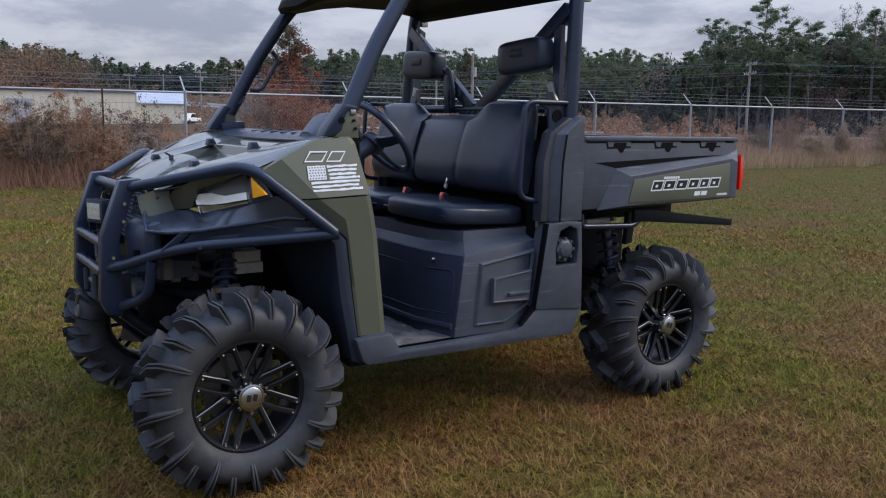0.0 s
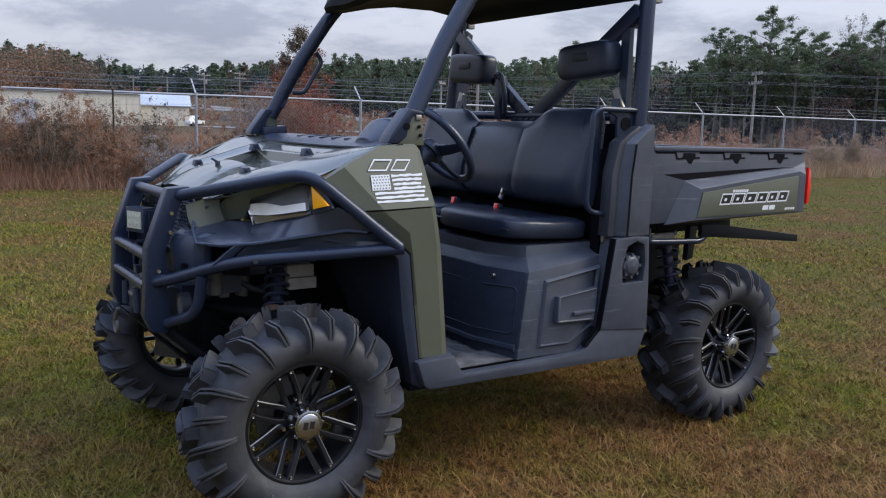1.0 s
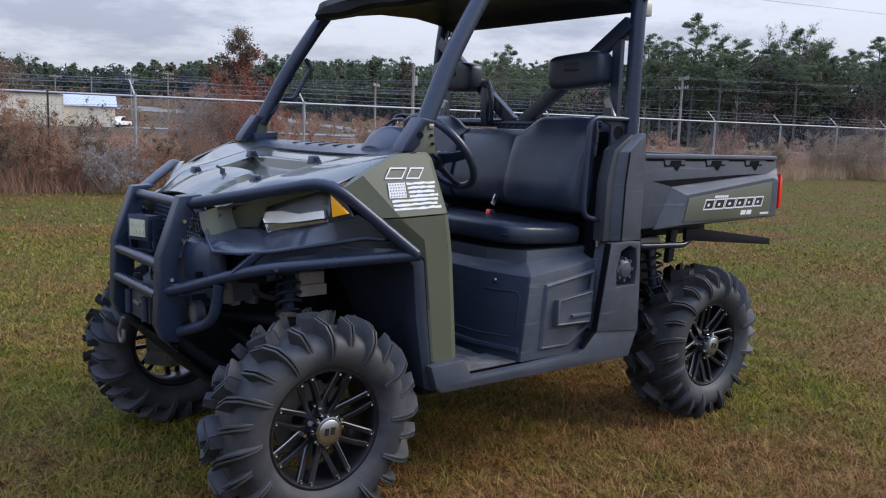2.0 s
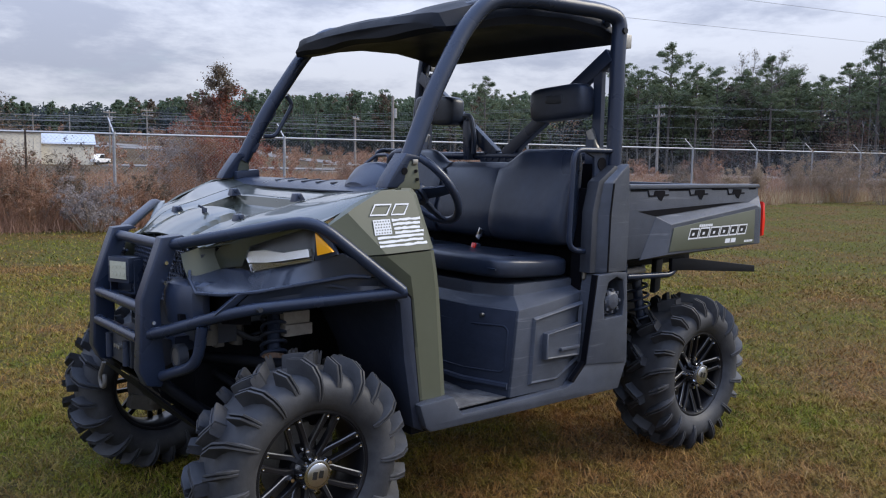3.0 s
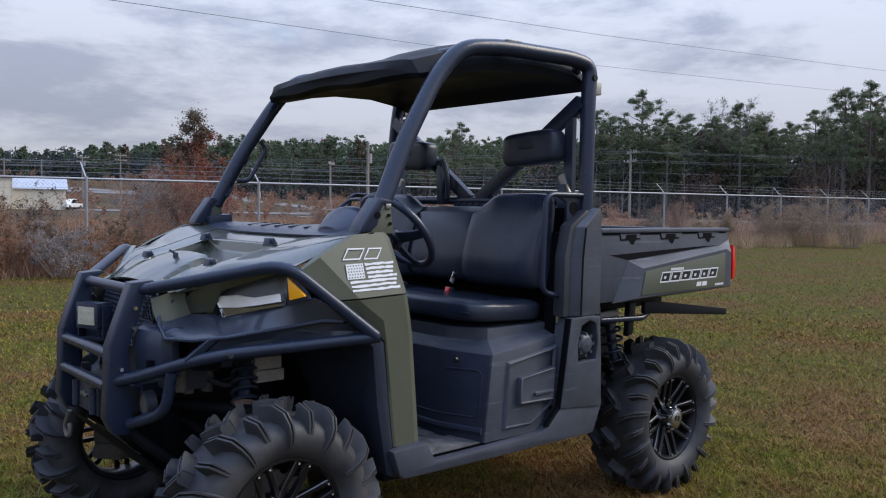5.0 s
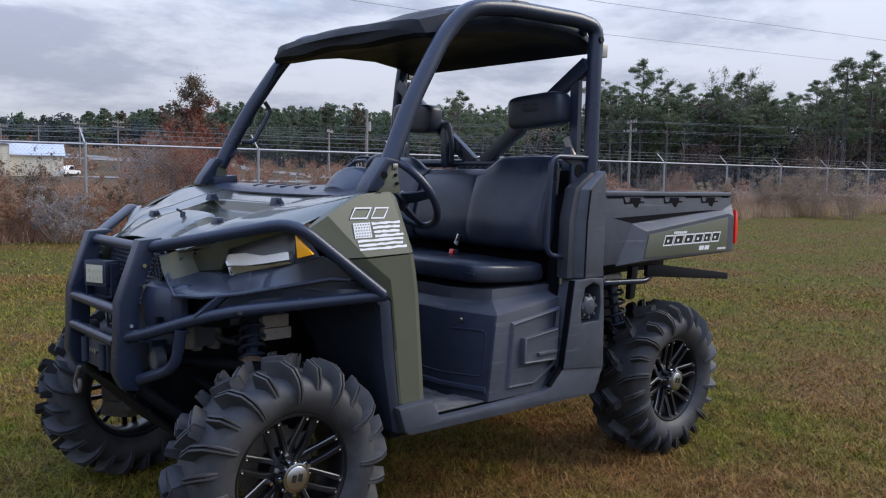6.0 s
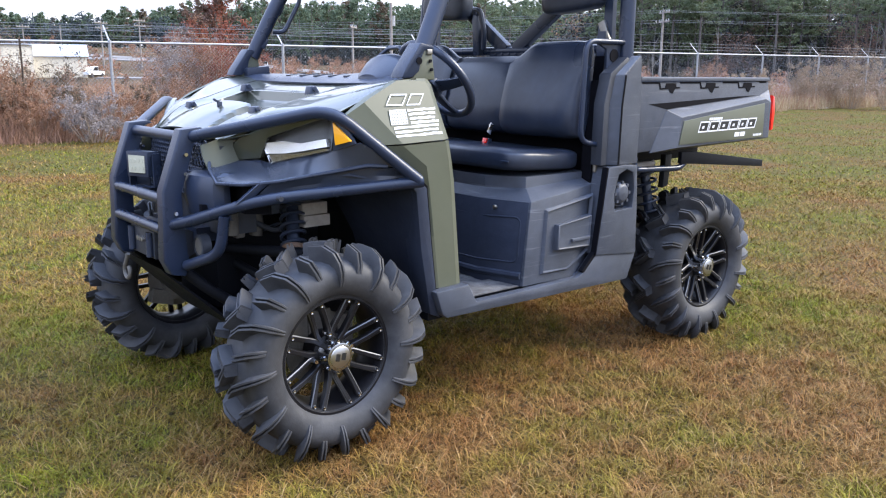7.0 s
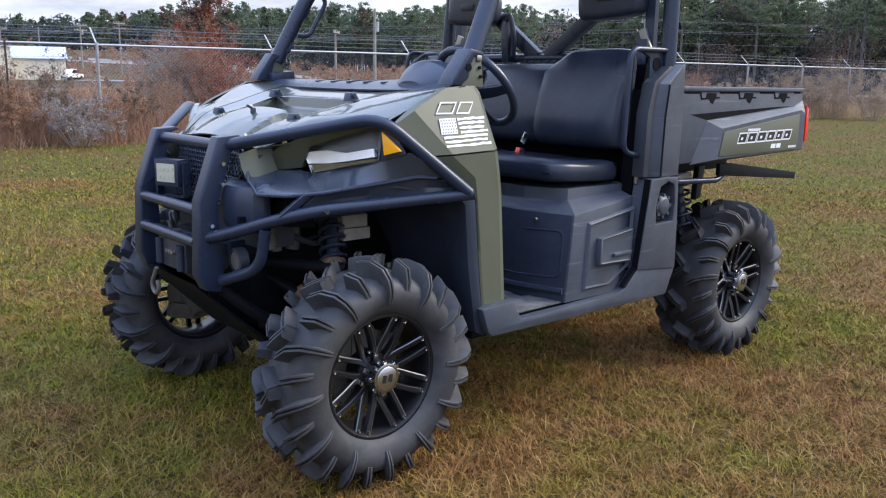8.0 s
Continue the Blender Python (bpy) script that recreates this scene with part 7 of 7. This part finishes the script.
# the young tree with red leaves beyond the fence
def red_tree(x, y, h):
    rng = np.random.default_rng(21)
    tree = thing("red_leaved_tree", "young tree with sparse red and rust autumn leaves", "tree", m=pose(x, y, 0))
    wood, groups = Heap(), {"red": ([], []), "rust": ([], []), "dusk": ([], [])}
    wood.add(cone((0, 0, -0.1), (0.05, 0, h * 0.55), 0.055, 0.035))
    wood.add(cone((0.05, 0, h * 0.55), (0.10, 0.0, h * 0.97), 0.035, 0.008))
    for i in range(58):
        t = 0.12 + 0.86 * i / 58
        a = rng.uniform(0, 2 * math.pi)
        L = (1.55 * (1 - t) ** 1.05 + 0.14) * rng.uniform(0.55, 1.15)
        o = np.array([0.05 * t * 2, 0, h * t])
        e = o + np.array([math.cos(a) * L, math.sin(a) * L, L * rng.uniform(0.2, 0.7)])
        wood.add(cone(tuple(o), tuple(e), 0.014, 0.004, 4))
        key = "dusk" if t > 0.78 else ("red" if rng.uniform() < 0.55 else "rust")
        for q in (0.5, 0.8, 1.05):
            groups[key][0].append(o + (e - o) * q + rng.normal(size=3) * 0.05)
            groups[key][1].append(rng.uniform(0.16, 0.32))
    wood.out("trunk", M_BARK, parent=tree)
    for key, mm, lab in (("red", M_REDLEAF, "red leaves"), ("rust", M_RUSTLEAF, "dark rust leaves"), ("dusk", M_DUSKLEAF, "dark leaves at the top")):
        hp = Heap()
        hp.add(leaves(rng, groups[key][0], groups[key][1], 130 if key != "dusk" else 75, 0.030, 0.9, 0.5, True))
        ob = hp.out("crown", mm, parent=tree)
        ob["label"] = lab


red_tree(7.78, 17.25, 3.62)


def shrub(x, y, h, w, material, label, seed, per=110, size=0.017):
    rng = np.random.default_rng(seed)
    t = thing("shrub", label, "shrub", "dry shrubs along the fence", m=pose(x, y, 0))
    wood, c, r = Heap(), [], []
    for i in range(34):
        a = rng.uniform(0, 2 * math.pi)
        q = rng.uniform(0.05, 0.55)
        e = np.array((math.cos(a) * w * q, math.sin(a) * w * q, h * rng.uniform(0.45, 1.0) * (1 - 0.35 * q)))
        o = e * np.array((0.25, 0.25, 0))
        wood.add(cone((o[0], o[1], -0.05), tuple(e), 0.008, 0.003, 4))
        for q in (0.4, 0.6, 0.8, 1.0):
            p = o + (e - o) * q
            tip = p + rng.normal(size=3) * 0.10 * h * np.array((1, 1, 0.8)) + np.array((0, 0, 0.08 * h))
            wood.add(cone(tuple(p), tuple(tip), 0.004, 0.002, 3))
            c.append(tip)
            r.append(h * rng.uniform(0.06, 0.12))
    wood.out("stem_tangle", M_TWIG, kind="stuff", parent=t)
    hp = Heap()
    hp.add(leaves(rng, c, r, per, size, 1.0, 0.4, True))
    hp.out("foliage", material, parent=t)
    return t


M_GREYLEAF = leaf_mat("grey_bramble", (0.17, 0.145, 0.135), (0.30, 0.26, 0.24), 0.2)
M_TWIG = mat("dry_twigs", (0.25, 0.195, 0.15), 0.9, var=0.3, scale=6)
for i, (az, d, h, w, mm, lab) in enumerate((
    (23.5, 20.5, 1.9, 1.5, M_BROWNLEAF, "rust brown leafy bush beside the red tree"),
    (21.5, 19.6, 1.3, 1.2, M_BROWNLEAF, "rust brown leafy bush beside the red tree"),
    (33.0, 26.0, 1.55, 1.2, M_BROWNLEAF, "small rust brown bush beyond the fence"),
    (58.6, 30.0, 1.25, 0.9, M_TANLEAF, "pale tan feathery dry shrub"),
    (60.2, 31.5, 1.35, 0.8, M_TANLEAF, "pale tan feathery dry shrub"),
    (62.6, 33.5, 1.75, 1.2, M_TANLEAF, "pale tan feathery dry shrub"),
    (64.2, 34.5, 1.8, 1.4, M_TANLEAF, "pale tan feathery dry shrub"),
    (55.6, 33.0, 1.4, 1.3, M_DUSKLEAF, "dull olive brown shrub"),
    (57.0, 36.0, 1.7, 1.2, M_BROWNLEAF, "rust brown shrub beyond the fence"),
    (6.0, 16.8, 1.75, 1.5, M_BROWNLEAF, "rust brown leafy bush in the fence line"),
    (8.6, 16.5, 1.55, 1.3, M_DUSKLEAF, "dull brown leafy bush in the fence line"),
    (10.6, 16.9, 1.65, 1.3, M_BROWNLEAF, "rust brown leafy bush in the fence line"),
    (4.6, 16.2, 1.25, 1.2, M_DUSKLEAF, "dull brown leafy bush in the fence line"),
    (13.2, 16.4, 0.95, 1.1, M_BROWNLEAF, "low rust brown bush in the fence line"),
    (18.6, 17.0, 0.9, 1.3, M_BROWNLEAF, "low rust brown bush in the fence line"),
    (20.0, 17.8, 1.0, 1.2, M_DUSKLEAF, "dull brown leafy bush in the fence line"),
    (3.6, 16.6, 1.5, 1.4, M_BROWNLEAF, "rust brown leafy bush in the fence line"),
    (21.7, 20.3, 2.15, 1.5, M_GREYLEAF, "grey brown twiggy shrub beside the red tree"),
    (24.3, 20.4, 2.25, 1.7, M_REDLEAF, "dull red leafy bush beside the red tree"),
    (25.8, 20.0, 1.8, 1.4, M_REDLEAF, "dull red leafy bush beside the red tree"),
    (22.9, 20.8, 2.1, 1.6, M_BROWNLEAF, "rust brown leafy bush beside the red tree"),
    (23.0, 21.2, 1.9, 1.4, M_BROWNLEAF, "rust brown leafy bush beside the red tree"),
    (67.6, 33.5, 1.8, 1.6, M_TANLEAF, "pale tan feathery dry shrub"),
    (65.4, 34.0, 2.0, 1.8, M_TANLEAF, "pale tan feathery dry shrub"),
    (16.5, 15.8, 0.90, 1.5, M_GREYLEAF, "grey dry bramble beside the stake"),
    (12.6, 17.2, 1.5, 0.6, M_DUSKLEAF, "dull green weedy sapling"),
    (15.2, 17.6, 1.5, 0.6, M_DUSKLEAF, "dull green weedy sapling"),
)):
    x, y = polar(az, d)
    shrub(x, y, h, w, mm, lab, 40 + i, per=50 if "sapling" in lab else 110)


# tall dry weeds along and beyond the fence
def strip(x0, x1, y0, y1):
    def pick(rng, n):
        x = rng.uniform(x0, x1, n)
        y = rng.uniform(y0, y1, n) - 0.05 * (x - 4.0)
        edge = np.array([noise.noise(Vector((a * 0.7, 0, 3))) for a in x]) * 0.5
        return np.stack([x, y + edge], 1)
    return pick


def weeds(n, pick, height, width, lean, material, label, seed):
    blades("dry_weeds", n, pick, height, width, lean, material, label, "weeds", seed, 0.3)


weeds(30000, strip(-4, 10, 12.6, 15.8), 0.70, 0.0065, 0.55, M_WEED_A, "tall rusty dry weeds along the fence", 51)
weeds(9000, strip(-4, 10, 12.2, 15.0), 0.36, 0.007, 0.9, M_WEED_A, "rusty dry grass along the fence", 52)
weeds(20000, strip(10, 42, 12.7, 15.5), 0.58, 0.010, 0.5, M_WEED_B, "straw coloured dry weeds along the fence", 53)
weeds(14000, strip(10, 42, 12.8, 16.0), 0.74, 0.009, 0.45, M_WEED_A, "rusty dry weeds along the fence", 54)
weeds(30000, strip(-6, 60, 16.0, 46.0), 0.75, 0.030, 0.5, M_WEED_A, "rusty dry field grass beyond the fence", 55)
weeds(16000, strip(-6, 60, 16.0, 46.0), 0.60, 0.030, 0.6, M_WEED_B, "straw coloured field grass beyond the fence", 56)
weeds(2200, strip(-4, 2.6, 13.0, 15.8), 1.45, 0.009, 0.30, M_WEED_A, "tall rusty dry stalks along the fence", 57)
weeds(2600, strip(2.0, 12, 14.2, 16.5), 1.05, 0.011, 0.30, M_WEED_A, "tall rusty dry stalks along the fence", 58)
# leafy seed heads on the taller stalks
rng = np.random.default_rng(61)
for nm, x0, x1, cnt, mm, z0, z1 in (("seed_heads", -3, 2.2, 800, M_BROWNLEAF, 0.35, 1.55), ("seed_heads", 2.2, 9.0, 800, M_BROWNLEAF, 0.30, 1.0), ("seed_heads", 10, 40, 800, M_TANLEAF, 0.35, 0.95)):
    px = rng.uniform(x0, x1, cnt)
    py = rng.uniform(12.5, 15.8, cnt) - 0.05 * (px - 4)
    hp = Heap()
    hp.add(leaves(rng, np.stack([px, py, rng.uniform(z0, z1, cnt)], 1), rng.uniform(0.05, 0.14, cnt), 20, 0.012, 1.8, 0.4, True))
    hp.out(nm, mm, "dry seed heads on tall weeds", "weeds", "stuff")


# ---- road, buildings, poles ----
M_ROAD = mat("pale_concrete", (0.165, 0.152, 0.138), 0.9, var=0.15, scale=0.2)
for (az0, d0), (az1, d1), wdt in (((17.5, 128.0), (78.0, 88.0), 3.2), ((15.0, 178.0), (23.5, 167.0), 2.6), ((26.5, 204.0), (37.0, 128.0), 3.0), ((15.0, 187.0), (22.5, 171.0), 2.2)):
    left, right = [], []
    for k in range(41):
        t = k / 40
        p0, p1 = polar(az0, d0), polar(az1, d1)
        x, y = p0[0] + (p1[0] - p0[0]) * t, p0[1] + (p1[1] - p0[1]) * t
        n = Vector((-(p1[1] - p0[1]), p1[0] - p0[0], 0)).normalized() * wdt / 2
        az, d = math.degrees(math.atan2(x + 1.26, y + 2.86)), math.hypot(x + 1.26, y + 2.86)
        left.append(Vector((x, y, rise(az, d - wdt / 2) + 0.15)) - n)
        right.append(Vector((x, y, rise(az, d + wdt / 2) + 0.30)) + n)
    bm = bmesh.new()
    drop = Vector((0, 0, -0.6))
    loft(bm, [[l, r, r + drop, l + drop] for l, r in zip(left, right)])
    tagged(part("road", bm, M_ROAD), "pale concrete road across the field", "road", kind="structure")
M_CLAD = mat("cream_cladding", (0.62, 0.57, 0.46), 0.6, var=0.06, scale=0.4)
M_ROOF = mat("pale_metal_roof", (0.40, 0.43, 0.48), 0.5, 0.1, var=0.08, scale=0.3)


def shed(x0, y0, x1, y1, depth, eave, ridge, label, bays, step=0.9):
    t = thing("metal_shed", label, "building", m=pose(x0, y0, 0, 0, 0, math.degrees(math.atan2(y1 - y0, x1 - x0))))
    L = math.hypot(x1 - x0, y1 - y0)
    bm = loft(bmesh.new(), [[(x, 0, 0), (x, depth, 0), (x, depth, eave), (x, depth / 2, ridge), (x, 0, eave)] for x in (0, L)])
    part("wall", bm, M_CLAD, t)
    for sgn in (0, 1):
        y_e, y_r = (-0.3, depth / 2) if sgn == 0 else (depth + 0.3, depth / 2)
        z_e = eave - 0.3 * (ridge - eave) / (depth / 2)
        bm = loft(bmesh.new(), [[(x, y_e, z_e + 0.06), (x, y_r, ridge + 0.06), (x, y_r, ridge + 0.16), (x, y_e, z_e + 0.16)] for x in (-0.3, L + 0.3)])
        part("roof", bm, M_ROOF, t)
    k = 0.4
    rib = box(bmesh.new(), (k, -0.03, eave / 2), (0.08, 0.06, eave - 0.1))
    rb = part("cladding_rib", rib, M_CLAD, t)
    while k + step < L:
        k += step
        again(rb, t, Matrix.Translation((k - 0.4, 0, 0)))
    for x, w, h in bays:
        bm = box(bmesh.new(), (x, -0.08, h / 2), (w, 0.08, h))
        part("door", bm, M_ROOF, t, "pale roller door")
        bm = box(bmesh.new(), (x, -0.10, h + 0.1), (w + 0.3, 0.12, 0.2))
        part("gutter", bm, M_ROOF, t)
    return t


shed(29.9, 127.2, 37.0, 125.4, 9.0, 3.1, 4.75, "cream metal shed with a pale blue metal roof", ())
shed(6.0, 128.0, 29.6, 124.5, 14.0, 4.55, 4.75, "long cream metal building with a pale roof", ((8.5, 3.0, 3.2),))

M_CARW = mat("white_car_paint", (0.75, 0.76, 0.77), 0.3, var=0.04, coat=0.5)
truck = thing("pickup_truck", "white pickup truck parked beside the shed", "truck", m=pose(38.1, 127.5, 0, 0, 0, 48))
bm = prism(bmesh.new(), [(-2.6, 0.5), (-2.6, 1.0), (-1.5, 1.1), (-0.8, 1.75), (0.5, 1.75), (0.7, 1.05), (2.6, 1.05), (2.6, 0.5)], -0.9, 0.9)
part("body", bm, M_CARW, truck, bevel=0.06)
bm = prism(bmesh.new(), [(-1.3, 1.12), (-0.75, 1.65), (0.4, 1.65), (0.5, 1.12)], -0.93, 0.93)
part("window", bm, M_RIM, truck)
bm = disc_cyl(bmesh.new(), (-1.7, -0.85, 0.38), 0.38, 0.25, "y", 16)
tw = part("wheel", bm, M_RUBBER, truck)
for x, y in ((3.4, 0), (0, 1.7), (3.4, 1.7)):
    again(tw, truck, Matrix.Translation((x, y, 0)))
gx, gy = 34.0, 55.5
gate = thing("farm_gate", "low yellowish metal gate beside the road", "gate", m=pose(gx, gy, 0, 0, 0, -12))
for z in (0.35, 0.65, 0.95):
    part("rail", tube(bmesh.new(), [(0, 0, z), (4.2, 0, z)], 0.035, 8), M_TAN, gate)
for x in (0.0, 0.85, 1.7, 2.5, 3.35, 4.2):
    part("upright", tube(bmesh.new(), [(x, 0, 0), (x, 0, 1.0)], 0.035, 8), M_TAN, gate)


def utility_pole(x, y, h, arms, face, label, can=False):
    t = thing("utility_pole", label, "utility pole", "poles across the field", m=pose(x, y, 0, 0, 0, face))
    part("pole", disc_cyl(bmesh.new(), (0, 0, h / 2), 0.15, h, "z", 10, 0.10), M_WOOD, t)
    for z in arms:
        part("crossarm", box(bmesh.new(), (0, -0.12, h - z), (2.4, 0.12, 0.14)), M_WOOD, t)
        for k in (-1.05, -0.5, 0.5, 1.05):
            part("insulator", disc_cyl(bmesh.new(), (k, -0.12, h - z + 0.16), 0.06, 0.18, "z", 8), M_GALV, t)
    if can:
        part("transformer", disc_cyl(bmesh.new(), (0.32, 0, h - 1.4), 0.22, 0.8, "z", 12), M_GALV, t)
    return t


POLES = [(71.45, 50.2, 7.5, (0.25, 1.15), 60, False), (39.8, 53.8, 6.7, (), 30, True), (51.0, 76.5, 6.3, (0.3,), 40, False), (49.6, 138.2, 9.6, (0.4, 1.2), 20, False), (44.0, 140.0, 9.1, (0.4, 1.2), 18, True), (43.4, 161.0, 9.1, (), 15, False), (37.5, 162.6, 9.1, (0.4,), 15, False), (31.0, 165.0, 9.0, (0.4,), 10, False)]
for x, y, h, arms, face, can in POLES:
    utility_pole(x, y, h, arms, face, "weathered wooden utility pole" + (" with a transformer" if can else " with a crossarm" if arms else ""), can)


def cable(pts, r, label, sag=0.0):
    p = []
    for a, b in zip(pts, pts[1:]):
        for i in range(10):
            t = i / 10
            q = Vector(a).lerp(Vector(b), t)
            q.z -= sag * 4 * t * (1 - t)
            p.append(q)
    p.append(Vector(pts[-1]))
    bm = tube(bmesh.new(), p, r, 5)
    return tagged(part("power_cable", bm, M_WIRE), label, "cable", "overhead cables")


for dz, off in ((7.45, 0.0), (7.3, 0.9), (6.5, 0.0), (6.3, 0.9), (5.2, 0.3)):
    cable([(128.0 + off, 16.0, dz + 0.6), (71.45 + off, 50.2 - off, dz), (8.0 + off, 84.0, dz - 3.0)], 0.012, "dark power cable strung between poles", 0.35)
for dz in (8.9, 8.5, 8.0):
    cable([(120, 110, dz), (49.6, 138.2, dz), (44.0, 140.0, dz - 0.4), (37.5, 162.6, dz), (-10, 178, dz - 0.5)], 0.03, "dark power cable strung between poles", 0.3)
cable([(-14.0, 20.2, 5.9), (8.33, 25.57, 8.06), (27.62, 31.65, 10.01), (41.74, 31.43, 10.61), (90.0, 27.0, 12.4)], 0.012, "thin overhead cable against the sky")
cable([(-8.0, 20.6, 6.8), (16.38, 21.4, 8.64), (30.16, 21.9, 9.49), (54.1, 20.27, 10.69), (95.0, 17.0, 12.6)], 0.010, "thin overhead cable against the sky")

# scraps of white litter at the lawn's edge
M_PAPER = mat("white_paper", (0.72, 0.72, 0.70), 0.8, var=0.1, scale=20)
for k, (x, y, w) in enumerate(((29.01, 11.9, 0.34), (27.6, 12.61, 0.15))):
    t = thing("litter", "small white scrap of litter on the lawn's edge", "litter", "scraps of litter", m=pose(x, y, 0.0, 0, 0, 12 - 30 * k))
    g = [[(w * (i / 6 - 0.5), 0.10 * (j / 3 - 0.5), 0.045 + 0.025 * math.sin(i * 1.7 + j * 2.1 + k)) for j in range(4)] for i in range(7)]
    part("scrap", sheet(bmesh.new(), g, 0.04), M_PAPER, t)
